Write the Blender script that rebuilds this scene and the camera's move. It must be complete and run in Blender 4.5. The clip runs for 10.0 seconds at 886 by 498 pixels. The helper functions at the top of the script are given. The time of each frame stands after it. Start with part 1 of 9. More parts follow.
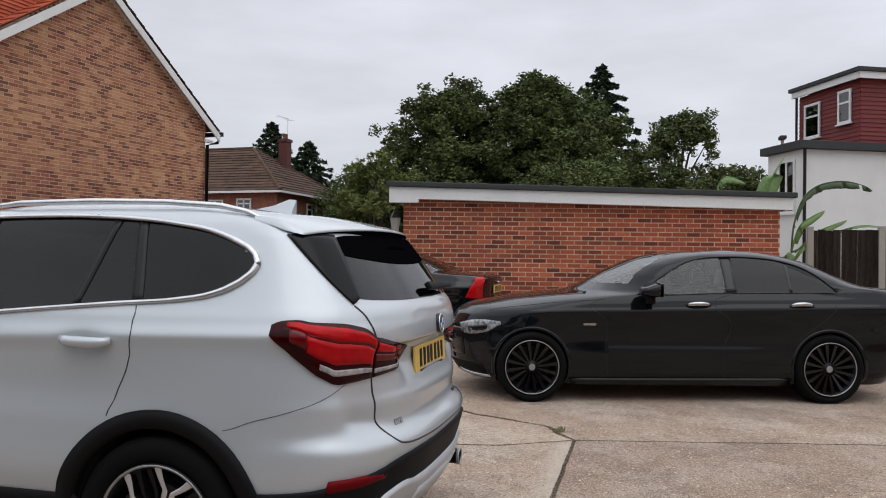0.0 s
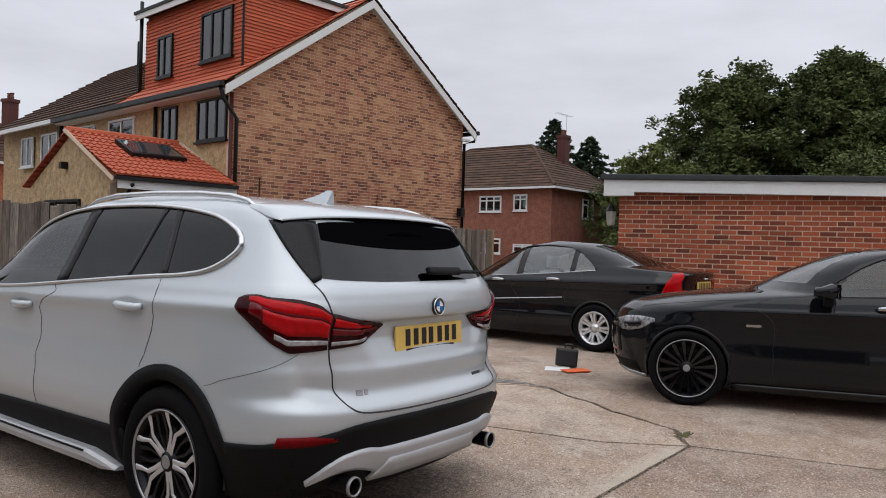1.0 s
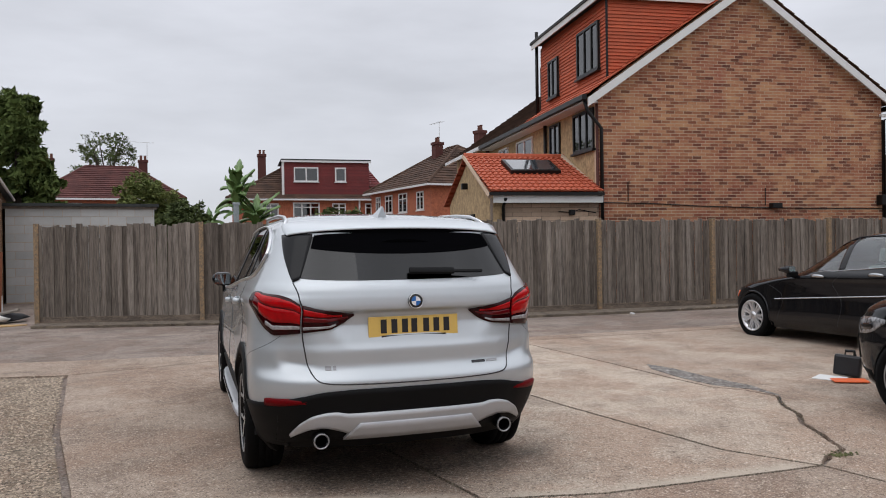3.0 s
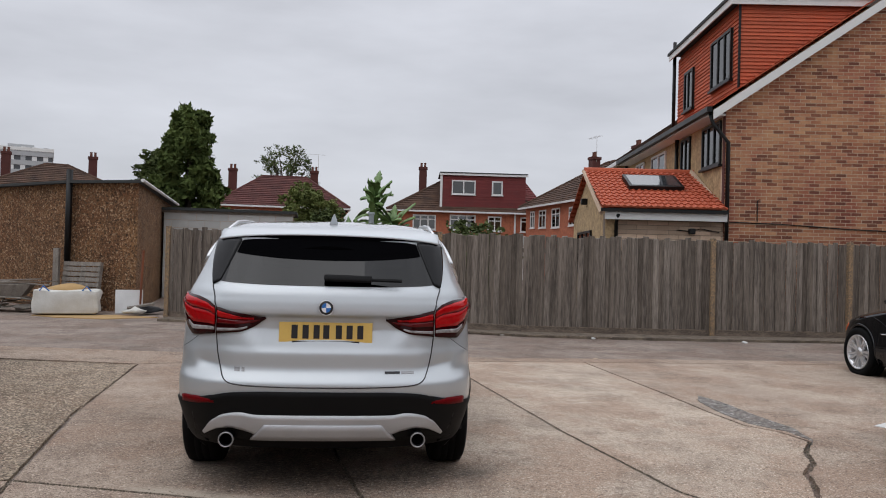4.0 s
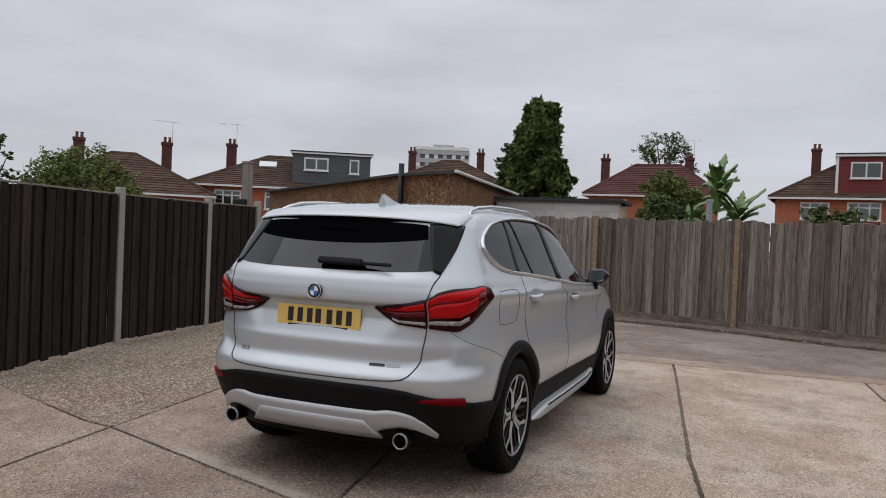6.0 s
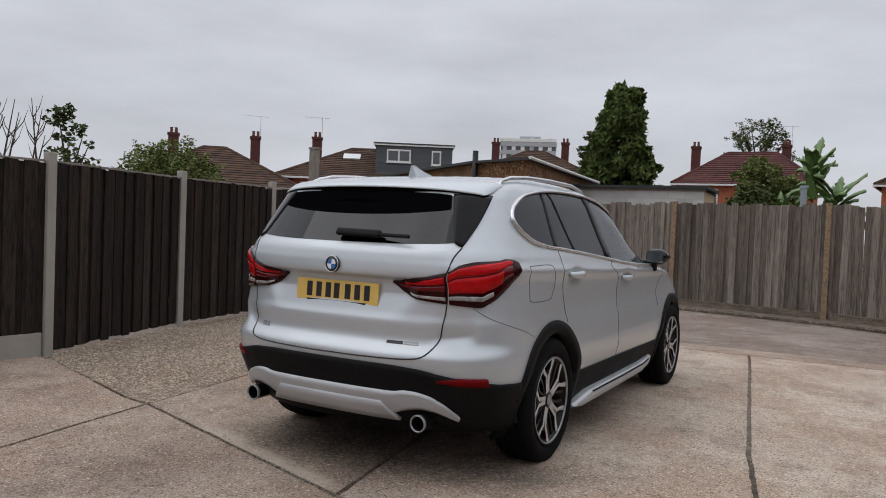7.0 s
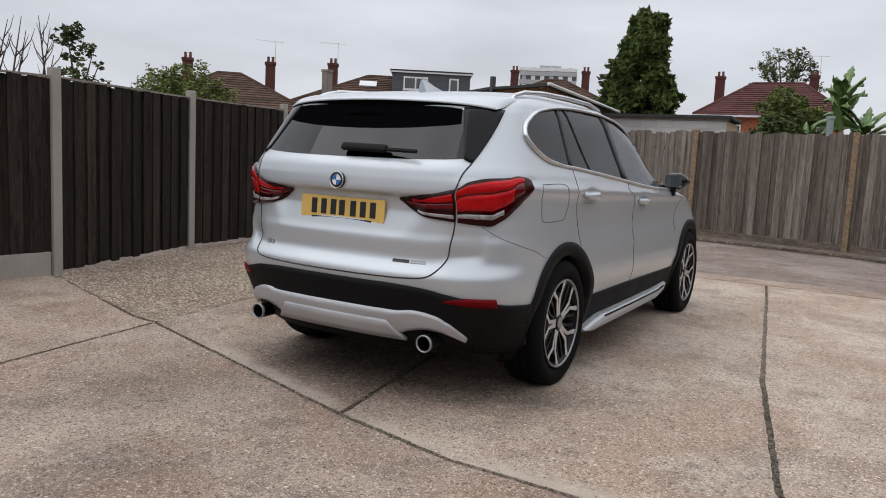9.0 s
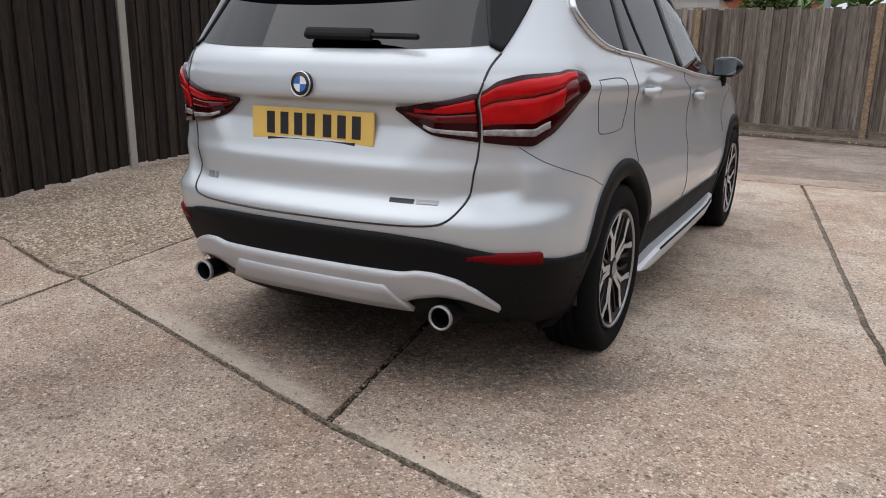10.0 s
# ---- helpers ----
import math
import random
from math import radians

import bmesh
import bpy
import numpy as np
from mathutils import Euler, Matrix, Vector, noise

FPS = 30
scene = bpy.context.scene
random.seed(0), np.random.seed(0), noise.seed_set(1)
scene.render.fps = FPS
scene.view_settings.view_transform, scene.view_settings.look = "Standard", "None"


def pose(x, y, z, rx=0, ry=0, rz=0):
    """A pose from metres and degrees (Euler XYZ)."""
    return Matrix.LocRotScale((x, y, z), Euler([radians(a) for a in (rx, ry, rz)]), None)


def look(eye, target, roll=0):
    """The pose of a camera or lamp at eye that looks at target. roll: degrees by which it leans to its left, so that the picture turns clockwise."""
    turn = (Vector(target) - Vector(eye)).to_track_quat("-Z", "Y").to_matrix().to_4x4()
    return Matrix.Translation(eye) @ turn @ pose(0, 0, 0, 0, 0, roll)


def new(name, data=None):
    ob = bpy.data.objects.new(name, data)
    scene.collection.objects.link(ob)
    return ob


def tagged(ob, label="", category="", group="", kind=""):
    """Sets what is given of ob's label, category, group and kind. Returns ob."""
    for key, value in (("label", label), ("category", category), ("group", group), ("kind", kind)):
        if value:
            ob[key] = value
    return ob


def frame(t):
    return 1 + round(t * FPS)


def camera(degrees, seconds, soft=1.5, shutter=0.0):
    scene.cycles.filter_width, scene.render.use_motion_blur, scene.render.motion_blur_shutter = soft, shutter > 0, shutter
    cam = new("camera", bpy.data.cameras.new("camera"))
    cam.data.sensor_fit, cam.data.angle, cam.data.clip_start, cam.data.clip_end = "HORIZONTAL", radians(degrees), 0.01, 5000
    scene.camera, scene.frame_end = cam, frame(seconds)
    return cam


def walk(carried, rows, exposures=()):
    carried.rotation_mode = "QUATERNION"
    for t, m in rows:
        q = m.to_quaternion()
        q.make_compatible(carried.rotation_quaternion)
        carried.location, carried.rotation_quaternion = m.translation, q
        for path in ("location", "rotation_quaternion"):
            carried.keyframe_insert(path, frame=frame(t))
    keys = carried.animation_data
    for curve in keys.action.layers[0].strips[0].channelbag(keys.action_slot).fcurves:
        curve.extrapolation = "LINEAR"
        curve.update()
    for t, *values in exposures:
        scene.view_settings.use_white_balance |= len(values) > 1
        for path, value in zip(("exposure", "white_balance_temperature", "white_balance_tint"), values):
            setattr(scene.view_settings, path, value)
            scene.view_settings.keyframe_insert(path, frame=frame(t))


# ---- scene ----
cam = camera(60.0, 10.0, soft=1.0)

PATH = [
    (0, (-3.369, -1.749, 1.354), (-1.435, -1.242, 1.374), 0.7),
    (0.5, (-3.128, -2.384, 1.340), (-1.334, -1.496, 1.351), 1.9),
    (1, (-2.908, -3.042, 1.340), (-1.305, -1.847, 1.333), 1.7),
    (1.5, (-2.609, -3.588, 1.335), (-1.241, -2.129, 1.323), 1.1),
    (2, (-2.247, -4.212, 1.355), (-1.147, -2.542, 1.367), 1.9),
    (2.5, (-1.759, -4.606, 1.355), (-0.8915, -2.803, 1.349), 2.6),
    (2.7, (-1.542, -4.76, 1.367), (-0.777, -2.912, 1.357), 0.6),
    (3.8, (-0.016, -5.172, 1.347), (0.248, -3.189, 1.352), 1.5),
    (4, (0.26, -5.172, 1.349), (0.437, -3.181, 1.373), 1.5),
    (4.5, (0.849, -5.066, 1.359), (0.803, -3.067, 1.376), 1.5),
    (5, (1.484, -4.894, 1.368), (1.174, -2.918, 1.371), 3.3),
    (5.5, (1.929, -4.612, 1.374), (1.366, -2.693, 1.361), 3.1),
    (6, (2.284, -4.31, 1.379), (1.467, -2.485, 1.343), 2.4),
    (6.2, (2.442, -4.204, 1.374), (1.525, -2.427, 1.33), 3.7),
    (7.3, (2.462, -3.873, 1.229), (1.43, -2.163, 1.132), 2.0),
    (7.5, (2.447, -3.859, 1.208), (1.409, -2.155, 1.068), 2.0),
    (8, (2.481, -3.879, 1.205), (1.43, -2.185, 1.039), 2.8),
    (8.5, (2.501, -3.877, 1.213), (1.456, -2.178, 1.068), 2.6),
    (9, (2.43, -3.788, 1.203), (1.39, -2.097, 0.959), 2.9),
    (9.5, (2.113, -3.453, 1.232), (1.142, -1.754, 0.818), 2.9),
    (10, (1.701, -2.908, 1.179), (0.756, -1.22, 0.672), 0.9),
]
walk(cam, [(t, look(eye, target, roll)) for t, eye, target, roll in PATH],
     exposures=[(t, stops, 6420, 11) for t, stops in ((0, 0.20), (1, 0.15), (2.0, 0.16), (2.5, 0.18), (4, 0.05), (5.0, -0.01), (6.0, -0.05), (8, 0.01), (8.5, 0.13), (9, 0.18), (9.5, 0.25), (10, 0.38))])

# ---- world and sun: a flat overcast day ----
world = bpy.data.worlds.new("overcast_sky")
scene.world = world
world.use_nodes = True
wn, wl = world.node_tree.nodes, world.node_tree.links
wn.clear()
w_out = wn.new("ShaderNodeOutputWorld")
w_bg = wn.new("ShaderNodeBackground")
w_sky = wn.new("ShaderNodeTexSky")
w_sky.sky_type, w_sky.sun_disc = "NISHITA", False
w_sky.sun_elevation, w_sky.sun_rotation = radians(55), radians(200)
w_co = wn.new("ShaderNodeTexCoord")
w_sep = wn.new("ShaderNodeSeparateXYZ")
w_ramp = wn.new("ShaderNodeValToRGB")      # cloud brightness from the horizon up to the zenith
w_ramp.color_ramp.elements[0].position, w_ramp.color_ramp.elements[0].color = 0.0, (0.575, 0.59, 0.625, 1)
w_ramp.color_ramp.elements[1].position, w_ramp.color_ramp.elements[1].color = 1.0, (1.26, 1.29, 1.36, 1)
w_e = w_ramp.color_ramp.elements.new(0.35)
w_e.color = (0.63, 0.645, 0.69, 1)
w_f = w_ramp.color_ramp.elements.new(0.52)
w_f.color = (1.02, 1.04, 1.10, 1)
w_map = wn.new("ShaderNodeMapping")
w_map.inputs["Scale"].default_value = (1.6, 1.6, 6.0)
w_noise = wn.new("ShaderNodeTexNoise")
w_noise.inputs["Scale"].default_value, w_noise.inputs["Detail"].default_value = 2.2, 6.0
w_nr = wn.new("ShaderNodeMapRange")
w_nr.inputs["From Min"].default_value, w_nr.inputs["From Max"].default_value = 0.3, 0.7
w_nr.inputs["To Min"].default_value, w_nr.inputs["To Max"].default_value = 0.86, 1.10
w_mul = wn.new("ShaderNodeMixRGB")
w_mul.blend_type = "MULTIPLY"
w_mul.inputs[0].default_value = 1.0
w_mix = wn.new("ShaderNodeMixRGB")         # a little of the clear sky's blue comes through the cloud
w_mix.inputs[0].default_value = 0.06
w_dim = wn.new("ShaderNodeMixRGB")
w_dim.blend_type = "MULTIPLY"
w_dim.inputs[0].default_value, w_dim.inputs[2].default_value = 1.0, (0.09, 0.09, 0.09, 1)
wl.new(w_co.outputs["Generated"], w_sep.inputs[0])
wl.new(w_sep.outputs["Z"], w_ramp.inputs[0])
wl.new(w_co.outputs["Generated"], w_map.inputs[0])
wl.new(w_map.outputs[0], w_noise.inputs["Vector"])
wl.new(w_noise.outputs["Fac"], w_nr.inputs["Value"])
wl.new(w_ramp.outputs[0], w_mul.inputs[1])
wl.new(w_nr.outputs[0], w_mul.inputs[2])
wl.new(w_sky.outputs[0], w_dim.inputs[1])
wl.new(w_mul.outputs[0], w_mix.inputs[1])
wl.new(w_dim.outputs[0], w_mix.inputs[2])
wl.new(w_mix.outputs[0], w_bg.inputs["Color"])
w_bg.inputs["Strength"].default_value = 1.04
wl.new(w_bg.outputs[0], w_out.inputs[0])

sun_data = bpy.data.lights.new("sun", "SUN")
sun_data.energy, sun_data.angle, sun_data.color = 0.5, radians(50), (1.0, 0.985, 0.96)
sun = new("sun", sun_data)
sun.matrix_world = look((0, 0, 30), (12, 10, 0))

# ---- materials ----
def mat(name, base, rough=0.6, metal=0.0, dark=None, scale=4.0, mix=0.5, fine=60.0, bump=0.15, bump_scale=None, dist=0.004,
        coat=0.0, coat_ior=1.5, island=0.0, obrand=0.0, stretch=(1, 1, 1), rvar=0.08, spec=0.5, hues=None, flake=0.0):
    """Principled surface: two colours mixed by a broad and a fine noise, with a fine relief."""
    m = bpy.data.materials.new(name)
    m.use_nodes = True
    nt = m.node_tree
    n, l = nt.nodes, nt.links
    b = n["Principled BSDF"]
    dark = dark or tuple(v * 0.7 for v in base[:3]) + (1,)
    co = n.new("ShaderNodeTexCoord")
    mp = n.new("ShaderNodeMapping")
    mp.inputs["Scale"].default_value = stretch
    if obrand:
        oi_ = n.new("ShaderNodeObjectInfo")
        sh_ = n.new("ShaderNodeVectorMath")
        sh_.operation = "MULTIPLY_ADD"
        sh_.inputs[1].default_value = (37.0, 23.0, 51.0)
        l.new(oi_.outputs["Random"], sh_.inputs[0])
        l.new(co.outputs["Object"], sh_.inputs[2])
        l.new(sh_.outputs[0], mp.inputs[0])
    else:
        l.new(co.outputs["Object"], mp.inputs[0])
    big, small = n.new("ShaderNodeTexNoise"), n.new("ShaderNodeTexNoise")
    big.inputs["Scale"].default_value, big.inputs["Detail"].default_value = scale, 5
    small.inputs["Scale"].default_value, small.inputs["Detail"].default_value = fine, 4
    for t in (big, small):
        l.new(mp.outputs[0], t.inputs["Vector"])
    add = n.new("ShaderNodeMath")
    add.operation = "ADD"
    l.new(big.outputs["Fac"], add.inputs[0])
    l.new(small.outputs["Fac"], add.inputs[1])
    mr = n.new("ShaderNodeMapRange")
    mr.inputs["From Min"].default_value, mr.inputs["From Max"].default_value = 0.75, 1.25
    mr.inputs["To Min"].default_value, mr.inputs["To Max"].default_value = 0.5 - mix / 2, 0.5 + mix / 2
    l.new(add.outputs[0], mr.inputs["Value"])
    mx = n.new("ShaderNodeMixRGB")
    mx.inputs[1].default_value, mx.inputs[2].default_value = dark, base
    l.new(mr.outputs[0], mx.inputs[0])
    col = mx.outputs[0]
    if island or obrand or hues:
        if obrand:
            src = n.new("ShaderNodeObjectInfo").outputs["Random"]
        else:
            src = n.new("ShaderNodeNewGeometry").outputs["Random Per Island"]
        if hues:
            rp = n.new("ShaderNodeValToRGB")
            rp.color_ramp.interpolation = "LINEAR"
            while len(rp.color_ramp.elements) < len(hues):
                rp.color_ramp.elements.new(0.5)
            for i, (p, h) in enumerate(hues):
                rp.color_ramp.elements[i].position, rp.color_ramp.elements[i].color = p, h
            l.new(src, rp.inputs[0])
            mm = n.new("ShaderNodeMixRGB")
            mm.blend_type, mm.inputs[0].default_value = "MULTIPLY", 1.0
            l.new(col, mm.inputs[1])
            l.new(rp.outputs[0], mm.inputs[2])
            col = mm.outputs[0]
        else:
            k = island or obrand
            vr = n.new("ShaderNodeMapRange")
            vr.inputs["To Min"].default_value, vr.inputs["To Max"].default_value = 1 - k, 1 + k
            l.new(src, vr.inputs["Value"])
            mm = n.new("ShaderNodeMixRGB")
            mm.blend_type, mm.inputs[0].default_value = "MULTIPLY", 1.0
            l.new(col, mm.inputs[1])
            l.new(vr.outputs[0], mm.inputs[2])
            col = mm.outputs[0]
    l.new(col, b.inputs["Base Color"])
    b.inputs["Metallic"].default_value = metal
    b.inputs["Specular IOR Level"].default_value = spec
    rr = n.new("ShaderNodeMapRange")
    rr.inputs["To Min"].default_value, rr.inputs["To Max"].default_value = max(rough - rvar, 0.02), min(rough + rvar, 1)
    l.new(big.outputs["Fac"], rr.inputs["Value"])
    l.new(rr.outputs[0], b.inputs["Roughness"])
    if coat:
        b.inputs["Coat Weight"].default_value, b.inputs["Coat Roughness"].default_value, b.inputs["Coat IOR"].default_value = coat, 0.03, coat_ior
    if bump:
        bp = n.new("ShaderNodeBump")
        bp.inputs["Strength"].default_value, bp.inputs["Distance"].default_value = bump, dist
        if bump_scale:
            bt = n.new("ShaderNodeTexNoise")
            bt.inputs["Scale"].default_value, bt.inputs["Detail"].default_value = bump_scale, 4
            l.new(mp.outputs[0], bt.inputs["Vector"])
            l.new(bt.outputs["Fac"], bp.inputs["Height"])
        else:
            l.new(small.outputs["Fac"], bp.inputs["Height"])
        l.new(bp.outputs[0], b.inputs["Normal"])
    return m


def glass_mat(name, tint, gloss=0.05, ior=1.5):
    """Thin pane: tinted see-through, with a mirror image that grows at grazing angles."""
    m = bpy.data.materials.new(name)
    m.use_nodes = True
    n, l = m.node_tree.nodes, m.node_tree.links
    n.clear()
    out, mix = n.new("ShaderNodeOutputMaterial"), n.new("ShaderNodeMixShader")
    tr, gl, fr = n.new("ShaderNodeBsdfTransparent"), n.new("ShaderNodeBsdfGlossy"), n.new("ShaderNodeFresnel")
    tr.inputs[0].default_value = tint
    gl.inputs["Roughness"].default_value = 0.02
    fr.inputs["IOR"].default_value = ior
    ad = n.new("ShaderNodeMath")
    ad.operation, ad.use_clamp = "ADD", True
    ad.inputs[1].default_value = gloss
    l.new(fr.outputs[0], ad.inputs[0])
    l.new(ad.outputs[0], mix.inputs[0])
    l.new(tr.outputs[0], mix.inputs[1])
    l.new(gl.outputs[0], mix.inputs[2])
    l.new(mix.outputs[0], out.inputs[0])
    return m


M = {}


def ground_mat(name, pale, mid, dark, speck, stain=0.6, grain=55.0, relief=0.012, spot=0.5, vary=0.0, oil_shade=(), worn=()):
    """Worn ground: stains metres wide, patches a hand wide, and coarse aggregate of light and dark grains."""
    m = bpy.data.materials.new(name)
    m.use_nodes = True
    n, l = m.node_tree.nodes, m.node_tree.links
    b = n["Principled BSDF"]
    co = n.new("ShaderNodeNewGeometry").outputs["Position"]

    def tex(scale, detail=5, rough=0.6):
        t = n.new("ShaderNodeTexNoise")
        t.inputs["Scale"].default_value, t.inputs["Detail"].default_value, t.inputs["Roughness"].default_value = scale, detail, rough
        l.new(co, t.inputs["Vector"])
        return t.outputs["Fac"]

    def ramp(src, a, b_):
        r = n.new("ShaderNodeMapRange")
        r.inputs["From Min"].default_value, r.inputs["From Max"].default_value = a, b_
        l.new(src, r.inputs["Value"])
        return r.outputs[0]

    def mixc(fac, a, b_, k=1.0, mode="MIX"):
        x = n.new("ShaderNodeMixRGB")
        x.blend_type = mode
        f = n.new("ShaderNodeMath")
        f.operation = "MULTIPLY"
        f.inputs[1].default_value = k
        l.new(fac, f.inputs[0])
        l.new(f.outputs[0], x.inputs[0])
        for i, v in ((1, a), (2, b_)):
            if isinstance(v, tuple):
                x.inputs[i].default_value = v
            else:
                l.new(v, x.inputs[i])
        return x.outputs[0]

    c = mixc(ramp(tex(0.55, 6, 0.65), 0.38, 0.62), pale, mid)
    c = mixc(ramp(tex(0.9, 6, 0.7), 0.45, 0.56), c, (mid[0] * 0.92, mid[1] * 0.82, mid[2] * 0.77, 1), 0.9)
    c = mixc(ramp(tex(1.4, 8, 0.74), 0.50, 0.60), c, dark, stain * 0.72)
    c = mixc(ramp(tex(4.2, 8, 0.8), 0.54, 0.62), c, dark, stain * 0.75)
    c = mixc(ramp(tex(13.0, 6, 0.75), 0.56, 0.70), c, dark, stain * 0.55)
    c = mixc(ramp(tex(7.0, 5, 0.7), 0.58, 0.75), c, pale, 0.6)
    c = mixc(ramp(tex(28.0, 6, 0.8), 0.50, 0.66), c, dark, stain * 0.45)
    vs_ = n.new("ShaderNodeTexVoronoi")
    vs_.inputs["Scale"].default_value = grain * 0.28
    l.new(co, vs_.inputs["Vector"])
    pick = n.new("ShaderNodeSeparateColor")
    l.new(vs_.outputs["Color"], pick.inputs[0])
    for ch, lo_, colour, k in ((0, 0.70, (dark[0] * 0.6, dark[1] * 0.6, dark[2] * 0.6, 1), 0.7), (1, 0.90, speck, 0.9)):
        both = n.new("ShaderNodeMath")
        both.operation = "MULTIPLY"
        l.new(ramp(vs_.outputs["Distance"], 0.42, 0.22), both.inputs[0])
        l.new(ramp(pick.outputs[ch], lo_, lo_ + 0.02), both.inputs[1])
        c = mixc(both.outputs[0], c, colour, k)
    vo = n.new("ShaderNodeTexVoronoi")
    vo.inputs["Scale"].default_value = grain
    l.new(co, vo.inputs["Vector"])
    sp = n.new("ShaderNodeSeparateColor")
    l.new(vo.outputs["Color"], sp.inputs[0])
    c = mixc(ramp(sp.outputs[0], 0.70, 0.95), c, speck, spot)
    c = mixc(ramp(sp.outputs[1], 0.66, 0.92), c, dark, spot)
    c = mixc(ramp(tex(grain * 1.6, 4, 0.7), 0.52, 0.66), c, dark, 0.55)
    c = mixc(ramp(tex(grain * 0.35, 3, 0.6), 0.55, 0.65), c, dark, 0.42)
    for (px, py), (qx, qy), width in worn:
        ln = math.hypot(qx - px, qy - py)
        tx, ty = (qx - px) / ln, (qy - py) / ln
        sv = n.new("ShaderNodeVectorMath")
        sv.operation = "SUBTRACT"
        sv.inputs[1].default_value = (px, py, 0)
        l.new(co, sv.inputs[0])
        dd = []
        for vec in ((-ty, tx, 0), (tx, ty, 0)):
            dt = n.new("ShaderNodeVectorMath")
            dt.operation = "DOT_PRODUCT"
            dt.inputs[1].default_value = vec
            l.new(sv.outputs[0], dt.inputs[0])
            dd.append(dt.outputs["Value"])
        wb = n.new("ShaderNodeMath")
        wb.operation = "MULTIPLY_ADD"
        wb.inputs[1].default_value = width * 1.2
        l.new(tex(5.0, 6, 0.7), wb.inputs[0])
        l.new(dd[0], wb.inputs[2])
        f = ramp(wb.outputs[0], width * 1.75, width * 1.1)
        for k in (ramp(dd[0], 0.0, 0.008), ramp(dd[1], 0.0, 0.2), ramp(dd[1], ln, ln - 0.2)):
            mm = n.new("ShaderNodeMath")
            mm.operation = "MULTIPLY"
            l.new(f, mm.inputs[0])
            l.new(k, mm.inputs[1])
            f = mm.outputs[0]
        c = mixc(f, c, (0.50, 0.43, 0.35, 1), 0.7)
    # near-black spots: oil stains, and dark painted under the SUV
    for ox, oy, orad, ok in oil_shade:
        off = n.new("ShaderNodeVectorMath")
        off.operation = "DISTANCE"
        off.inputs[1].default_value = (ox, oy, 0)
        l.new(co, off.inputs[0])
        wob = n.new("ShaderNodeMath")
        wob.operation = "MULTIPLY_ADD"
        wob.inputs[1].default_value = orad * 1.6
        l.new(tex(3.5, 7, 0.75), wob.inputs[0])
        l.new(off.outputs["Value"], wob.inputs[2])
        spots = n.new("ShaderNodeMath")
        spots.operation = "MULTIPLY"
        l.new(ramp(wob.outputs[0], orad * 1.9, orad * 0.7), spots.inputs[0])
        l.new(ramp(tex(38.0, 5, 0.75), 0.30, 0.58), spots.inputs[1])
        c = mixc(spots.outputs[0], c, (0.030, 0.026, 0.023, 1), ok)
    if vary:
        oi = n.new("ShaderNodeObjectInfo")
        vr_ = n.new("ShaderNodeMapRange")
        vr_.inputs["To Min"].default_value, vr_.inputs["To Max"].default_value = 1 - vary, 1 + vary
        l.new(oi.outputs["Random"], vr_.inputs["Value"])
        x = n.new("ShaderNodeMixRGB")
        x.blend_type, x.inputs[0].default_value = "MULTIPLY", 1.0
        l.new(c, x.inputs[1])
        l.new(vr_.outputs[0], x.inputs[2])
        c = x.outputs[0]
    l.new(c, b.inputs["Base Color"])
    b.inputs["Roughness"].default_value, b.inputs["Specular IOR Level"].default_value = 0.93, 0.25
    bp = n.new("ShaderNodeBump")
    bp.inputs["Strength"].default_value, bp.inputs["Distance"].default_value = 0.8, relief
    l.new(vo.outputs["Distance"], bp.inputs["Height"])
    b2 = n.new("ShaderNodeBump")
    b2.inputs["Strength"].default_value, b2.inputs["Distance"].default_value = 0.5, 0.02
    l.new(tex(14, 6, 0.7), b2.inputs["Height"])
    l.new(bp.outputs[0], b2.inputs["Normal"])
    l.new(b2.outputs[0], b.inputs["Normal"])
    return m


# Oil stains, plus painted dark under the SUV that deepens its shadow.
OIL_AND_SHADE = [(-0.66, -1.5, 0.55, 0.5), (0.0, -2.08, 0.4, 0.6), (-0.41, -0.37, 0.45, 0.7), (0.72, -0.35, 0.35, 0.6), (-0.45, -0.25, 0.6, 0.85), (0.20, -0.50, 0.75, 0.95), (0.0, 0.9, 1.05, 0.95), (0.75, -0.30, 0.4, 0.6), (0.9, 1.2, 0.5, 0.4), (-0.9, -2.2, 0.4, 0.4), (4.4, 0.6, 0.5, 0.45), (0.9, -2.6, 0.3, 0.3)]
WORN = [((-1.2, -0.69), (0.28, -1.12), 0.13), ((0.28, -1.12), (0.95, -1.26), 0.10), ((0.95, -1.265), (2.42, -1.265), 0.14)]
M["concrete"] = ground_mat("concrete", (0.47, 0.372, 0.295, 1), (0.36, 0.28, 0.218, 1), (0.125, 0.090, 0.070, 1), (0.73, 0.61, 0.50, 1), 0.62, 150, 0.005, 0.6, 0.04, OIL_AND_SHADE, WORN)
M["concrete_pale"] = ground_mat("concrete_pale", (0.62, 0.52, 0.42, 1), (0.48, 0.385, 0.305, 1), (0.155, 0.115, 0.088, 1), (0.82, 0.71, 0.59, 1), 0.55, 150, 0.005, 0.62, 0.04, OIL_AND_SHADE, WORN)
M["concrete_mid"] = ground_mat("concrete_mid", (0.54, 0.44, 0.35, 1), (0.42, 0.33, 0.26, 1), (0.14, 0.103, 0.08, 1), (0.78, 0.66, 0.55, 1), 0.6, 150, 0.005, 0.61, 0.04, OIL_AND_SHADE, WORN)
M["asphalt"] = ground_mat("asphalt", (0.40, 0.325, 0.275, 1), (0.28, 0.225, 0.19, 1), (0.10, 0.082, 0.07, 1), (0.42, 0.37, 0.33, 1), 0.6, 110, 0.008, 0.5)
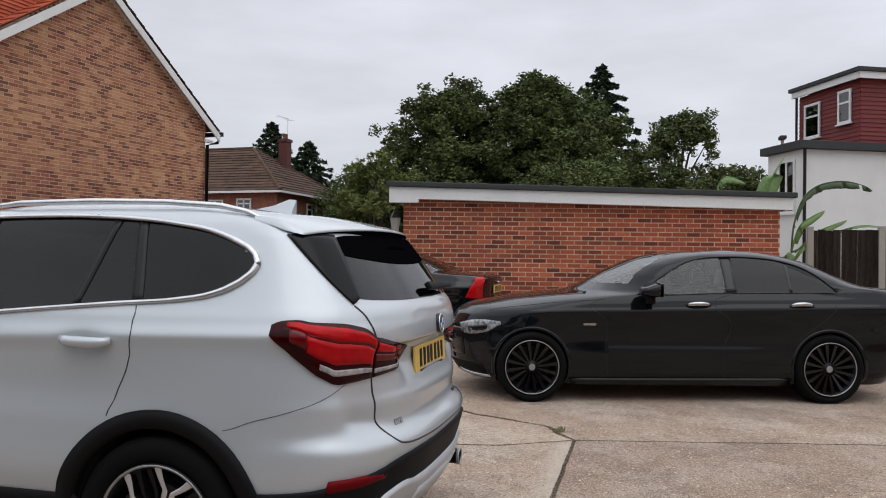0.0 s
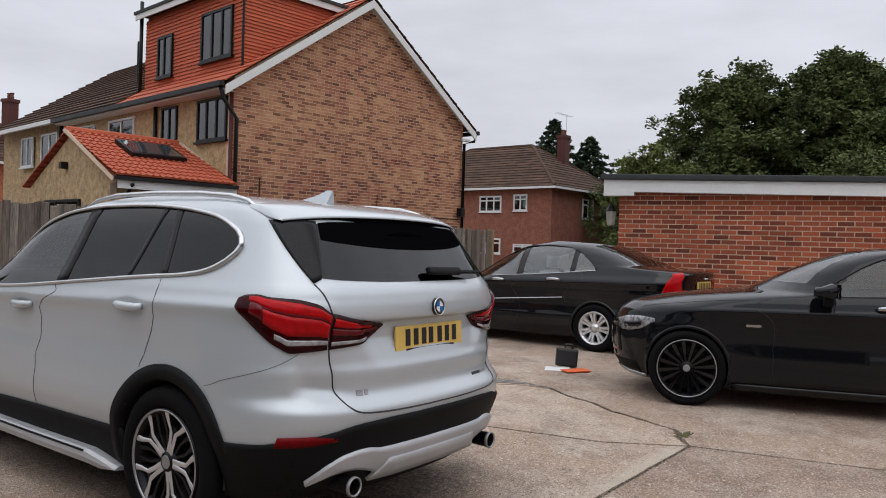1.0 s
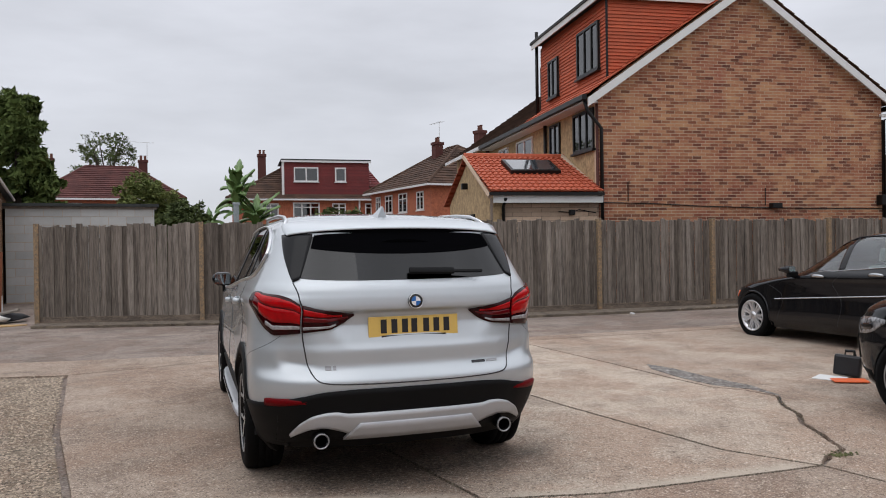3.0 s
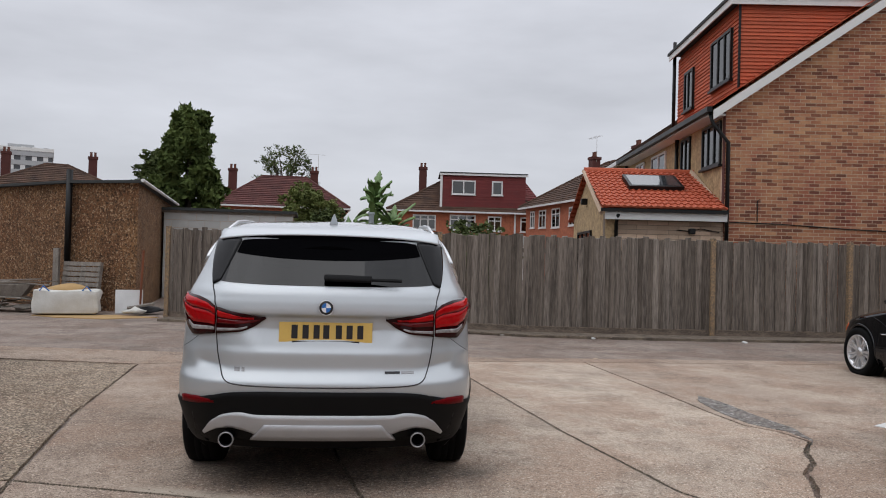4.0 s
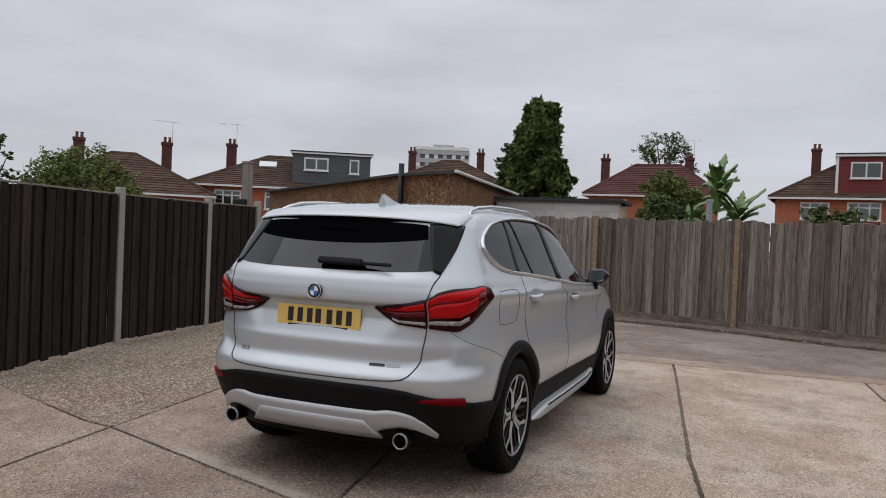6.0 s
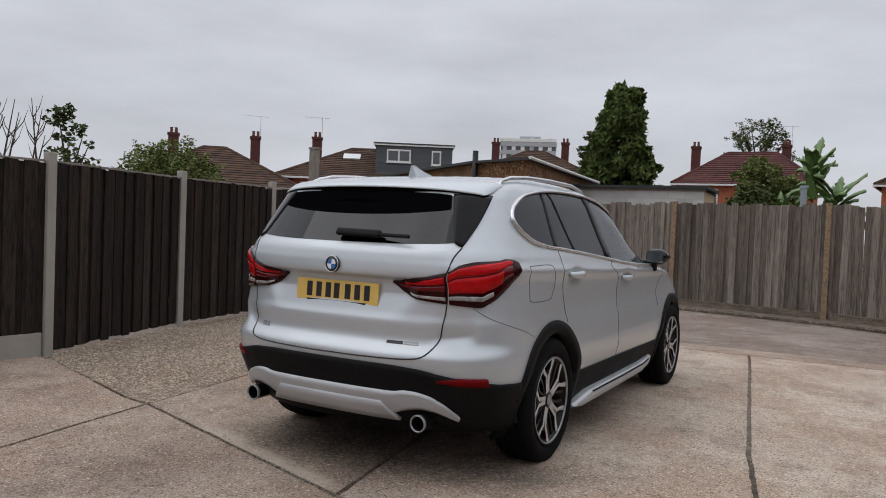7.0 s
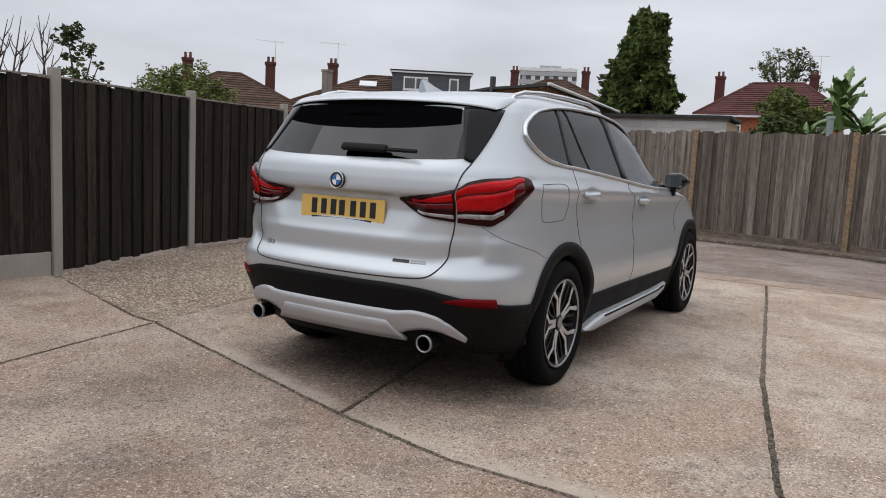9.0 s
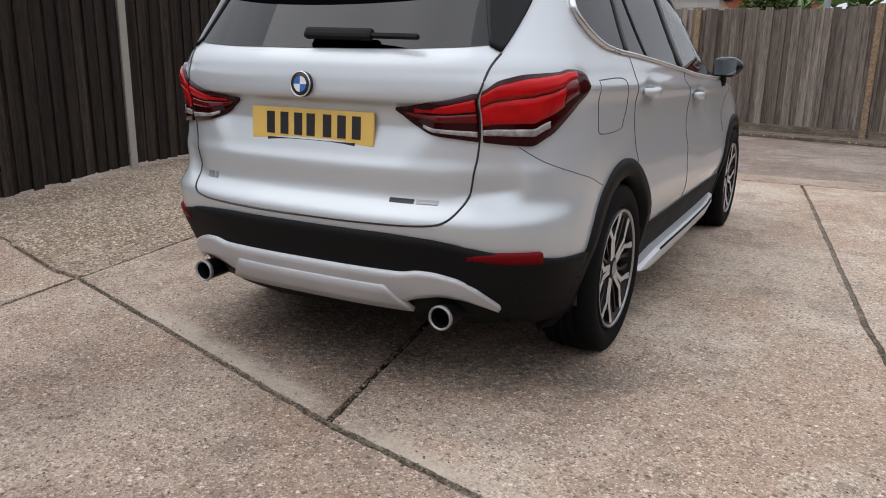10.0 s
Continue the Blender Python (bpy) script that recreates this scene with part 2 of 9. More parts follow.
M["gravel"] = ground_mat("gravel", (0.43, 0.345, 0.262, 1), (0.31, 0.247, 0.187, 1), (0.075, 0.058, 0.043, 1), (0.62, 0.50, 0.37, 1), 0.55, 75, 0.015, 0.8)
M["mortar_patch"] = ground_mat("mortar_patch", (0.37, 0.345, 0.32, 1), (0.27, 0.255, 0.24, 1), (0.10, 0.092, 0.084, 1), (0.52, 0.50, 0.47, 1), 0.7, 60, 0.02, 0.75)
M["dirt"] = mat("dirt", (0.22, 0.175, 0.13, 1), 0.97, dark=(0.06, 0.048, 0.037, 1), scale=6, fine=60, mix=1.0, bump=0.8, dist=0.01)
M["crumbs"] = mat("crumbs", (0.17, 0.14, 0.10, 1), 0.97, dark=(0.05, 0.04, 0.028, 1), scale=6, fine=60, island=0.5, bump=0.3)
M["moss"] = mat("moss", (0.13, 0.135, 0.045, 1), 0.95, dark=(0.045, 0.045, 0.02, 1), scale=9, fine=60, island=0.4, bump=0.2)
M["stones"] = mat("stones", (0.47, 0.375, 0.285, 1), 0.9, dark=(0.21, 0.165, 0.125, 1), island=0.6, bump=0.2)
BR = [(0.0, (0.36, 0.30, 0.33, 1)), (0.15, (0.60, 0.50, 0.48, 1)), (0.4, (0.95, 0.82, 0.78, 1)), (0.75, (1.2, 1.08, 1.02, 1)), (1.0, (1.45, 1.42, 1.3, 1))]
M["red_brick"] = mat("red_brick", (0.385, 0.094, 0.040, 1), 0.9, dark=(0.20, 0.048, 0.026, 1), scale=9, fine=120, hues=BR, bump=0.35)
M["red_brick_far"] = mat("red_brick_far", (0.46, 0.15, 0.075, 1), 0.9, dark=(0.26, 0.08, 0.045, 1), scale=5, fine=14, mix=1.0, bump=0.2)
YB = [(0.0, (0.36, 0.28, 0.30, 1)), (0.20, (0.56, 0.43, 0.42, 1)), (0.42, (0.86, 0.72, 0.68, 1)), (0.75, (1.0, 0.95, 0.92, 1)), (1.0, (1.12, 1.13, 1.10, 1))]
M["stock_brick"] = mat("stock_brick", (0.48, 0.265, 0.14, 1), 0.92, dark=(0.31, 0.115, 0.07, 1), scale=0.6, fine=2.5, mix=1.0, hues=YB, bump=0.3, bump_scale=90)
M["buff_brick"] = mat("buff_brick", (0.52, 0.37, 0.20, 1), 0.92, dark=(0.27, 0.185, 0.10, 1), scale=6, fine=16, mix=1.0, bump=0.3)
M["sand_brick"] = mat("sand_brick", (0.56, 0.42, 0.31, 1), 0.92, dark=(0.42, 0.30, 0.21, 1), scale=3, fine=40, island=0.22, bump=0.3)
M["mortar"] = mat("mortar", (0.56, 0.43, 0.31, 1), 0.95, scale=5, fine=80, bump=0.4)
M["mortar_pale"] = mat("mortar_pale", (0.70, 0.53, 0.385, 1), 0.95, dark=(0.36, 0.26, 0.19, 1), scale=3, fine=60, mix=0.9, bump=0.4)
M["mortar_gap"] = mat("mortar_gap", (0.26, 0.20, 0.155, 1), 0.95, scale=5, fine=80, bump=0.4)
M["mortar_dark"] = mat("mortar_dark", (0.60, 0.47, 0.34, 1), 0.95, scale=5, fine=80, bump=0.4)
M["fascia_white"] = mat("fascia_white", (0.74, 0.74, 0.72, 1), 0.55, dark=(0.6, 0.6, 0.58, 1), scale=3, fine=30, mix=0.4, bump=0.1)
M["render_white"] = mat("render_white", (0.72, 0.72, 0.70, 1), 0.85, dark=(0.58, 0.58, 0.56, 1), scale=1.5, fine=40, mix=0.5, bump=0.2)
M["upvc"] = mat("upvc", (0.78, 0.78, 0.77, 1), 0.35, mix=0.2, bump=0)
M["felt"] = mat("felt", (0.045, 0.05, 0.05, 1), 0.85, dark=(0.02, 0.022, 0.022, 1), scale=6, fine=90, bump=0.5)
M["black_plastic"] = mat("black_plastic", (0.006, 0.006, 0.006, 1), 0.4, bump=0.05, spec=0.3)
M["orange_tile"] = mat("orange_tile", (0.54, 0.112, 0.045, 1), 0.78, dark=(0.33, 0.07, 0.032, 1), scale=2, fine=30, island=0.12, bump=0.15)
M["brown_tile"] = mat("brown_tile", (0.12, 0.07, 0.049, 1), 0.9, spec=0.2, dark=(0.045, 0.029, 0.022, 1), scale=1.5, fine=14, mix=0.9, island=0.15, bump=0.2)
M["plum_tile"] = mat("plum_tile", (0.135, 0.052, 0.046, 1), 0.9, spec=0.2, dark=(0.06, 0.026, 0.024, 1), scale=1.5, fine=14, mix=0.9, island=0.15, bump=0.2)
M["dark_red_tile"] = mat("dark_red_tile", (0.19, 0.028, 0.026, 1), 0.75, dark=(0.11, 0.016, 0.016, 1), scale=2, fine=20, island=0.12, bump=0.15)
M["grey_slate"] = mat("grey_slate", (0.095, 0.10, 0.11, 1), 0.7, dark=(0.06, 0.065, 0.07, 1), scale=2, fine=20, island=0.12, bump=0.1)
M["chimney_brick"] = mat("chimney_brick", (0.115, 0.036, 0.028, 1), 0.9, dark=(0.06, 0.02, 0.017, 1), scale=3, fine=25, bump=0.3)
M["brown_brick"] = mat("brown_brick", (0.30, 0.115, 0.07, 1), 0.92, dark=(0.16, 0.062, 0.043, 1), scale=3, fine=12, mix=1.0, bump=0.3)
M["pot"] = mat("pot", (0.16, 0.06, 0.04, 1), 0.85, bump=0.1)
DW = [(0.0, (0.68, 0.68, 0.68, 1)), (0.5, (0.92, 0.92, 0.92, 1)), (0.85, (1.1, 1.09, 1.08, 1)), (1.0, (1.6, 1.58, 1.55, 1))]
M["dark_wood"] = mat("dark_wood", (0.038, 0.028, 0.022, 1), 0.9, spec=0.2, dark=(0.009, 0.007, 0.0055, 1), scale=2.5, fine=14, mix=1.0, stretch=(8, 8, 0.6), obrand=1.0, hues=DW, bump=0.4)
GW = [(0.0, (0.58, 0.54, 0.51, 1)), (0.3, (0.80, 0.76, 0.73, 1)), (0.65, (1.0, 0.96, 0.94, 1)), (1.0, (1.25, 1.23, 1.22, 1))]
M["grey_wood"] = mat("grey_wood", (0.255, 0.222, 0.188, 1), 0.9, dark=(0.065, 0.054, 0.045, 1), scale=1.4, fine=10, mix=0.95, stretch=(9, 9, 0.5), obrand=1.0, hues=GW, bump=0.5)
M["pile_wood"] = mat("pile_wood", (0.24, 0.185, 0.14, 1), 0.9, dark=(0.085, 0.065, 0.05, 1), scale=3, fine=24, mix=1.0, stretch=(1, 5, 5), island=0.3, bump=0.4)
M["blue_grey_paint"] = mat("blue_grey_paint", (0.33, 0.38, 0.40, 1), 0.7, dark=(0.2, 0.23, 0.24, 1), scale=3, fine=30, mix=0.9, bump=0.2)
M["old_wood"] = mat("old_wood", (0.29, 0.26, 0.225, 1), 0.9, dark=(0.15, 0.13, 0.11, 1), scale=4, fine=30, mix=0.9, stretch=(3, 3, 1), bump=0.4)
M["post_concrete"] = mat("post_concrete", (0.36, 0.34, 0.30, 1), 0.92, dark=(0.25, 0.23, 0.2, 1), scale=5, fine=70, bump=0.5)
M["lichen_post"] = mat("lichen_post", (0.36, 0.235, 0.125, 1), 0.92, dark=(0.12, 0.10, 0.08, 1), scale=28, fine=70, mix=1.0, bump=0.6)
M["pebbledash"] = ground_mat("pebbledash", (0.27, 0.14, 0.064, 1), (0.19, 0.10, 0.05, 1), (0.045, 0.028, 0.017, 1), (0.46, 0.31, 0.19, 1), 0.4, 34, 0.025, 0.8)
M["blockwork"] = mat("blockwork", (0.52, 0.52, 0.50, 1), 0.9, dark=(0.4, 0.4, 0.385, 1), island=0.1, bump=0.3)
M["bright_pane"] = mat("bright_pane", (0.05, 0.055, 0.06, 1), 0.06, dark=(0.04, 0.045, 0.05, 1), scale=2, fine=12, bump=0, spec=0.9, coat=0.6)
M["sky_glass"] = glass_mat("sky_glass", (0.66, 0.88, 0.85, 1), 0.12, 1.5)
M["pane"] = glass_mat("pane", (0.10, 0.115, 0.125, 1), 0.10)
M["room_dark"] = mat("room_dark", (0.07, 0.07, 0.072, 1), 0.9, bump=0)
M["curtain"] = mat("curtain", (0.55, 0.56, 0.57, 1), 0.9, stretch=(8, 8, 0.3), scale=4, fine=10, bump=0.2)
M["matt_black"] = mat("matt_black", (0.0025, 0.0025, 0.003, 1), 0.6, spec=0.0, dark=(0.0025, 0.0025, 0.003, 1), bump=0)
M["rubber"] = mat("rubber", (0.0045, 0.0045, 0.005, 1), 0.8, spec=0.12, dark=(0.0025, 0.0025, 0.0025, 1), fine=80, bump=0.15)
M["silver_paint"] = mat("silver_paint", (0.497, 0.53, 0.55, 1), 0.42, metal=0.38, dark=(0.472, 0.505, 0.525, 1), scale=1.5, fine=900, mix=0.8, bump=0, coat=1.0, rvar=0.02)
M["black_paint"] = mat("black_paint", (0.0050, 0.0057, 0.0072, 1), 0.3, dark=(0.004, 0.0047, 0.006, 1), spec=0.0, bump=0, coat=1.0, coat_ior=1.38, rvar=0.02)
M["navy_paint"] = mat("navy_paint", (0.004, 0.0045, 0.006, 1), 0.3, dark=(0.003, 0.0035, 0.0045, 1), spec=0.0, bump=0, coat=1.0, coat_ior=1.46, rvar=0.03)
M["cladding"] = mat("cladding", (0.004, 0.004, 0.0045, 1), 0.6, spec=0.14, dark=(0.006, 0.006, 0.006, 1), fine=400, bump=0.1, dist=0.001)
M["gloss_black"] = mat("gloss_black", (0.005, 0.005, 0.006, 1), 0.07, bump=0, rvar=0.01, spec=0.4)
M["satin_silver"] = mat("satin_silver", (0.56, 0.57, 0.585, 1), 0.45, metal=0.4, bump=0.03, fine=300)
M["chrome"] = mat("chrome", (0.55, 0.56, 0.57, 1), 0.18, metal=1.0, bump=0, rvar=0.02)
M["satin_chrome"] = mat("satin_chrome", (0.78, 0.79, 0.80, 1), 0.28, metal=1.0, bump=0, rvar=0.02)
M["alloy"] = mat("alloy", (0.72, 0.72, 0.73, 1), 0.32, metal=0.7, bump=0.02, fine=300)
M["alloy_dark"] = mat("alloy_dark", (0.006, 0.006, 0.007, 1), 0.35, bump=0, spec=0.2)
M["brake"] = mat("brake", (0.025, 0.025, 0.026, 1), 0.4, metal=0.8, bump=0.1)
M["deep_lens"] = mat("deep_lens", (0.034, 0.001, 0.002, 1), 0.1, dark=(0.016, 0.001, 0.002, 1), scale=9, fine=50, mix=0.9, bump=0, spec=0.1, coat=0.15, coat_ior=1.35, rvar=0.03)
M["reflector_red"] = mat("reflector_red", (0.17, 0.002, 0.004, 1), 0.4, dark=(0.10, 0.002, 0.004, 1), scale=60, fine=300, mix=0.9, bump=0.1, spec=0.08)
M["brake_edge"] = mat("brake_edge", (0.36, 0.36, 0.365, 1), 0.35, metal=0.6, bump=0)
M["headlamp_lens"] = mat("headlamp_lens", (0.30, 0.30, 0.31, 1), 0.12, dark=(0.012, 0.012, 0.013, 1), scale=16, fine=40, mix=1.0, bump=0, coat=0.6)
M["red_lens"] = mat("red_lens", (0.50, 0.005, 0.007, 1), 0.14, dark=(0.32, 0.003, 0.005, 1), scale=5, fine=30, mix=0.9, bump=0, spec=0.1, coat=0.2, coat_ior=1.4, rvar=0.03)
M["mid_lens"] = mat("mid_lens", (0.13, 0.002, 0.004, 1), 0.14, dark=(0.07, 0.001, 0.003, 1), scale=5, fine=30, mix=0.9, bump=0, spec=0.2, coat=0.35, coat_ior=1.4, rvar=0.03)
M["blade_black"] = mat("blade_black", (0.006, 0.006, 0.007, 1), 0.16, bump=0, rvar=0.01, spec=0.18)
M["dark_lens"] = mat("dark_lens", (0.030, 0.001, 0.002, 1), 0.08, dark=(0.012, 0.001, 0.001, 1), bump=0, spec=0.15, coat=0.05, rvar=0.02)
M["clear_lens"] = mat("clear_lens", (0.38, 0.36, 0.36, 1), 0.2, dark=(0.16, 0.145, 0.145, 1), scale=14, fine=50, mix=0.9, bump=0.1, coat=0.5)
M["plate_yellow"] = mat("plate_yellow", (0.78, 0.52, 0.13, 1), 0.4, bump=0, mix=0.15)
M["ink"] = mat("ink", (0.012, 0.012, 0.014, 1), 0.4, bump=0)
M["screen_glass"] = glass_mat("screen_glass", (0.007, 0.0075, 0.008, 1), 0.012, 1.45)
M["tint_glass"] = glass_mat("tint_glass", (0.012, 0.014, 0.015, 1), 0.0, 1.42)
M["clear_glass"] = glass_mat("clear_glass", (0.26, 0.37, 0.36, 1), 0.02, 1.5)
M["door_glass"] = glass_mat("door_glass", (0.36, 0.50, 0.49, 1), 0.06, 1.5)
M["mirror_glass"] = mat("mirror_glass", (0.30, 0.33, 0.34, 1), 0.03, metal=1.0, bump=0, rvar=0.01)
M["cabin"] = mat("cabin", (0.022, 0.022, 0.024, 1), 0.85, bump=0.1)
M["seat_cloth"] = mat("seat_cloth", (0.05, 0.05, 0.052, 1), 0.9, bump=0.2)
M["seat_pale"] = mat("seat_pale", (0.30, 0.29, 0.27, 1), 0.85, bump=0.2)
M["badge_blue"] = mat("badge_blue", (0.03, 0.16, 0.48, 1), 0.2, bump=0)
M["badge_white"] = mat("badge_white", (0.8, 0.8, 0.8, 1), 0.25, bump=0)
M["orange_card"] = mat("orange_card", (0.75, 0.12, 0.02, 1), 0.6, bump=0.05)
M["paper"] = mat("paper", (0.75, 0.75, 0.74, 1), 0.7, bump=0.05)
M["sack"] = mat("sack", (0.66, 0.66, 0.63, 1), 0.8, dark=(0.45, 0.43, 0.38, 1), scale=5, fine=120, bump=0.5)
M["sand"] = mat("sand", (0.46, 0.30, 0.13, 1), 0.95, dark=(0.33, 0.21, 0.09, 1), scale=4, fine=90, bump=0.6)
M["rust_iron"] = mat("rust_iron", (0.24, 0.075, 0.03, 1), 0.85, dark=(0.12, 0.04, 0.02, 1), scale=6, fine=60, bump=0.4)
LF = [(0.0, (0.75, 0.8, 0.7, 1)), (0.5, (1, 1, 1, 1)), (1.0, (1.22, 1.2, 1.15, 1))]
M["leaf"] = mat("leaf", (0.125, 0.155, 0.058, 1), 0.8, spec=0.1, dark=(0.05, 0.066, 0.027, 1), scale=0.5, fine=4, mix=0.9, hues=LF, bump=0)
M["leaf_light"] = mat("leaf_light", (0.19, 0.22, 0.075, 1), 0.8, spec=0.1, dark=(0.08, 0.10, 0.035, 1), scale=0.5, fine=4, mix=0.9, hues=LF, bump=0)
M["conifer"] = mat("conifer", (0.115, 0.15, 0.046, 1), 0.8, spec=0.1, dark=(0.048, 0.07, 0.024, 1), scale=0.8, fine=5, mix=0.9, hues=LF, bump=0)
M["spruce"] = mat("spruce", (0.060, 0.082, 0.045, 1), 0.8, spec=0.1, dark=(0.010, 0.022, 0.014, 1), scale=0.8, fine=5, mix=0.9, hues=LF, bump=0)
M["banana"] = mat("banana", (0.20, 0.31, 0.10, 1), 0.45, dark=(0.07, 0.135, 0.04, 1), scale=2, fine=18, stretch=(1, 1, 1), bump=0.15)
M["banana_dark"] = mat("banana_dark", (0.085, 0.125, 0.055, 1), 0.6, dark=(0.035, 0.055, 0.025, 1), scale=3, fine=24, bump=0.2)
M["bark"] = mat("bark", (0.09, 0.07, 0.055, 1), 0.95, dark=(0.045, 0.035, 0.028, 1), fine=30, bump=0.6)
M["tower_wall"] = mat("tower_wall", (0.44, 0.45, 0.46, 1), 0.85, scale=0.1, fine=1, mix=0.3, bump=0)

# ---- helpers of this scene ----
def part(name, bm, material, parent=None, label="", smooth=False):
    """Links a bmesh as one mesh object, under its thing if there is one."""
    me = bpy.data.meshes.new(name)
    bm.to_mesh(me)
    bm.free()
    for k in (material if isinstance(material, (list, tuple)) else [material]):
        me.materials.append(M[k])
    if smooth:
        me.shade_smooth()
    ob = new(name, me)
    if parent:
        ob.parent = parent
    if label:
        ob["label"] = label
    return ob


def thing(name, label, category, group="", m=None, kind=""):
    ob = tagged(new(name), label, category, group, kind)
    if m is not None:
        ob.matrix_world = m
    return ob


def box(bm, x0, x1, y0, y1, z0, z1, m=None, bevel=0.0):
    vs = [bm.verts.new((x, y, z)) for z in (z0, z1) for x, y in ((x0, y0), (x1, y0), (x1, y1), (x0, y1))]
    fs = [bm.faces.new([vs[i] for i in f]) for f in ((3, 2, 1, 0), (4, 5, 6, 7), (0, 1, 5, 4), (1, 2, 6, 5), (2, 3, 7, 6), (3, 0, 4, 7))]
    if bevel:
        es = list({e for f in fs for e in f.edges})
        r = bmesh.ops.bevel(bm, geom=es, offset=bevel, segments=2, affect="EDGES", profile=0.6)
        vs = list({v for f in r["faces"] for v in f.verts} | {v for v in vs if v.is_valid})
    if m is not None:
        bmesh.ops.transform(bm, matrix=m, verts=vs)
    return vs


def boxm(x0, x1, y0, y1, z0, z1, m=None, bevel=0.0):
    bm = bmesh.new()
    box(bm, x0, x1, y0, y1, z0, z1, m, bevel)
    return bm


def prism(pts, z0, z1, bm=None):
    """A flat polygon (x, y) raised from z0 to z1."""
    bm = bm or bmesh.new()
    a = [bm.verts.new((x, y, z0)) for x, y in pts]
    b = [bm.verts.new((x, y, z1)) for x, y in pts]
    n = len(pts)
    bm.faces.new(a[::-1])
    bm.faces.new(b)
    for i in range(n):
        bm.faces.new((a[i], a[(i + 1) % n], b[(i + 1) % n], b[i]))
    bmesh.ops.recalc_face_normals(bm, faces=bm.faces)
    return bm


def lathe(profile, n=48, axis="x", bm=None, closed=False, caps=False):
    """Turns (along, radius) pairs round an axis."""
    bm = bm or bmesh.new()
    rings = []
    for i in range(n):
        a = 2 * math.pi * i / n
        c, s = math.cos(a), math.sin(a)
        if axis == "x":
            rings.append([bm.verts.new((p, r * c, r * s)) for p, r in profile])
        elif axis == "y":
            rings.append([bm.verts.new((r * c, p, r * s)) for p, r in profile])
        else:
            rings.append([bm.verts.new((r * c, r * s, p)) for p, r in profile])
    k = len(profile)
    for i in range(n):
        for j in range(k if closed else k - 1):
            bm.faces.new((rings[i][j], rings[(i + 1) % n][j], rings[(i + 1) % n][(j + 1) % k], rings[i][(j + 1) % k]))
    if caps and not closed:
        for j in (0, k - 1):
            if profile[j][1] > 1e-4:
                bm.faces.new([r[j] for r in rings])
    bmesh.ops.recalc_face_normals(bm, faces=bm.faces)
    return bm


def tube(pts, r, n=8, bm=None):
    """A round bar along a line of points."""
    bm = bm or bmesh.new()
    pts = [Vector(p) for p in pts]
    rings = []
    for i, p in enumerate(pts):
        d = (pts[min(i + 1, len(pts) - 1)] - pts[max(i - 1, 0)]).normalized()
        a = d.cross((0, 0, 1) if abs(d.z) < 0.9 else (1, 0, 0)).normalized()
        b = d.cross(a)
        rr = r[i] if isinstance(r, (list, tuple)) else r
        rings.append([bm.verts.new(p + (a * math.cos(2 * math.pi * k / n) + b * math.sin(2 * math.pi * k / n)) * rr) for k in range(n)])
    for i in range(len(pts) - 1):
        for k in range(n):
            bm.faces.new((rings[i][k], rings[i][(k + 1) % n], rings[i + 1][(k + 1) % n], rings[i + 1][k]))
    bm.faces.new(rings[0][::-1])
    bm.faces.new(rings[-1])
    return bm


def frame_on(p, q):
    """A pose whose x runs from p to q on the ground, y to its left."""
    d = Vector((q[0] - p[0], q[1] - p[1]))
    return pose(p[0], p[1], 0, 0, 0, math.degrees(math.atan2(d.y, d.x))), d.length


def brick_wall(bm, length, z0, z1, top=None, depth=0.010, bl=0.215, bh=0.065, j=0.010, holes=(), y=0.0, jit=0.002, out=-1):
    """Bricks in stretcher bond on the plane y; top(x) cuts them off, holes are (x0, x1, z0, z1)."""
    rng = random.Random(5)
    made = []
    row, z = 0, z0
    while z < z1:
        x = -(bl + j) / 2 if row % 2 else 0.0
        while x < length:
            a, b = max(x, 0.0), min(x + bl, length)
            c, d = z, min(z + bh, z1)
            x += bl + j
            if b - a < 0.03:
                continue
            if top and (c + d) / 2 > min(top(a), top(b)) - 0.02:
                continue
            if any(a < h[1] and b > h[0] and c < h[3] and d > h[2] for h in holes):
                continue
            k = y + out * (depth + rng.uniform(-jit, jit))
            made.append((a, b, min(y, k), max(y, k), c, d))
        z += bh + j
        row += 1
    if bm is None:
        return made
    for r in made:
        box(bm, *r)
    return made


# ---- ground ----
ground = part("ground", prism([(-400, -400), (400, -400), (400, 400), (-400, 400)], -0.6, -0.035), "asphalt")
tagged(ground, "old grey-brown asphalt lane and ground with worn patches", "ground", kind="structure")
pavement = thing("pavement", "weathered pale concrete yard slabs with dark open joints", "pavement", kind="structure")
A, B, E_, F_ = (0.28, -1.12), (-1.80, -0.52), (0.95, -1.26), (2.42, -1.26)
CRACK = [(2.60, -1.12), (2.82, -1.02), (2.98, -0.70), (3.10, -0.38), (3.32, -0.10), (3.46, 0.22), (3.66, 0.52), (3.60, 0.86), (3.42, 1.08), (3.36, 1.60), (3.30, 2.60), (3.10, 4.95)]
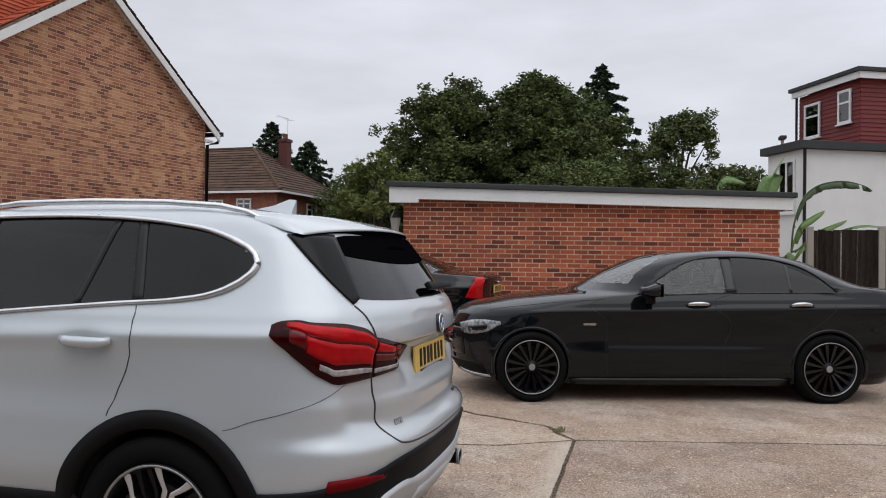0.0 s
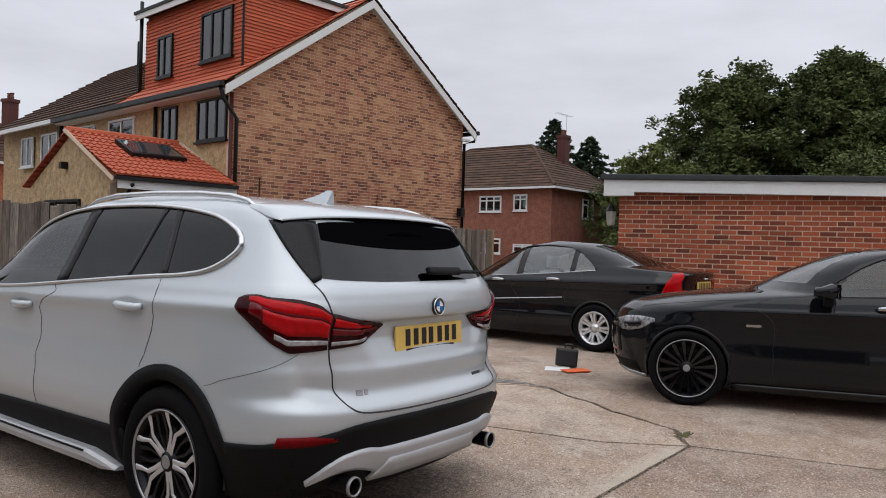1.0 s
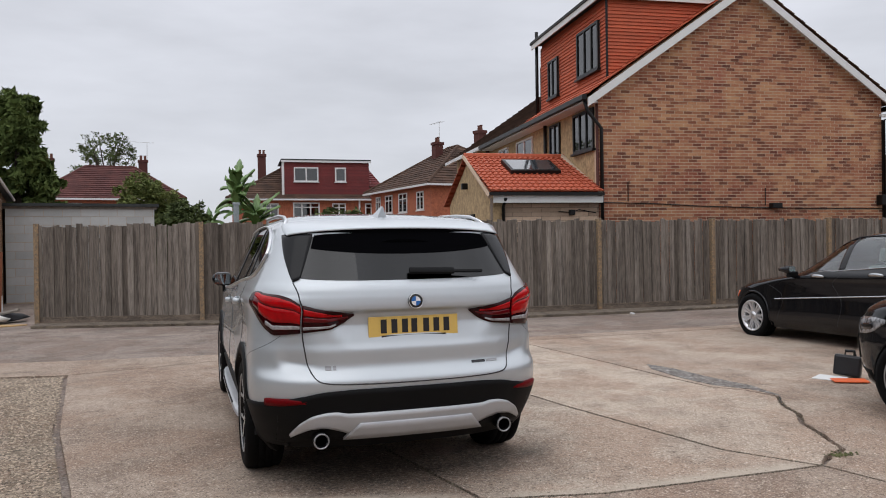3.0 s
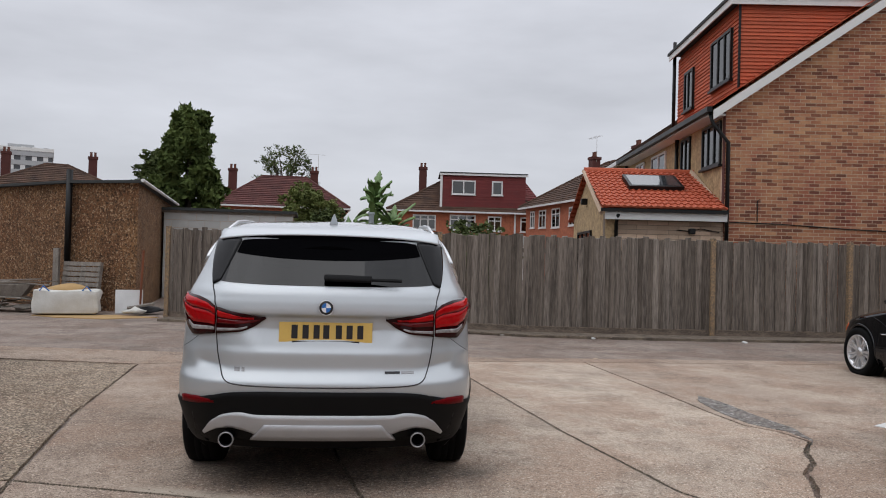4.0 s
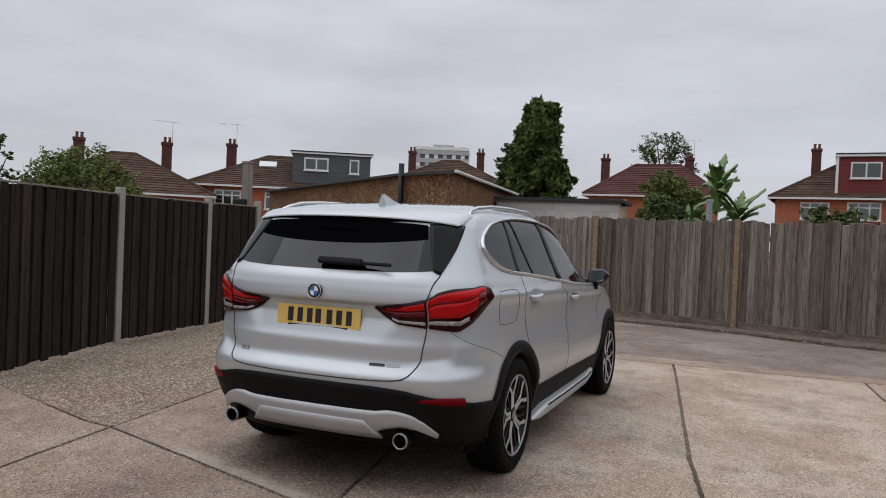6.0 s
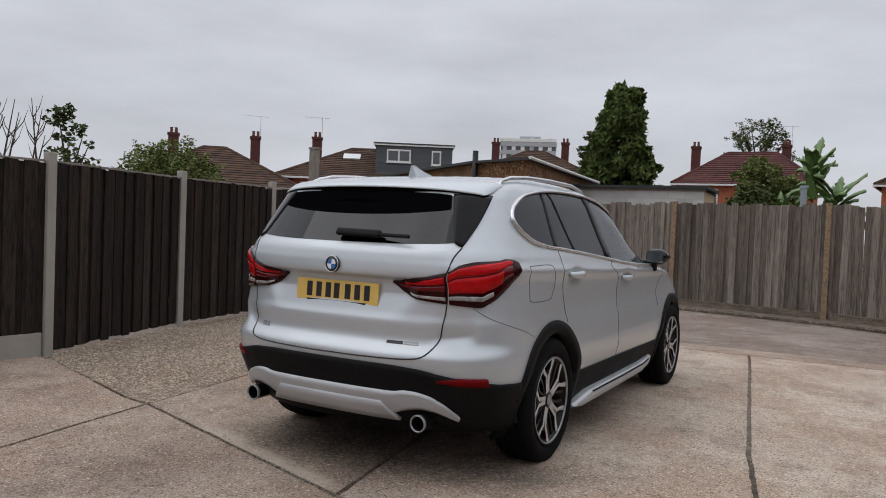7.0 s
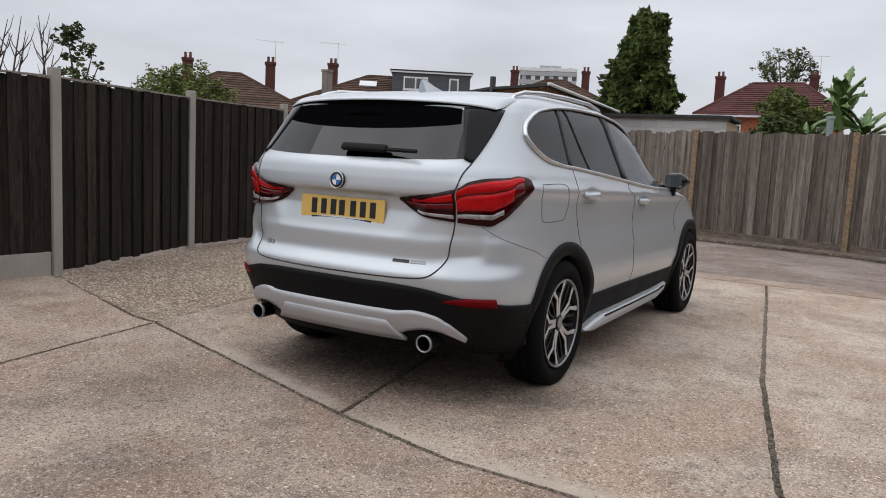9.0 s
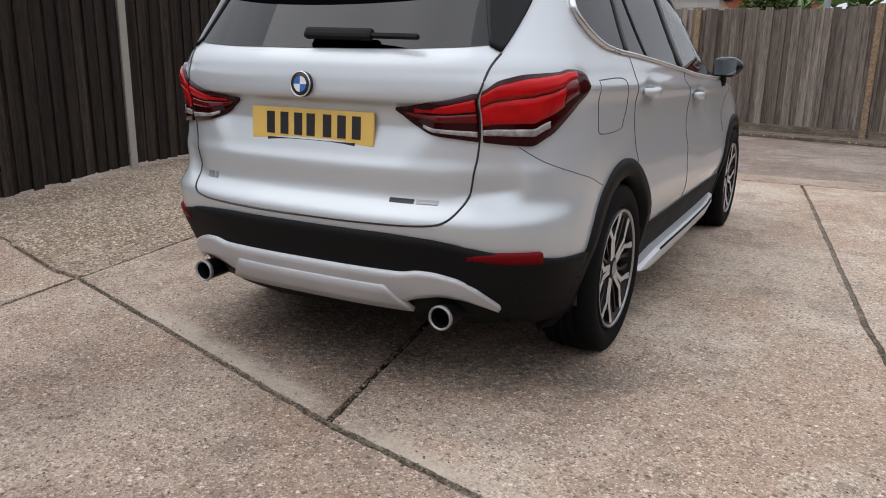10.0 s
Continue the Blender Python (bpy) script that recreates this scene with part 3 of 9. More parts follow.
slabs = [
    [B, A, (0.05, 0.0), (-0.62, 4.78), (-2.50, 4.25), (-2.16, 1.42)],
    [A, E_, F_, (2.10, -0.75), (1.78, 0.82), (1.29, 4.0), (1.15, 4.85), (-0.62, 4.78), (0.05, 0.0)],
    [F_] + CRACK + [(1.15, 4.85), (1.29, 4.0), (1.78, 0.82), (2.10, -0.75)],
    [F_, (2.95, -3.4), (3.5, -9.0), (14.0, -9.0), (13.0, 5.25), (3.10, 4.95)] + CRACK[-2::-1],
    [B, (-1.58, -1.62), (-0.9, -5.0), (-0.6, -9.0), (3.5, -9.0), (2.95, -3.4), F_, E_, A],
    [B, (-2.05, -0.50), (-3.62, -0.02), (-3.98, 0.0), (-4.2, -2.0), (-4.3, -9.0), (-0.6, -9.0), (-0.9, -5.0), (-1.58, -1.62)],
    [(-2.50, 4.25), (-0.62, 4.78), (1.15, 4.85), (3.10, 4.95), (13.0, 5.25), (13.0, 5.6), (3.1, 5.35), (-0.7, 5.25), (-2.6, 5.45), (-5.9, 6.0), (-5.1, 4.75)],
]


def shrink(pts, d):
    """Moves a polygon's edges inwards by d and roughens them."""
    area = sum(pts[i - 1][0] * pts[i][1] - pts[i][0] * pts[i - 1][1] for i in range(len(pts)))
    pts = pts if area > 0 else pts[::-1]
    res, n = [], len(pts)
    for i in range(n):
        p, q, r = Vector(pts[i - 1]), Vector(pts[i]), Vector(pts[(i + 1) % n])
        a, b = (q - p).normalized(), (r - q).normalized()
        na, nb = Vector((-a.y, a.x)), Vector((-b.y, b.x))
        k = (na + nb) / max(1 + na.dot(nb), 0.4)
        res.append(q + k * d * (1.45 if q.x > 2.45 and -1.3 < q.y < 0.3 else 1.0))
    fine = []
    for i in range(n):
        p, q = res[i], res[(i + 1) % n]
        m = max(1, int((q - p).length / 0.035)) if (q - p).length < 9 else 12
        for s in range(m):
            v = p.lerp(q, s / m)
            rag = 2.6 if v.x > 2.45 and -1.3 < v.y < 0.5 else 1.0        # the broken edge along the crack
            o = (noise.noise_vector((v.x * 5, v.y * 5, 0)) * 0.005 + noise.noise_vector((v.x * 23, v.y * 23, 3)) * 0.007) * rag if s else Vector((0, 0, 0))
            fine.append((v.x + o.x, v.y + o.y))
    return fine


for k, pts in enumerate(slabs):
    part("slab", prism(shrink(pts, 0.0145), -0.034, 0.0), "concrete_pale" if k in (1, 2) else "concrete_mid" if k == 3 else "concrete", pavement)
part("joint_fill", prism([(2.085, -0.75), (2.115, -0.75), (1.797, 0.82), (1.306, 4.0), (1.274, 4.0), (1.763, 0.82)], -0.034, -0.007), "dirt", pavement, "grey dirt packed in the slab joint")
gravel = part("gravel_bed", prism([(-3.66, 0.02), (-2.06, -0.46), (-1.84, -0.46), (-2.20, 1.42), (-2.54, 4.22), (-5.08, 4.72), (-5.0, 3.9), (-4.63, 2.1), (-3.98, 0.1)], -0.034, -0.012), "gravel")
tagged(gravel, "bed of loose tan gravel beside the concrete slabs", "gravel", kind="structure")
patch = part("mortar_patch", prism(shrink([(3.50, 0.28), (3.72, 0.55), (3.80, 1.0), (3.74, 1.5), (3.72, 2.1), (3.62, 2.5), (3.48, 2.2), (3.44, 1.6), (3.48, 1.15), (3.66, 0.86), (3.68, 0.54)], 0.01), 0.0, 0.005), "mortar_patch")
tagged(patch, "blue-grey mortar repair along the crack in the concrete", "mortar patch", kind="structure")


def scatter(name, label, n, area, size, material, seed, z=0.0, flat=0.6):
    """Small loose stones as one object."""
    rng = random.Random(seed)
    verts, faces = [], []
    for i in range(n):
        x, y = area(rng)
        s = size * rng.uniform(0.4, 1.3)
        o = len(verts)
        for k in range(6):
            a = k * math.pi / 3 + rng.uniform(-0.3, 0.3)
            verts.append((x + s * math.cos(a) * rng.uniform(0.7, 1), y + s * math.sin(a) * rng.uniform(0.7, 1), z + s * 0.15))
        verts += [(x, y, z + s * flat), (x, y, z - s * 0.2)]
        for k in range(6):
            faces.append((o + k, o + (k + 1) % 6, o + 6))
            faces.append((o + (k + 1) % 6, o + k, o + 7))
    me = bpy.data.meshes.new(name)
    me.from_pydata(verts, [], faces)
    me.materials.append(M[material])
    return tagged(new(name, me), label, "stones", kind="stuff")


def in_gravel(rng):
    t = rng.random()
    y = -0.3 + t * 4.7
    return rng.uniform(-4.05 - 0.24 * max(y, 0) + 0.12, -1.98 - 0.13 * max(y, 0)), y


def in_joint(rng):
    a, b = rng.choice(((B, A), (B, A), (A, E_), (E_, F_), (A, (0.05, 0.0)), (F_, (2.10, -0.75)), ((2.10, -0.75), (1.78, 0.82)), (F_, (2.95, -3.4)), (B, (-1.58, -1.62)), (CRACK[2], CRACK[6]), (CRACK[5], CRACK[7])))
    t = rng.random()
    return a[0] + (b[0] - a[0]) * t + rng.gauss(0, 0.018), a[1] + (b[1] - a[1]) * t + rng.gauss(0, 0.018)


scatter("joint_crumbs", "dirt and moss crumbs along the open joints", 4500, in_joint, 0.007, "crumbs", 8, -0.004)
def in_moss(rng):
    return rng.gauss(2.71, 0.05), rng.gauss(-1.12, 0.025)


scatter("moss", "small green moss tufts in the crack", 110, in_moss, 0.009, "moss", 9, 0.002, 0.9)
scatter("gravel_stones", "loose tan and grey gravel stones", 17000, in_gravel, 0.0115, "stones", 1, -0.013)


def in_yard(rng):
    return rng.choice(((rng.gauss(-1.6, 0.8), rng.gauss(-1.2, 0.9)), (rng.gauss(0.2, 1.2), rng.gauss(-1.3, 0.8)), (rng.uniform(-3.6, 3.4), rng.uniform(-4.6, 0.4))))


scatter("loose_grit", "fine loose grit strewn over the concrete slabs", 4500, in_yard, 0.0045, "crumbs", 12, 0.001)
scatter("loose_pebbles", "pale pebbles strayed from the gravel bed", 1500, in_yard, 0.005, "stones", 13, 0.001)

# ---- dark feather-edge fence with concrete posts ----
POSTS = [(-4.2, -6.0), (-4.15, -3.9), (-4.0, -1.9), (-3.90, 0.08), (-4.63, 2.13), (-4.96, 3.96), (-5.02, 5.10)]
dark_fence = thing("dark_fence", "dark brown feather-edge timber fence between concrete posts", "fence")
for p in POSTS:
    ob = part("post", boxm(-0.042, 0.042, -0.042, 0.042, -0.05, 1.77, None, 0.012), "post_concrete", dark_fence, "pale concrete post")
    ob.location = (p[0], p[1], 0)


def boards(p, q, parent, material, width, gap, z0, z1, thick, seed, tilt=0.0, wob=0.02, name="board"):
    """A row of upright boards from p to q, each its own part; they share four meshes."""
    rng = random.Random(seed)
    m, ln = frame_on(p, q)
    kinds = []
    for i in range(4):
        bm = bmesh.new()
        box(bm, 0, width, -thick / 2, thick / 2, z0, z1)
        for v in bm.verts:
            if v.co.z > z0 + 0.1:
                v.co.z += rng.uniform(-wob, wob) * 0.5
                v.co.x += rng.uniform(-0.004, 0.004)
        me = bpy.data.meshes.new(name)
        bm.to_mesh(me)
        bm.free()
        me.materials.append(M[material])
        kinds.append(me)
    n = int(ln / (width + gap))
    step = ln / n
    for i in range(n):
        ob = new(name, rng.choice(kinds))
        ob.parent = parent
        ob.matrix_world = m @ pose(i * step, (0.012 if i % 2 else -0.012) + rng.uniform(-0.006, 0.006), rng.uniform(-wob, wob), 0, rng.uniform(-0.3, 0.3), tilt)
    return m, ln


for i in range(len(POSTS) - 1):
    p, q = Vector(POSTS[i]), Vector(POSTS[i + 1])
    d = (q - p).normalized() * 0.055
    m, ln = boards(p + d, q - d, dark_fence, "dark_wood", 0.105, -0.022, 0.03 if i > 2 else 0.2, 1.68, 0.014, 20 + i, tilt=-4, wob=0.012)
    ob = part("capping", boxm(0, ln, -0.022, 0.028, 1.682, 1.700), "old_wood", dark_fence, "thin weathered timber capping")
    ob.matrix_world = m
    if i <= 2:
        ob = part("gravel_board", boxm(0, ln, -0.025, 0.025, -0.02, 0.2, None, 0.006), "post_concrete", dark_fence, "rough concrete gravel board")
        ob.matrix_world = m
    for z in (0.35, 1.45):
        ob = part("rail", boxm(0, ln, 0.012, 0.05, z, z + 0.08), "dark_wood", dark_fence)
        ob.matrix_world = m

# ---- weathered grey fence along the back ----
LINE = [(-3.95, 11.0), (-1.03, 10.2), (1.51, 9.66), (3.05, 9.12), (4.9, 8.97), (6.66, 8.93), (9.4, 8.93), (12.4, 8.80), (14.9, 8.6)]
grey_fence = thing("board_fence", "weathered grey close-board timber fence with mossy posts", "fence")
for i, p in enumerate(LINE):
    if i in (3, 4):
        continue
    ob = part("post", boxm(-0.042, 0.042, -0.06, 0.06, -0.05, 1.86, None, 0.01), "lichen_post", grey_fence, "orange lichen-covered fence post")
    ob.location = (p[0], p[1] - 0.03, 0)
for i in range(len(LINE) - 1):
    m, ln = boards(LINE[i], LINE[i + 1], grey_fence, "grey_wood", 0.108, -0.006, 0.10, 1.82, 0.016, 40 + i, wob=0.03)
    ob = part("gravel_board", boxm(0, ln, -0.03, 0.03, -0.03, 0.12), "pile_wood", grey_fence, "dark damp gravel board")
    ob.matrix_world = m
    for z in (0.4, 1.5):
        ob = part("rail", boxm(0, ln, 0.012, 0.06, z, z + 0.08), "grey_wood", grey_fence)
        ob.matrix_world = m
verge = part("verge", prism([(x, y - 0.06) for x, y in LINE] + [(x, y - 0.62 - 0.1 * math.sin(3 * x)) for x, y in LINE[::-1]], -0.034, 0.012), "dirt")
tagged(verge, "strip of bare dirt and rubble along the fence foot", "verge", kind="structure")


def in_verge(rng):
    i = rng.randrange(len(LINE) - 1)
    t = rng.random()
    p, q = LINE[i], LINE[i + 1]
    return p[0] + (q[0] - p[0]) * t, p[1] + (q[1] - p[1]) * t - 0.1 - 0.6 * rng.random() ** 2


scatter("rubble", "small stones and brick crumbs along the fence foot", 3500, in_verge, 0.018, "stones", 2, 0.0)
scatter("leaf_litter", "dead leaves and dirt crumbs along the fence foot", 4000, in_verge, 0.022, "crumbs", 5, 0.004, 0.3)

# ---- brick garage ----
GP, GQ = (8.71, 2.10), (9.95, -3.86)
garage = thing("brick_garage", "red brick garage with a white fascia and flat felt roof", "garage")
gm, gl = frame_on(GP, GQ)           # x along the wall, y away from the yard
GZ = 2.33
FALL = 0.022                        # the flat roof falls towards the far end


def falling(bm):
    for v in bm.verts:
        if v.co.z > 1.0:
            v.co.z -= FALL * max(v.co.x, 0.0)
    return bm


ob = part("wall", falling(boxm(0.0, gl, 0.012, 5.0, -0.05, GZ)), "mortar_pale", garage)
ob.matrix_world = gm
made = brick_wall(None, gl, 0.0, GZ, top=lambda x: GZ + 0.03 - FALL * x, y=0.012, depth=0.006, bl=0.209, bh=0.059, j=0.016)
near = [r for r in made if r[0] < 3.6 and r[4] > 1.05][:300]
near_set = set(near)
rest = bmesh.new()
for r in made:
    if r not in near_set:
        box(rest, *r)
ob = tagged(part("brickwork", rest, "red_brick", garage), kind="stuff")
ob.matrix_world = gm
brick_mesh = {}
M["red_brick_piece"] = mat("red_brick_piece", (0.385, 0.094, 0.040, 1), 0.9, dark=(0.19, 0.055, 0.027, 1), scale=9, fine=120, hues=BR, obrand=1.0, bump=0.35)
for r in near:
    key = round(r[1] - r[0], 3)
    if key not in brick_mesh:
        bmb = boxm(0, r[1] - r[0], 0, 0.006, 0, 0.059)
        me = bpy.data.meshes.new("brick")
        bmb.to_mesh(me)
        bmb.free()
        me.materials.append(M["red_brick_piece"])
        brick_mesh[key] = me
    ob = new("brick", brick_mesh[key])
    ob.parent = garage
    ob.matrix_world = gm @ pose(r[0], r[2], r[4])
ob = part("fascia", falling(boxm(-0.22, gl + 0.14, -0.16, 0.0, GZ - 0.03, GZ + 0.16)), "fascia_white", garage, "white painted timber fascia board")
ob.matrix_world = gm
ob = part("fascia_return", boxm(-0.22, 0.26, -0.165, -0.001, GZ - 0.10, GZ - 0.028), "fascia_white", garage)
ob.matrix_world = gm
ob = part("roof", falling(boxm(-0.27, gl + 0.20, -0.21, 5.2, GZ + 0.16, GZ + 0.25, None, 0.02)), "felt", garage, "dark grey felt flat roof")
ob.matrix_world = gm
ob = part("soffit_end", boxm(-0.22, 0.0, -0.15, 5.0, GZ - 0.01, GZ + 0.17), "old_wood", garage)
ob.matrix_world = gm
lamp = thing("wall_lantern", "old black metal coach lantern on the garage corner", "wall lamp", m=gm @ pose(-0.14, 0.05, 1.75))
part("bracket", tube([(0.12, 0, 0.0), (0.02, 0, -0.05), (0, 0, 0.0)], 0.012), "black_plastic", lamp)
part("body", lathe([(0.0, 0.04), (0.02, 0.06), (0.24, 0.085)], 6, "z"), "post_concrete", lamp)
part("cap", lathe([(0.24, 0.10), (0.30, 0.06), (0.36, 0.02), (0.40, 0.012)], 6, "z"), "black_plastic", lamp)


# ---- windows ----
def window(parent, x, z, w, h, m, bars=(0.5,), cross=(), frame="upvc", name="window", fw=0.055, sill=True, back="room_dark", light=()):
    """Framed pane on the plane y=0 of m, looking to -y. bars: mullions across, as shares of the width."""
    # Dark sheet close behind the glass paints the shade of the unlit room.
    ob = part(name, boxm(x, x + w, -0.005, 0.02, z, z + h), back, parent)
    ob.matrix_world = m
    bm = bmesh.new()
    for a in ((x, x + fw, z, z + h), (x + w - fw, x + w, z, z + h), (x + fw, x + w - fw, z, z + fw), (x + fw, x + w - fw, z + h - fw, z + h)):
        box(bm, a[0], a[1], -0.05, 0.0, a[2], a[3])
    for k in bars:
        box(bm, x + w * k - fw * 0.5, x + w * k + fw * 0.5, -0.047, -0.001, z + fw, z + h - fw)
    for a, b, k in cross:
        box(bm, x + w * a + fw * 0.5, x + w * b - fw * 0.5, -0.044, -0.002, z + h * k - fw * 0.4, z + h * k + fw * 0.4)
    fr = part("window_frame", bm, frame, ob)
    fr.matrix_world = m
    pn = part("pane", boxm(x + fw * 0.6, x + w - fw * 0.6, -0.022, -0.016, z + fw * 0.6, z + h - fw * 0.6), "pane", ob)
    pn.matrix_world = m
    for a, b in light:
        cu = part("curtain", boxm(x + w * a, x + w * b, -0.014, -0.008, z + fw, z + h - fw), "curtain", ob)
        cu.matrix_world = m
    if sill:
        s = part("window_sill", boxm(x - 0.05, x + w + 0.05, -0.09, 0.0, z - 0.05, z), frame, ob)
        s.matrix_world = m
    return ob


def tile_slope(parent, p, q, up, rows, material, m=None, name="roof", thick=0.03, roll=0.0, cols=0, gap=0.02, label=""):
    """Courses of tiles from the eave p-q up along the vector up; each course overlaps the one below."""
    p, q, up = Vector(p), Vector(q), Vector(up)
    nrm = (q - p).cross(up).normalized()
    if nrm.z < 0:
        nrm = -nrm
    step = up / rows
    if cols:
        # rolled tiles, each its own piece on one shared mesh
        d = (q - p) / cols
        bm = bmesh.new()
        sec = ((0.0, 0.004), (0.16, 0.022), (0.34, 0.030), (0.52, 0.020), (0.66, 0.004), (0.985, 0.004))
        e = step * 1.12
        lo = [bm.verts.new(d * a + nrm * (h + thick)) for a, h in sec]
        hi = [bm.verts.new(d * a + e + nrm * h) for a, h in sec]
        un = [bm.verts.new(d * a) for a, h in sec]
        for i in range(len(sec) - 1):
            bm.faces.new((lo[i], lo[i + 1], hi[i + 1], hi[i]))
            bm.faces.new((un[i], un[i + 1], lo[i + 1], lo[i]))
        bmesh.ops.recalc_face_normals(bm, faces=bm.faces)
        ob = part(name, poly_mesh([p, q, q + up, p + up]), material, parent, label)
        if m is not None:
            ob.matrix_world = m
        me = bpy.data.meshes.new("tile")
        bm.to_mesh(me)
        bm.free()
        me.materials.append(M[material])
        for i in range(rows):
            for c in range(cols):
                t = new("tile", me)
                t.parent = ob
                o = p + step * i + d * c + nrm * 0.004
                t.matrix_world = (m if m is not None else Matrix.Identity(4)) @ Matrix.Translation(o)
        return ob
    bm = bmesh.new()
    d = q - p
    for i in range(rows):
        a = p + step * i
        b = a + d
        e = step * 1.12
        lo, hi = nrm * thick, nrm * 0.004
        vs = [bm.verts.new(v) for v in (a, b, b + e, a + e, a + lo, b + lo, b + e + hi, a + e + hi)]
        for f in ((4, 5, 6, 7), (0, 1, 5, 4), (1, 2, 6, 5), (3, 0, 4, 7), (2, 3, 7, 6)):
            bm.faces.new([vs[k] for k in f])
    bmesh.ops.recalc_face_normals(bm, faces=bm.faces)
    ob = tagged(part(name, bm, material, parent, label), kind="stuff")
    if m is not None:
        ob.matrix_world = m
    return ob


def poly_mesh(pts):
    bm = bmesh.new()
    bm.faces.new([bm.verts.new(v) for v in pts])
    bmesh.ops.solidify(bm, geom=bm.faces[:], thickness=0.03)
    bmesh.ops.translate(bm, vec=(0, 0, -0.035), verts=bm.verts[:])
    return bm


def poly(parent, pts, material, name, m=None, thick=0.1, label=""):
    """A flat plate from its outer corners, thickened inwards."""
    bm = bmesh.new()
    vs = [bm.verts.new(p) for p in pts]
    f = bm.faces.new(vs)
    f.normal_update()
    n = f.normal.copy()
    r = bmesh.ops.extrude_face_region(bm, geom=[f])
    bmesh.ops.translate(bm, vec=-n * thick, verts=[v for v in r["geom"] if isinstance(v, bmesh.types.BMVert)])
    bmesh.ops.recalc_face_normals(bm, faces=bm.faces)
    ob = part(name, bm, material, parent, label)
    if m is not None:
        ob.matrix_world = m
    return ob


# ---- end-of-terrace house with the gable ----
# local frame: x along the gable, y along the row away from the yard
HM = pose(7.67, 10.62, 0, 0, 0, -6)
house = thing("end_terrace_house", "two-storey stock brick end-of-terrace house with an orange tiled dormer", "house")
HW, EAVE, APEX = 7.52, 4.88, 7.48


def gable_top(x):
    return EAVE + (APEX - EAVE) * (1 - abs(x - HW / 2) / (HW / 2))


ROWLEN = 9.0
ob = poly(house, [(0, 0, -0.3), (HW, 0, -0.3), (HW, 0, EAVE), (HW / 2, 0, APEX), (0, 0, EAVE)], "mortar_dark", "wall", HM, 0.25)
gb = bmesh.new()
brick_wall(gb, HW, 0.075, APEX, top=gable_top, depth=0.005, y=0.0, jit=0.002, bh=0.061, j=0.014, bl=0.211)
tagged(part("gable_brickwork", gb, "stock_brick", house, "mottled brown and red stock bricks"), kind="stuff").matrix_world = HM
ob = part("rear_wall", boxm(0.0, 0.25, 0.25, ROWLEN, -0.3, EAVE), "buff_brick", house, "buff brick rear wall")
ob.matrix_world = HM
ob = part("front_wall", boxm(HW - 0.25, HW, 0.25, ROWLEN, -0.3, EAVE), "stock_brick", house)
ob.matrix_world = HM
rise = Vector((HW / 2 + 0.35, 0, (APEX - EAVE) * (HW / 2 + 0.35) / (HW / 2)))
e0 = EAVE - (APEX - EAVE) * 0.35 / (HW / 2) + 0.08
tile_slope(house, (-0.35, -0.22, e0), (-0.35, 5.0, e0), rise, 14, "orange_tile", HM, "roof_slope", label="orange-red concrete tile roof")
tile_slope(house, (HW + 0.35, -0.22, e0), (HW + 0.35, ROWLEN, e0), Vector((-rise.x, 0, rise.z)), 14, "brown_tile", HM, "roof_slope")
for sx in (-1, 1):
    bm = bmesh.new()
    c = HW / 2
    a, b = Vector((c + sx * (c + 0.34), -0.24, e0 - 0.09)), Vector((c, -0.24, e0 - 0.09 + rise.z * (c + 0.34) / (c + 0.35)))
    dn = Vector((0, 0, -0.20))
    for p in (0, 0.035):
        o = Vector((0, p, 0))
        [bm.verts.new(v + o) for v in (a, b, b + dn, a + dn)]
    bm.verts.ensure_lookup_table()
    for f in ((0, 1, 2, 3), (7, 6, 5, 4), (0, 4, 5, 1), (1, 5, 6, 2), (2, 6, 7, 3), (3, 7, 4, 0)):
        bm.faces.new([bm.verts[i] for i in f])
    bmesh.ops.recalc_face_normals(bm, faces=bm.faces)
    part("bargeboard", bm, "fascia_white", house, "white bargeboard along the verge").matrix_world = HM
part("gutter", boxm(-0.47, -0.36, -0.2, ROWLEN, e0 - 0.12, e0 - 0.01), "black_plastic", house, "black plastic gutter").matrix_world = HM
part("soffit", boxm(-0.35, 0.0, 0.0, ROWLEN, e0 - 0.16, e0 - 0.12), "fascia_white", house).matrix_world = HM
part("gutter", boxm(HW + 0.36, HW + 0.47, -0.25, ROWLEN, e0 - 0.12, e0 - 0.01), "black_plastic", house).matrix_world = HM
part("downpipe", tube([(-0.36, -0.05, e0 - 0.1), (-0.3, -0.07, e0 - 0.35), (0.03, -0.09, e0 - 0.75), (0.03, -0.09, 0)], 0.045), "black_plastic", house, "black rainwater pipe", True).matrix_world = HM
part("downpipe", tube([(HW + 0.42, -0.16, e0 - 0.1), (HW + 0.38, -0.12, e0 - 0.3), (HW - 0.02, -0.09, e0 - 0.42), (HW - 0.02, -0.09, 0)], 0.045), "black_plastic", house, "", True).matrix_world = HM
# cables and small fittings on the gable
part("cable", tube([(0.1, -0.02, 2.28), (1.2, -0.02, 2.26), (2.6, -0.02, 2.19), (4.0, -0.02, 2.15), (5.6, -0.02, 2.13), (7.5, -0.02, 2.12)], 0.012, 6), "black_plastic", house, "sagging black cable").matrix_world = HM
part("cable", tube([(0.7, -0.02, 2.3), (0.7, -0.02, 2.75), (0.75, -0.02, 2.78)], 0.010, 6), "black_plastic", house).matrix_world = HM
part("cable", tube([(4.25, -0.02, 2.2), (4.25, -0.02, 2.62)], 0.010, 6), "black_plastic", house).matrix_world = HM
part("flood_light", boxm(4.35, 4.62, -0.16, 0.0, 2.13, 2.26, None, 0.02), "black_plastic", house).matrix_world = HM
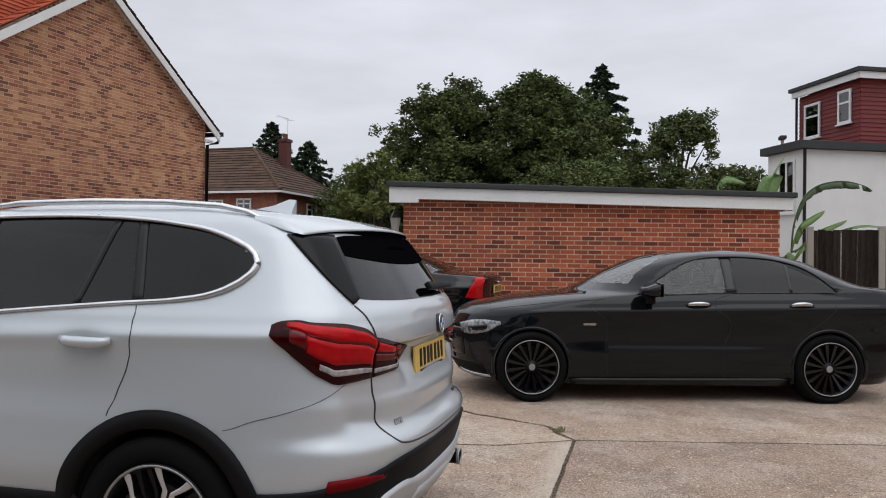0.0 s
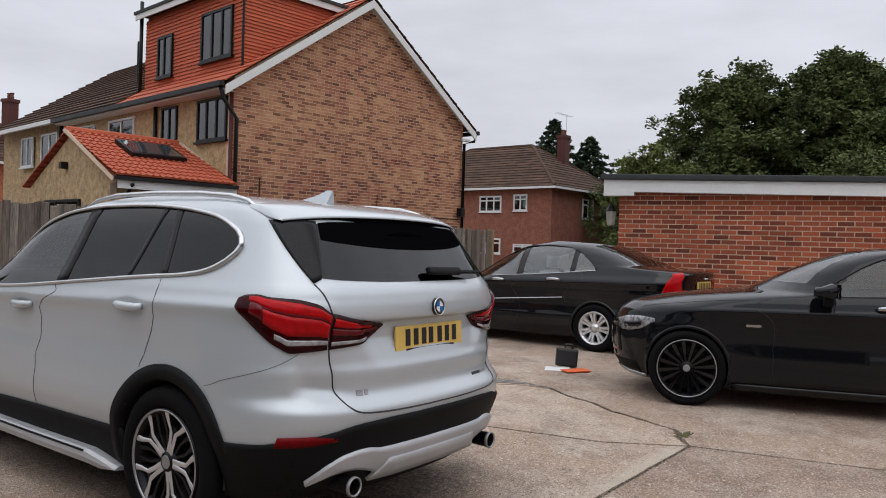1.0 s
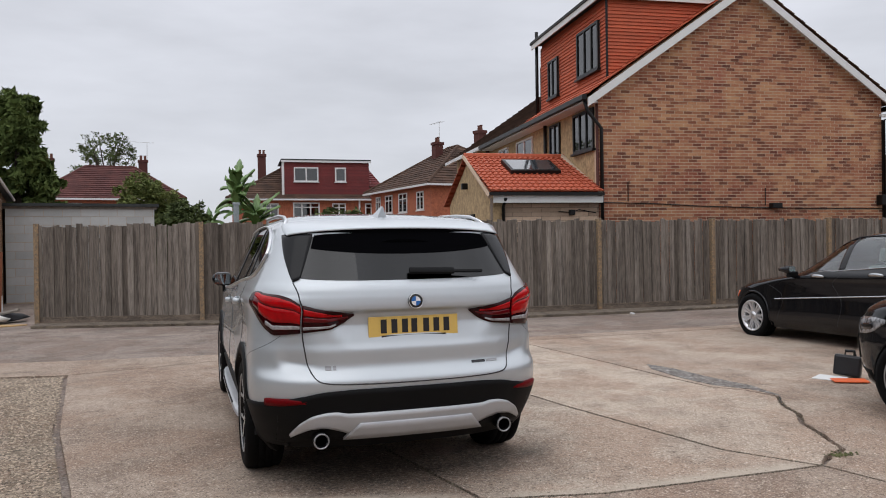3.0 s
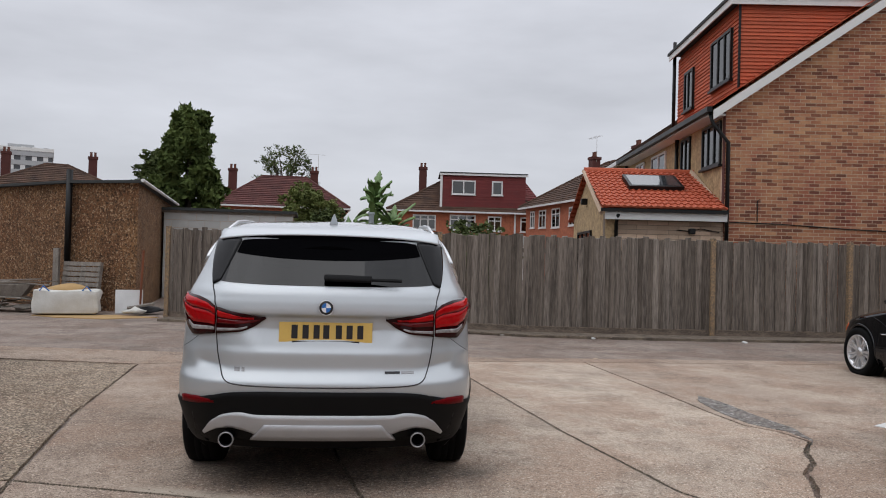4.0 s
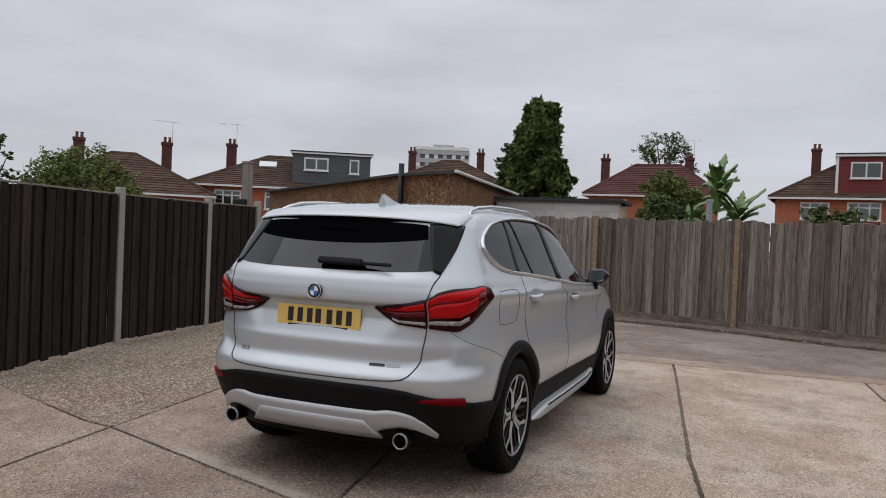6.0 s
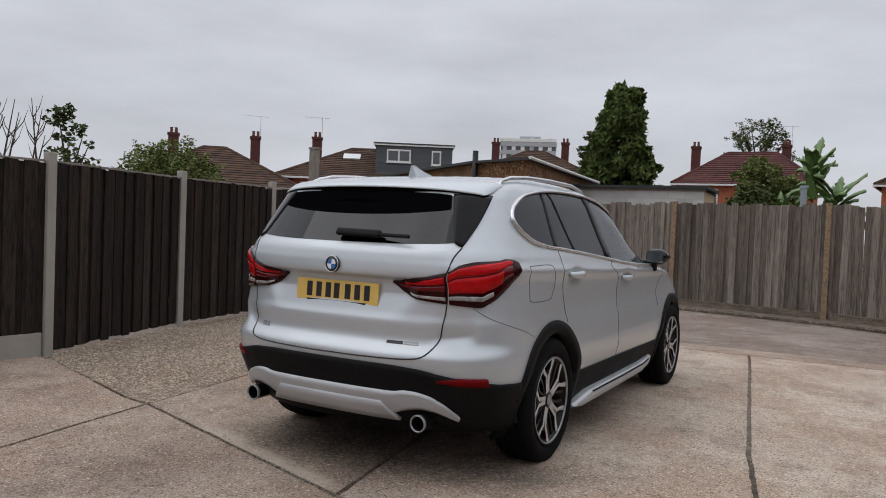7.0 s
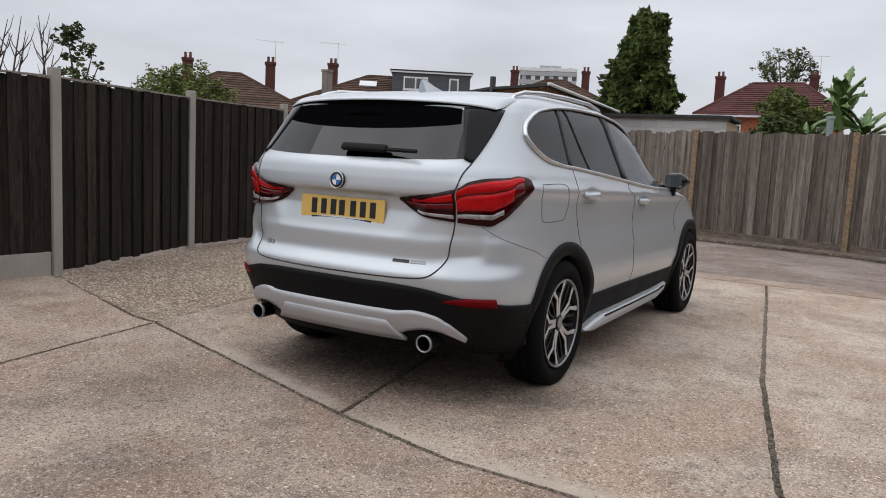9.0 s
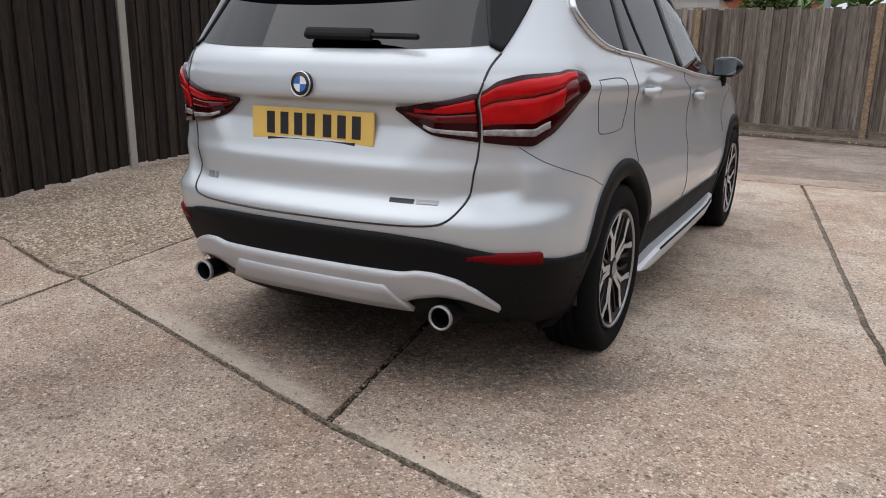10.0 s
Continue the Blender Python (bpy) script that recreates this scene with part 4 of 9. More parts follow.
part("alarm_box", boxm(7.45, 7.75, -0.1, 0, 4.38, 4.46, None, 0.02), "fascia_white", house).matrix_world = HM
part("flood_light", boxm(7.35, 7.5, -0.2, 0.0, 2.2, 2.45, None, 0.02), "black_plastic", house).matrix_world = HM
# rear windows
RM = HM @ Matrix(((0, 1, 0, 0), (-1, 0, 0, 0), (0, 0, 1, 0), (0, 0, 0, 1)))   # x runs backwards along the row


def rear(y, w):
    """Start of a window on the rear wall whose far edge lies at y + w."""
    return -(y + w)


window(house, rear(0.22, 1.25), 3.55, 1.25, 0.95, RM, bars=(0.33, 0.66), frame="black_plastic", light=((0.1, 0.6),))
window(house, rear(2.4, 0.75), 3.45, 0.75, 1.05, RM, bars=(0.5,), frame="black_plastic")
window(house, rear(4.6, 1.5), 3.5, 1.5, 0.95, RM, bars=(0.5,), frame="upvc", light=((0.0, 0.5),))
window(house, rear(7.0, 1.0), 3.5, 1.0, 0.95, RM, bars=(0.5,), frame="upvc")
part("downpipe", tube([(-0.07, 3.4, EAVE - 0.15), (-0.07, 3.4, 2.5)], 0.05), "black_plastic", house, "", True).matrix_world = HM
part("corner_brickwork", boxm(-0.012, 0.0, 0.0, 0.14, 0.0, EAVE - 0.1), "chimney_brick", house).matrix_world = HM
# dormer
DX, DY0, DY1, DZ0, DZ1 = 0.36, 0.26, 4.85, 5.24, 7.13
part("dormer_core", boxm(DX + 0.03, HW / 2 + 0.8, DY0 + 0.03, DY1, DZ0, DZ1 - 0.02), "orange_tile", house).matrix_world = HM


def hung_tiles(parent, p, q, z0, z1, m, material, out, rows, top=None, label=""):
    """Courses of hung tiles on an upright face; out points away from it."""
    p, q, out = Vector(p), Vector(q), Vector(out)
    bm = bmesh.new()
    h = (z1 - z0) / rows
    for i in range(rows):
        za, zb = z0 + i * h, z0 + (i + 1.08) * h
        b = q
        if top:
            b = top(p, q, (za + zb) / 2)
            if b is None:
                continue
        a_, b_ = p.copy(), b.copy()
        vs = [bm.verts.new(v) for v in (a_ + Vector((0, 0, za)), b_ + Vector((0, 0, za)), b_ + Vector((0, 0, zb)), a_ + Vector((0, 0, zb)),
              a_ + out * 0.03 + Vector((0, 0, za)), b_ + out * 0.03 + Vector((0, 0, za)), b_ + out * 0.004 + Vector((0, 0, zb)), a_ + out * 0.004 + Vector((0, 0, zb)))]
        for f in ((4, 5, 6, 7), (0, 1, 5, 4), (1, 2, 6, 5), (3, 0, 4, 7), (2, 3, 7, 6)):
            bm.faces.new([vs[k] for k in f])
    bmesh.ops.recalc_face_normals(bm, faces=bm.faces)
    ob = part("hung_tiles", bm, material, parent, label)
    ob.matrix_world = m
    return ob


hung_tiles(house, (DX, DY0, 0), (DX, DY1, 0), DZ0 - 0.15, DZ1 - 0.12, HM, "orange_tile", (-1, 0, 0), 22, label="bright orange hung tiles")


def dormer_side(p, q, z):
    x = min((z - e0) / rise.z * rise.x - 0.35, HW / 2 + 0.3)
    return Vector((x + 0.15, p.y, 0))


part("dormer_trim", tube([(DX - 0.02, DY0 - 0.02, DZ0 - 0.2), (DX - 0.02, DY0 - 0.02, DZ1 - 0.1)], 0.03), "black_plastic", house).matrix_world = HM
bm = bmesh.new()
h = (DZ1 - 0.12 - DZ0) / 22
for i in range(22):
    za, zb = DZ0 + i * h, DZ0 + (i + 1.08) * h
    xe = dormer_side(Vector((DX, DY0, 0)), None, za).x
    vs = [bm.verts.new(v) for v in ((DX, DY0, za), (xe, DY0, za), (xe, DY0, zb), (DX, DY0, zb), (DX, DY0 - 0.03, za), (xe, DY0 - 0.03, za), (xe, DY0 - 0.004, zb), (DX, DY0 - 0.004, zb))]
    for f in ((4, 5, 6, 7), (0, 1, 5, 4), (1, 2, 6, 5), (3, 0, 4, 7), (2, 3, 7, 6)):
        bm.faces.new([vs[k] for k in f])
bmesh.ops.recalc_face_normals(bm, faces=bm.faces)
part("hung_tiles", bm, "orange_tile", house).matrix_world = HM
part("dormer_roof", boxm(DX - 0.28, HW / 2 + 0.9, DY0 - 0.18, DY1 + 0.2, DZ1 + 0.02, DZ1 + 0.10, None, 0.01), "felt", house, "flat felt dormer roof").matrix_world = HM
part("dormer_fascia", boxm(DX - 0.22, HW / 2 + 0.6, DY0 - 0.14, DY0 - 0.11, DZ1 - 0.12, DZ1 + 0.02), "fascia_white", house).matrix_world = HM
part("dormer_fascia", boxm(DX - 0.25, DX - 0.22, DY0 - 0.14, DY1 + 0.15, DZ1 - 0.12, DZ1 + 0.02), "fascia_white", house).matrix_world = HM
part("downpipe", tube([(DX - 0.1, DY1 + 0.1, DZ1 + 0.4), (DX - 0.1, DY1 + 0.1, EAVE)], 0.05), "black_plastic", house, "", True).matrix_world = HM
DM = HM @ pose(DX - 0.035, 0, 0) @ Matrix(((0, 1, 0, 0), (-1, 0, 0, 0), (0, 0, 1, 0), (0, 0, 0, 1)))
window(house, rear(0.62, 1.35), 5.50, 1.35, 1.15, DM, bars=(0.36, 0.68), frame="black_plastic", fw=0.06, light=((0.05, 0.95),))
window(house, rear(3.25, 0.85), 5.40, 0.75, 1.05, DM, bars=(0.45,), frame="black_plastic", fw=0.06, light=((0.05, 0.95),))

# extension with the orange roof
ext = thing("rear_extension", "single-storey sandy brick extension with an orange tiled roof", "house extension")
EX0, EY1 = -2.52, 4.4
part("side_wall", boxm(EX0, 0.0, 0.02, 0.25, -0.1, 2.40), "mortar_gap", ext).matrix_world = HM
sb = bmesh.new()
brick_wall(sb, -EX0, 1.4, 2.40, depth=0.012, y=0.02, bh=0.085, bl=0.44, j=0.012)
tagged(part("brickwork", sb, "sand_brick", ext), kind="stuff").matrix_world = HM @ pose(EX0, 0, 0)
poly(ext, [(EX0, EY1, -0.1), (EX0, 0.0, -0.1), (EX0, 0.0, 2.45), (EX0, EY1 / 2, 3.48), (EX0, EY1, 2.45)], "buff_brick", "gable_wall", HM, 0.25, "buff brick gable wall")
tile_slope(ext, (EX0 - 0.12, -0.25, 2.52), (0.0, -0.25, 2.52), Vector((0, EY1 / 2 + 0.25, 1.03)), 12, "orange_tile", HM, "roof_slope", 0.03, cols=19, label="orange interlocking roof tiles")
tile_slope(ext, (EX0 - 0.12, EY1 + 0.25, 2.42), (0.0, EY1 + 0.25, 2.42), Vector((0, -EY1 / 2 - 0.25, 1.12)), 11, "orange_tile", HM, "roof_slope", 0.035)
part("fascia", boxm(EX0 - 0.05, 0, -0.22, -0.17, 2.27, 2.45), "fascia_white", ext, "white fascia").matrix_world = HM
part("gutter", boxm(EX0 - 0.15, 0, -0.30, -0.225, 2.43, 2.50), "black_plastic", ext).matrix_world = HM
part("downpipe", tube([(EX0 + 0.22, -0.24, 2.36), (EX0 + 0.22, -0.06, 2.2), (EX0 + 0.22, -0.06, 0)], 0.04), "black_plastic", ext, "", True).matrix_world = HM
part("verge_trim", tube([(EX0 - 0.13, -0.22, 2.40), (EX0 - 0.13, EY1 / 2, 3.55)], 0.05, 6), "sand_brick", ext).matrix_world = HM
part("verge_trim", tube([(-0.06, -0.2, 2.48), (-0.06, EY1 / 2, 3.60)], 0.06, 6), "mortar", ext).matrix_world = HM
part("ridge", tube([(EX0 - 0.12, EY1 / 2, 3.56), (0, EY1 / 2, 3.56)], 0.09, 8), "orange_tile", ext).matrix_world = HM
SL = Matrix.Translation((0, -0.25, 2.53)) @ Matrix.Rotation(math.atan2(1.03, EY1 / 2 + 0.25), 4, "X")
sk = part("skylight", boxm(-1.85, -0.62, 1.15, 2.05, 0.02, 0.12, None, 0.01), "black_plastic", ext, "dark-framed roof window")
sk.matrix_world = HM @ SL
part("pane", boxm(-1.78, -0.69, 1.22, 1.98, 0.118, 0.124), "bright_pane", sk).matrix_world = HM @ SL
EMX = HM @ pose(EX0, 0, 0) @ Matrix(((0, 1, 0, 0), (-1, 0, 0, 0), (0, 0, 1, 0), (0, 0, 0, 1)))
window(ext, rear(1.6, 1.9), 1.1, 1.9, 1.0, EMX, bars=(0.33, 0.66), frame="black_plastic")
part("flood_light", boxm(EX0 - 0.15, EX0, 2.3, 2.45, 2.75, 2.9, None, 0.02), "black_plastic", ext).matrix_world = HM
part("flood_light", boxm(-0.75, -0.62, -0.1, 0.02, 2.0, 2.12, None, 0.02), "black_plastic", ext).matrix_world = HM
part("cable", tube([(-1.0, -0.02, 2.08), (-0.7, -0.02, 2.06), (-0.5, -0.02, 2.12), (-0.1, -0.02, 2.05)], 0.012, 6), "black_plastic", ext).matrix_world = HM

# ---- cars: a shell of level outlines, from which every panel is cut ----
def lerp_tab(tab, z):
    """Smooth reading of a table of (z, value)."""
    if z <= tab[0][0]:
        return tab[0][1]
    for (a, va), (b, vb) in zip(tab, tab[1:]):
        if z <= b:
            t = (z - a) / (b - a)
            return va + (vb - va) * t
    return tab[-1][1]


def smooth_tab(tab, n=240):
    """The same table softened by three short averages."""
    z0, z1 = tab[0][0], tab[-1][0]
    zs = [z0 + (z1 - z0) * i / n for i in range(n + 1)]
    v = [lerp_tab(tab, z) for z in zs]
    for _ in range(3):
        v = [v[0]] + [(v[i - 1] + 2 * v[i] + v[i + 1]) / 4 for i in range(1, n)] + [v[-1]]
    return list(zip(zs, v))


class Shell:
    """A car's outer skin. u: 0 at the rear's middle, 1 where the rear corner ends, 2 where the front corner begins, 3 at the front's middle."""

    def __init__(self, rear, front, wide, br=0.5, bf=0.7, n=3.0, nf=2.6, taper=0.05, dent=None, bulge=None, taper_f=None, zf=(1.1, 1.45), zr=(1.1, 1.42), square=0.0):
        self.rear, self.front, self.wide = rear, front, wide
        self.br, self.bf, self.n, self.nf, self.taper, self.dent, self.bulge = br, bf, n, nf, taper, dent, bulge
        self.taper_f, self.zf, self.zr, self.square = (taper if taper_f is None else taper_f), zf, zr, square

    def dims(self, z):
        yr, yf, w = lerp_tab(self.rear, z), lerp_tab(self.front, z), lerp_tab(self.wide, z)
        ln = yf - yr
        k = min(max((z - self.zf[0]) / (self.zf[1] - self.zf[0]), 0.0), 1.0)
        kr = min(max((z - self.zr[0]) / (self.zr[1] - self.zr[0]), 0.0), 1.0)
        return yr, yf, w, min(self.br * (1 - self.square * kr), ln * 0.42), min(self.bf * (1 - 0.55 * k * k * (3 - 2 * k)), ln * 0.48)

    def at(self, u, z, off=0.0, side=1):
        if off:
            e = 0.004
            p = self.at(u, z)
            a = self.at(min(u + e, 3.0), z) - self.at(max(u - e, 0.0), z)
            b = self.at(u, z + e) - self.at(u, z - e)
            nrm = a.cross(b)
            if nrm.length < 1e-9:
                nrm = Vector((0, 0, 1))
            nrm.normalize()
            if u < 1e-6 or u > 3 - 1e-6:
                nrm.x = 0
            p = p + nrm * off
            return Vector((p.x * side, p.y, p.z))
        yr, yf, w, br, bf = self.dims(z)
        if u <= 1:
            a = u * math.pi / 2
            x, y = w * math.sin(a) ** (2 / self.n), yr + br * (1 - math.cos(a) ** (2 / self.n)) if a < math.pi / 2 else yr + br
        elif u <= 2:
            x, y = w, yr + br + (yf - bf - yr - br) * (u - 1)
        else:
            a = (3 - u) * math.pi / 2
            x, y = w * math.sin(a) ** (2 / self.nf), yf - bf * (1 - math.cos(a) ** (2 / self.nf))
        mid, half = (yr + yf) / 2, (yf - yr) / 2
        x *= 1 - (self.taper if y < mid else self.taper_f) * abs((y - mid) / half) ** 3
        if self.dent:
            y += self.dent(x, y, z)
        if self.bulge:
            x += self.bulge(x, y, z)
        return Vector((x * side, y, z))

    def ux(self, x, z):
        """u of the rear at a distance x from the middle."""
        lo, hi = 0.0, 1.0
        for _ in range(30):
            m = (lo + hi) / 2
            lo, hi = (m, hi) if self.at(m, z).x < x else (lo, m)
        return lo

    def uy(self, y, z):
        """u of the side at the length y."""
        lo, hi = 0.0, 3.0
        for _ in range(32):
            m = (lo + hi) / 2
            lo, hi = (m, hi) if self.at(m, z).y < y else (lo, m)
        return lo


def curve_u(sh, pts):
    """Points ('x' or 'y', value, z) as (u, z)."""
    return [((sh.ux(v, z) if k == "x" else sh.uy(v, z)), z) for k, v, z in pts]


def strip(sh, lo, hi, side, off, nu=24, nv=8, skirt=0.012, bm=None, soft=True, straight=False):
    """A panel between a lower and an upper edge, each a line of (u, z), laid off above the skin with its rim turned in."""
    bm = bm or bmesh.new()

    a, b = even(lo, nu, 2 if soft else 0), even(hi, nu, 2 if soft else 0)

    def spot(i, t):
        u, z = a[i][0] + (b[i][0] - a[i][0]) * t, a[i][1] + (b[i][1] - a[i][1]) * t
        if straight:
            ya, yb = sh.at(*a[i]).y, sh.at(*b[i]).y
            u = sh.uy(ya + (yb - ya) * t, z)
        return u, z

    g = []
    for i in range(nu + 1):
        col = []
        for j in range(nv + 1):
            u, z = spot(i, j / nv)
            col.append(bm.verts.new(sh.at(u, z, off, side)))
        g.append(col)
    if skirt:
        rim = [(i, 0) for i in range(nu + 1)] + [(nu, j) for j in range(1, nv + 1)] + [(i, nv) for i in range(nu - 1, -1, -1)] + [(0, j) for j in range(nv - 1, 0, -1)]
        low = []
        for i, j in rim:
            u, z = spot(i, j / nv)
            low.append(bm.verts.new(sh.at(u, z, off - skirt, side)))
        for k in range(len(rim)):
            i0, i1 = rim[k], rim[(k + 1) % len(rim)]
            if i0[0] == i1[0] == 0 and a[0][0] < 1e-4:      # halves of one panel meet in the middle
                continue
            f = (g[i0[0]][i0[1]], low[k], low[(k + 1) % len(rim)], g[i1[0]][i1[1]])
            bm.faces.new(f if side > 0 else f[::-1])
    for i in range(nu):
        for j in range(nv):
            f = (g[i][j], g[i + 1][j], g[i + 1][j + 1], g[i][j + 1])
            bm.faces.new(f if side > 0 else f[::-1])
    return bm


def even(line, n, soft=2):
    """The line of (u, z) in n even steps, its corners softened."""
    d = [0.0]
    for a, b in zip(line, line[1:]):
        d.append(d[-1] + math.hypot((b[0] - a[0]) * 0.8, b[1] - a[1]) + 1e-6)
    res, k = [], 0
    for i in range(n + 1):
        q = d[-1] * i / n
        while k < len(d) - 2 and d[k + 1] < q:
            k += 1
        t = (q - d[k]) / (d[k + 1] - d[k])
        res.append((line[k][0] + (line[k + 1][0] - line[k][0]) * t, line[k][1] + (line[k + 1][1] - line[k][1]) * t))
    for _ in range(soft):
        res = [res[0]] + [tuple((p + 2 * q + r) / 4 for p, q, r in zip(res[i - 1], res[i], res[i + 1])) for i in range(1, n)] + [res[-1]]
    return res


def level(line, n, soft=2):
    """The line of (u, z) read at n even steps of u."""
    z = [lerp_tab(line, line[0][0] + (line[-1][0] - line[0][0]) * i / n) for i in range(n + 1)]
    for _ in range(soft):
        z = [z[0]] + [(z[i - 1] + 2 * z[i] + z[i + 1]) / 4 for i in range(1, n)] + [z[-1]]
    return [(line[0][0] + (line[-1][0] - line[0][0]) * i / n, v) for i, v in enumerate(z)]


def inside(poly_uz, u, z):
    c = False
    for (x0, y0), (x1, y1) in zip(poly_uz, poly_uz[1:] + poly_uz[:1]):
        if (y0 > z) != (y1 > z) and u < (x1 - x0) * (z - y0) / (y1 - y0) + x0:
            c = not c
    return c


def shell_mesh(sh, z0, z1, nz, holes=(), arches=(), off=0.0, fine=1.0, us=None):
    """The whole skin, both sides, open where a window lies and where a wheel stands."""
    bm = bmesh.new()
    zs = [z0 + (z1 - z0) * i / nz for i in range(nz + 1)]
    us = us or ([i / 46 for i in range(46)] + [1 + i / int(110 * fine) for i in range(int(110 * fine))] + [2 + i / 26 for i in range(27)])
    grid = {}
    for s in (1, -1):
        for j, z in enumerate(zs):
            for i, u in enumerate(us):
                if s < 0 and i in (0, len(us) - 1):
                    grid[s, i, j] = grid[1, i, j]
                    continue
                grid[s, i, j] = bm.verts.new(sh.at(u, z, off, s))
    moved = set()
    for s in (1, -1):
        keep = {}
        for i in range(len(us) - 1):
            for j in range(nz):
                u, z = (us[i] + us[i + 1]) / 2, (zs[j] + zs[j + 1]) / 2
                if any(inside(h, u, z) for h in holes):
                    continue
                vs = (grid[s, i, j], grid[s, i + 1, j], grid[s, i + 1, j + 1], grid[s, i, j + 1])
                c = sum((v.co for v in vs), Vector()) / 4
                if any(math.hypot(c.y - ay, c.z - az) < ar and abs(c.x) > 0.35 for ay, az, ar in arches):
                    continue
                keep[i, j] = vs
        for (i, j), vs in keep.items():
            bm.faces.new(vs if s > 0 else vs[::-1])
    for ay, az, ar in arches:
        for v in bm.verts:
            d = math.hypot(v.co.y - ay, v.co.z - az)
            if d < ar + 0.02 and abs(v.co.x) > 0.35 and v.is_boundary:
                k = ar / max(d, 1e-4)
                v.co.y, v.co.z = ay + (v.co.y - ay) * k, az + (v.co.z - az) * k
    # lid on top, floor below
    for j, rev in ((nz, False), (0, True)):
        ring = [grid[1, i, j] for i in range(len(us))] + [grid[-1, i, j] for i in range(len(us) - 2, 0, -1)]
        n = len(us)
        for i in range(n - 1):
            q = [grid[1, i, j], grid[1, i + 1, j], grid[-1, i + 1, j], grid[-1, i, j]]
            q = [v for k, v in enumerate(q) if v not in q[:k]]
            if len(q) > 2:
                try:
                    bm.faces.new(q[::-1] if rev else q)
                except ValueError:
                    pass
    bmesh.ops.delete(bm, geom=[v for v in bm.verts if not v.link_faces], context="VERTS")
    return bm


def arch_ring(sh, ay, az, r0, r1, side, off, a0=-8, a1=188, n=40, bm=None):
    """A band on the skin round a wheel."""
    bm = bm or bmesh.new()
    rows = []
    for i in range(n + 1):
        a = radians(a0 + (a1 - a0) * i / n)
        row = []
        for k, (r, o) in enumerate(((r0, -0.06), (r0, off), ((r0 + r1) / 2, off), (r1, off), (r1, -0.01))):
            y, z = ay + r * math.cos(a), max(az + r * math.sin(a), 0.19)
            row.append(bm.verts.new(sh.at(sh.uy(y, z), z, o, side)))
        rows.append(row)
    for i in range(n):
        for k in range(4):
            f = (rows[i][k], rows[i + 1][k], rows[i + 1][k + 1], rows[i][k + 1])
            bm.faces.new(f)
    bmesh.ops.recalc_face_normals(bm, faces=bm.faces)
    return bm


def well_mesh(r):
    """Inner arch over a wheel, open below."""
    bm = lathe([(0.42, 0.001), (0.42, r), (0.84, r)], 40, "x")
    bmesh.ops.delete(bm, geom=[v for v in bm.verts if v.co.z < -0.11], context="VERTS")
    return bm


def tyre_mesh(r, w, rim):
    h = w / 2
    return lathe([(-h * 0.8, rim), (-h * 0.95, rim + 0.02), (-h * 1.04, (rim + r) / 2), (-h * 0.98, r - 0.03), (-h * 0.86, r - 0.008), (-h * 0.4, r), (-h * 0.37, r - 0.008), (-h * 0.33, r),
                  (-h * 0.03, r), (0, r - 0.008), (h * 0.03, r), (h * 0.33, r), (h * 0.37, r - 0.008), (h * 0.4, r), (h * 0.86, r - 0.008), (h * 0.98, r - 0.03), (h * 1.04, (rim + r) / 2), (h * 0.95, rim + 0.02), (h * 0.8, rim)], 56, "x")


def spoke_mesh(pairs, thick=0.03, x=0.0):
    """Flat spokes: each a list of (radius, angle offset, half width) in the wheel's plane, facing +x."""
    bm = bmesh.new()
    for base, pts in pairs:
        rows = []
        for r, da, hw, dx in pts:
            a = base + da
            c, s = math.cos(a), math.sin(a)
            for sgn in (1, -1):
                y, z = r * c - sgn * hw * s, r * s + sgn * hw * c
                rows.append((bm.verts.new((x + dx, y, z)), bm.verts.new((x + dx - thick, y - sgn * 0.006 * s, z + sgn * 0.006 * c))))
        for i in range(0, len(rows) - 2, 2):
            a, b, c, d = rows[i], rows[i + 1], rows[i + 2], rows[i + 3]
            bm.faces.new((a[0], b[0], d[0], c[0]))
            bm.faces.new((a[0], c[0], c[1], a[1]))
            bm.faces.new((b[0], b[1], d[1], d[0]))
            bm.faces.new((a[1], c[1], d[1], b[1]))
        bm.faces.new((rows[0][0], rows[0][1], rows[1][1], rows[1][0]))
        bm.faces.new((rows[-1][0], rows[-1][1], rows[-2][1], rows[-2][0]))
    bmesh.ops.recalc_face_normals(bm, faces=bm.faces)
    return bm


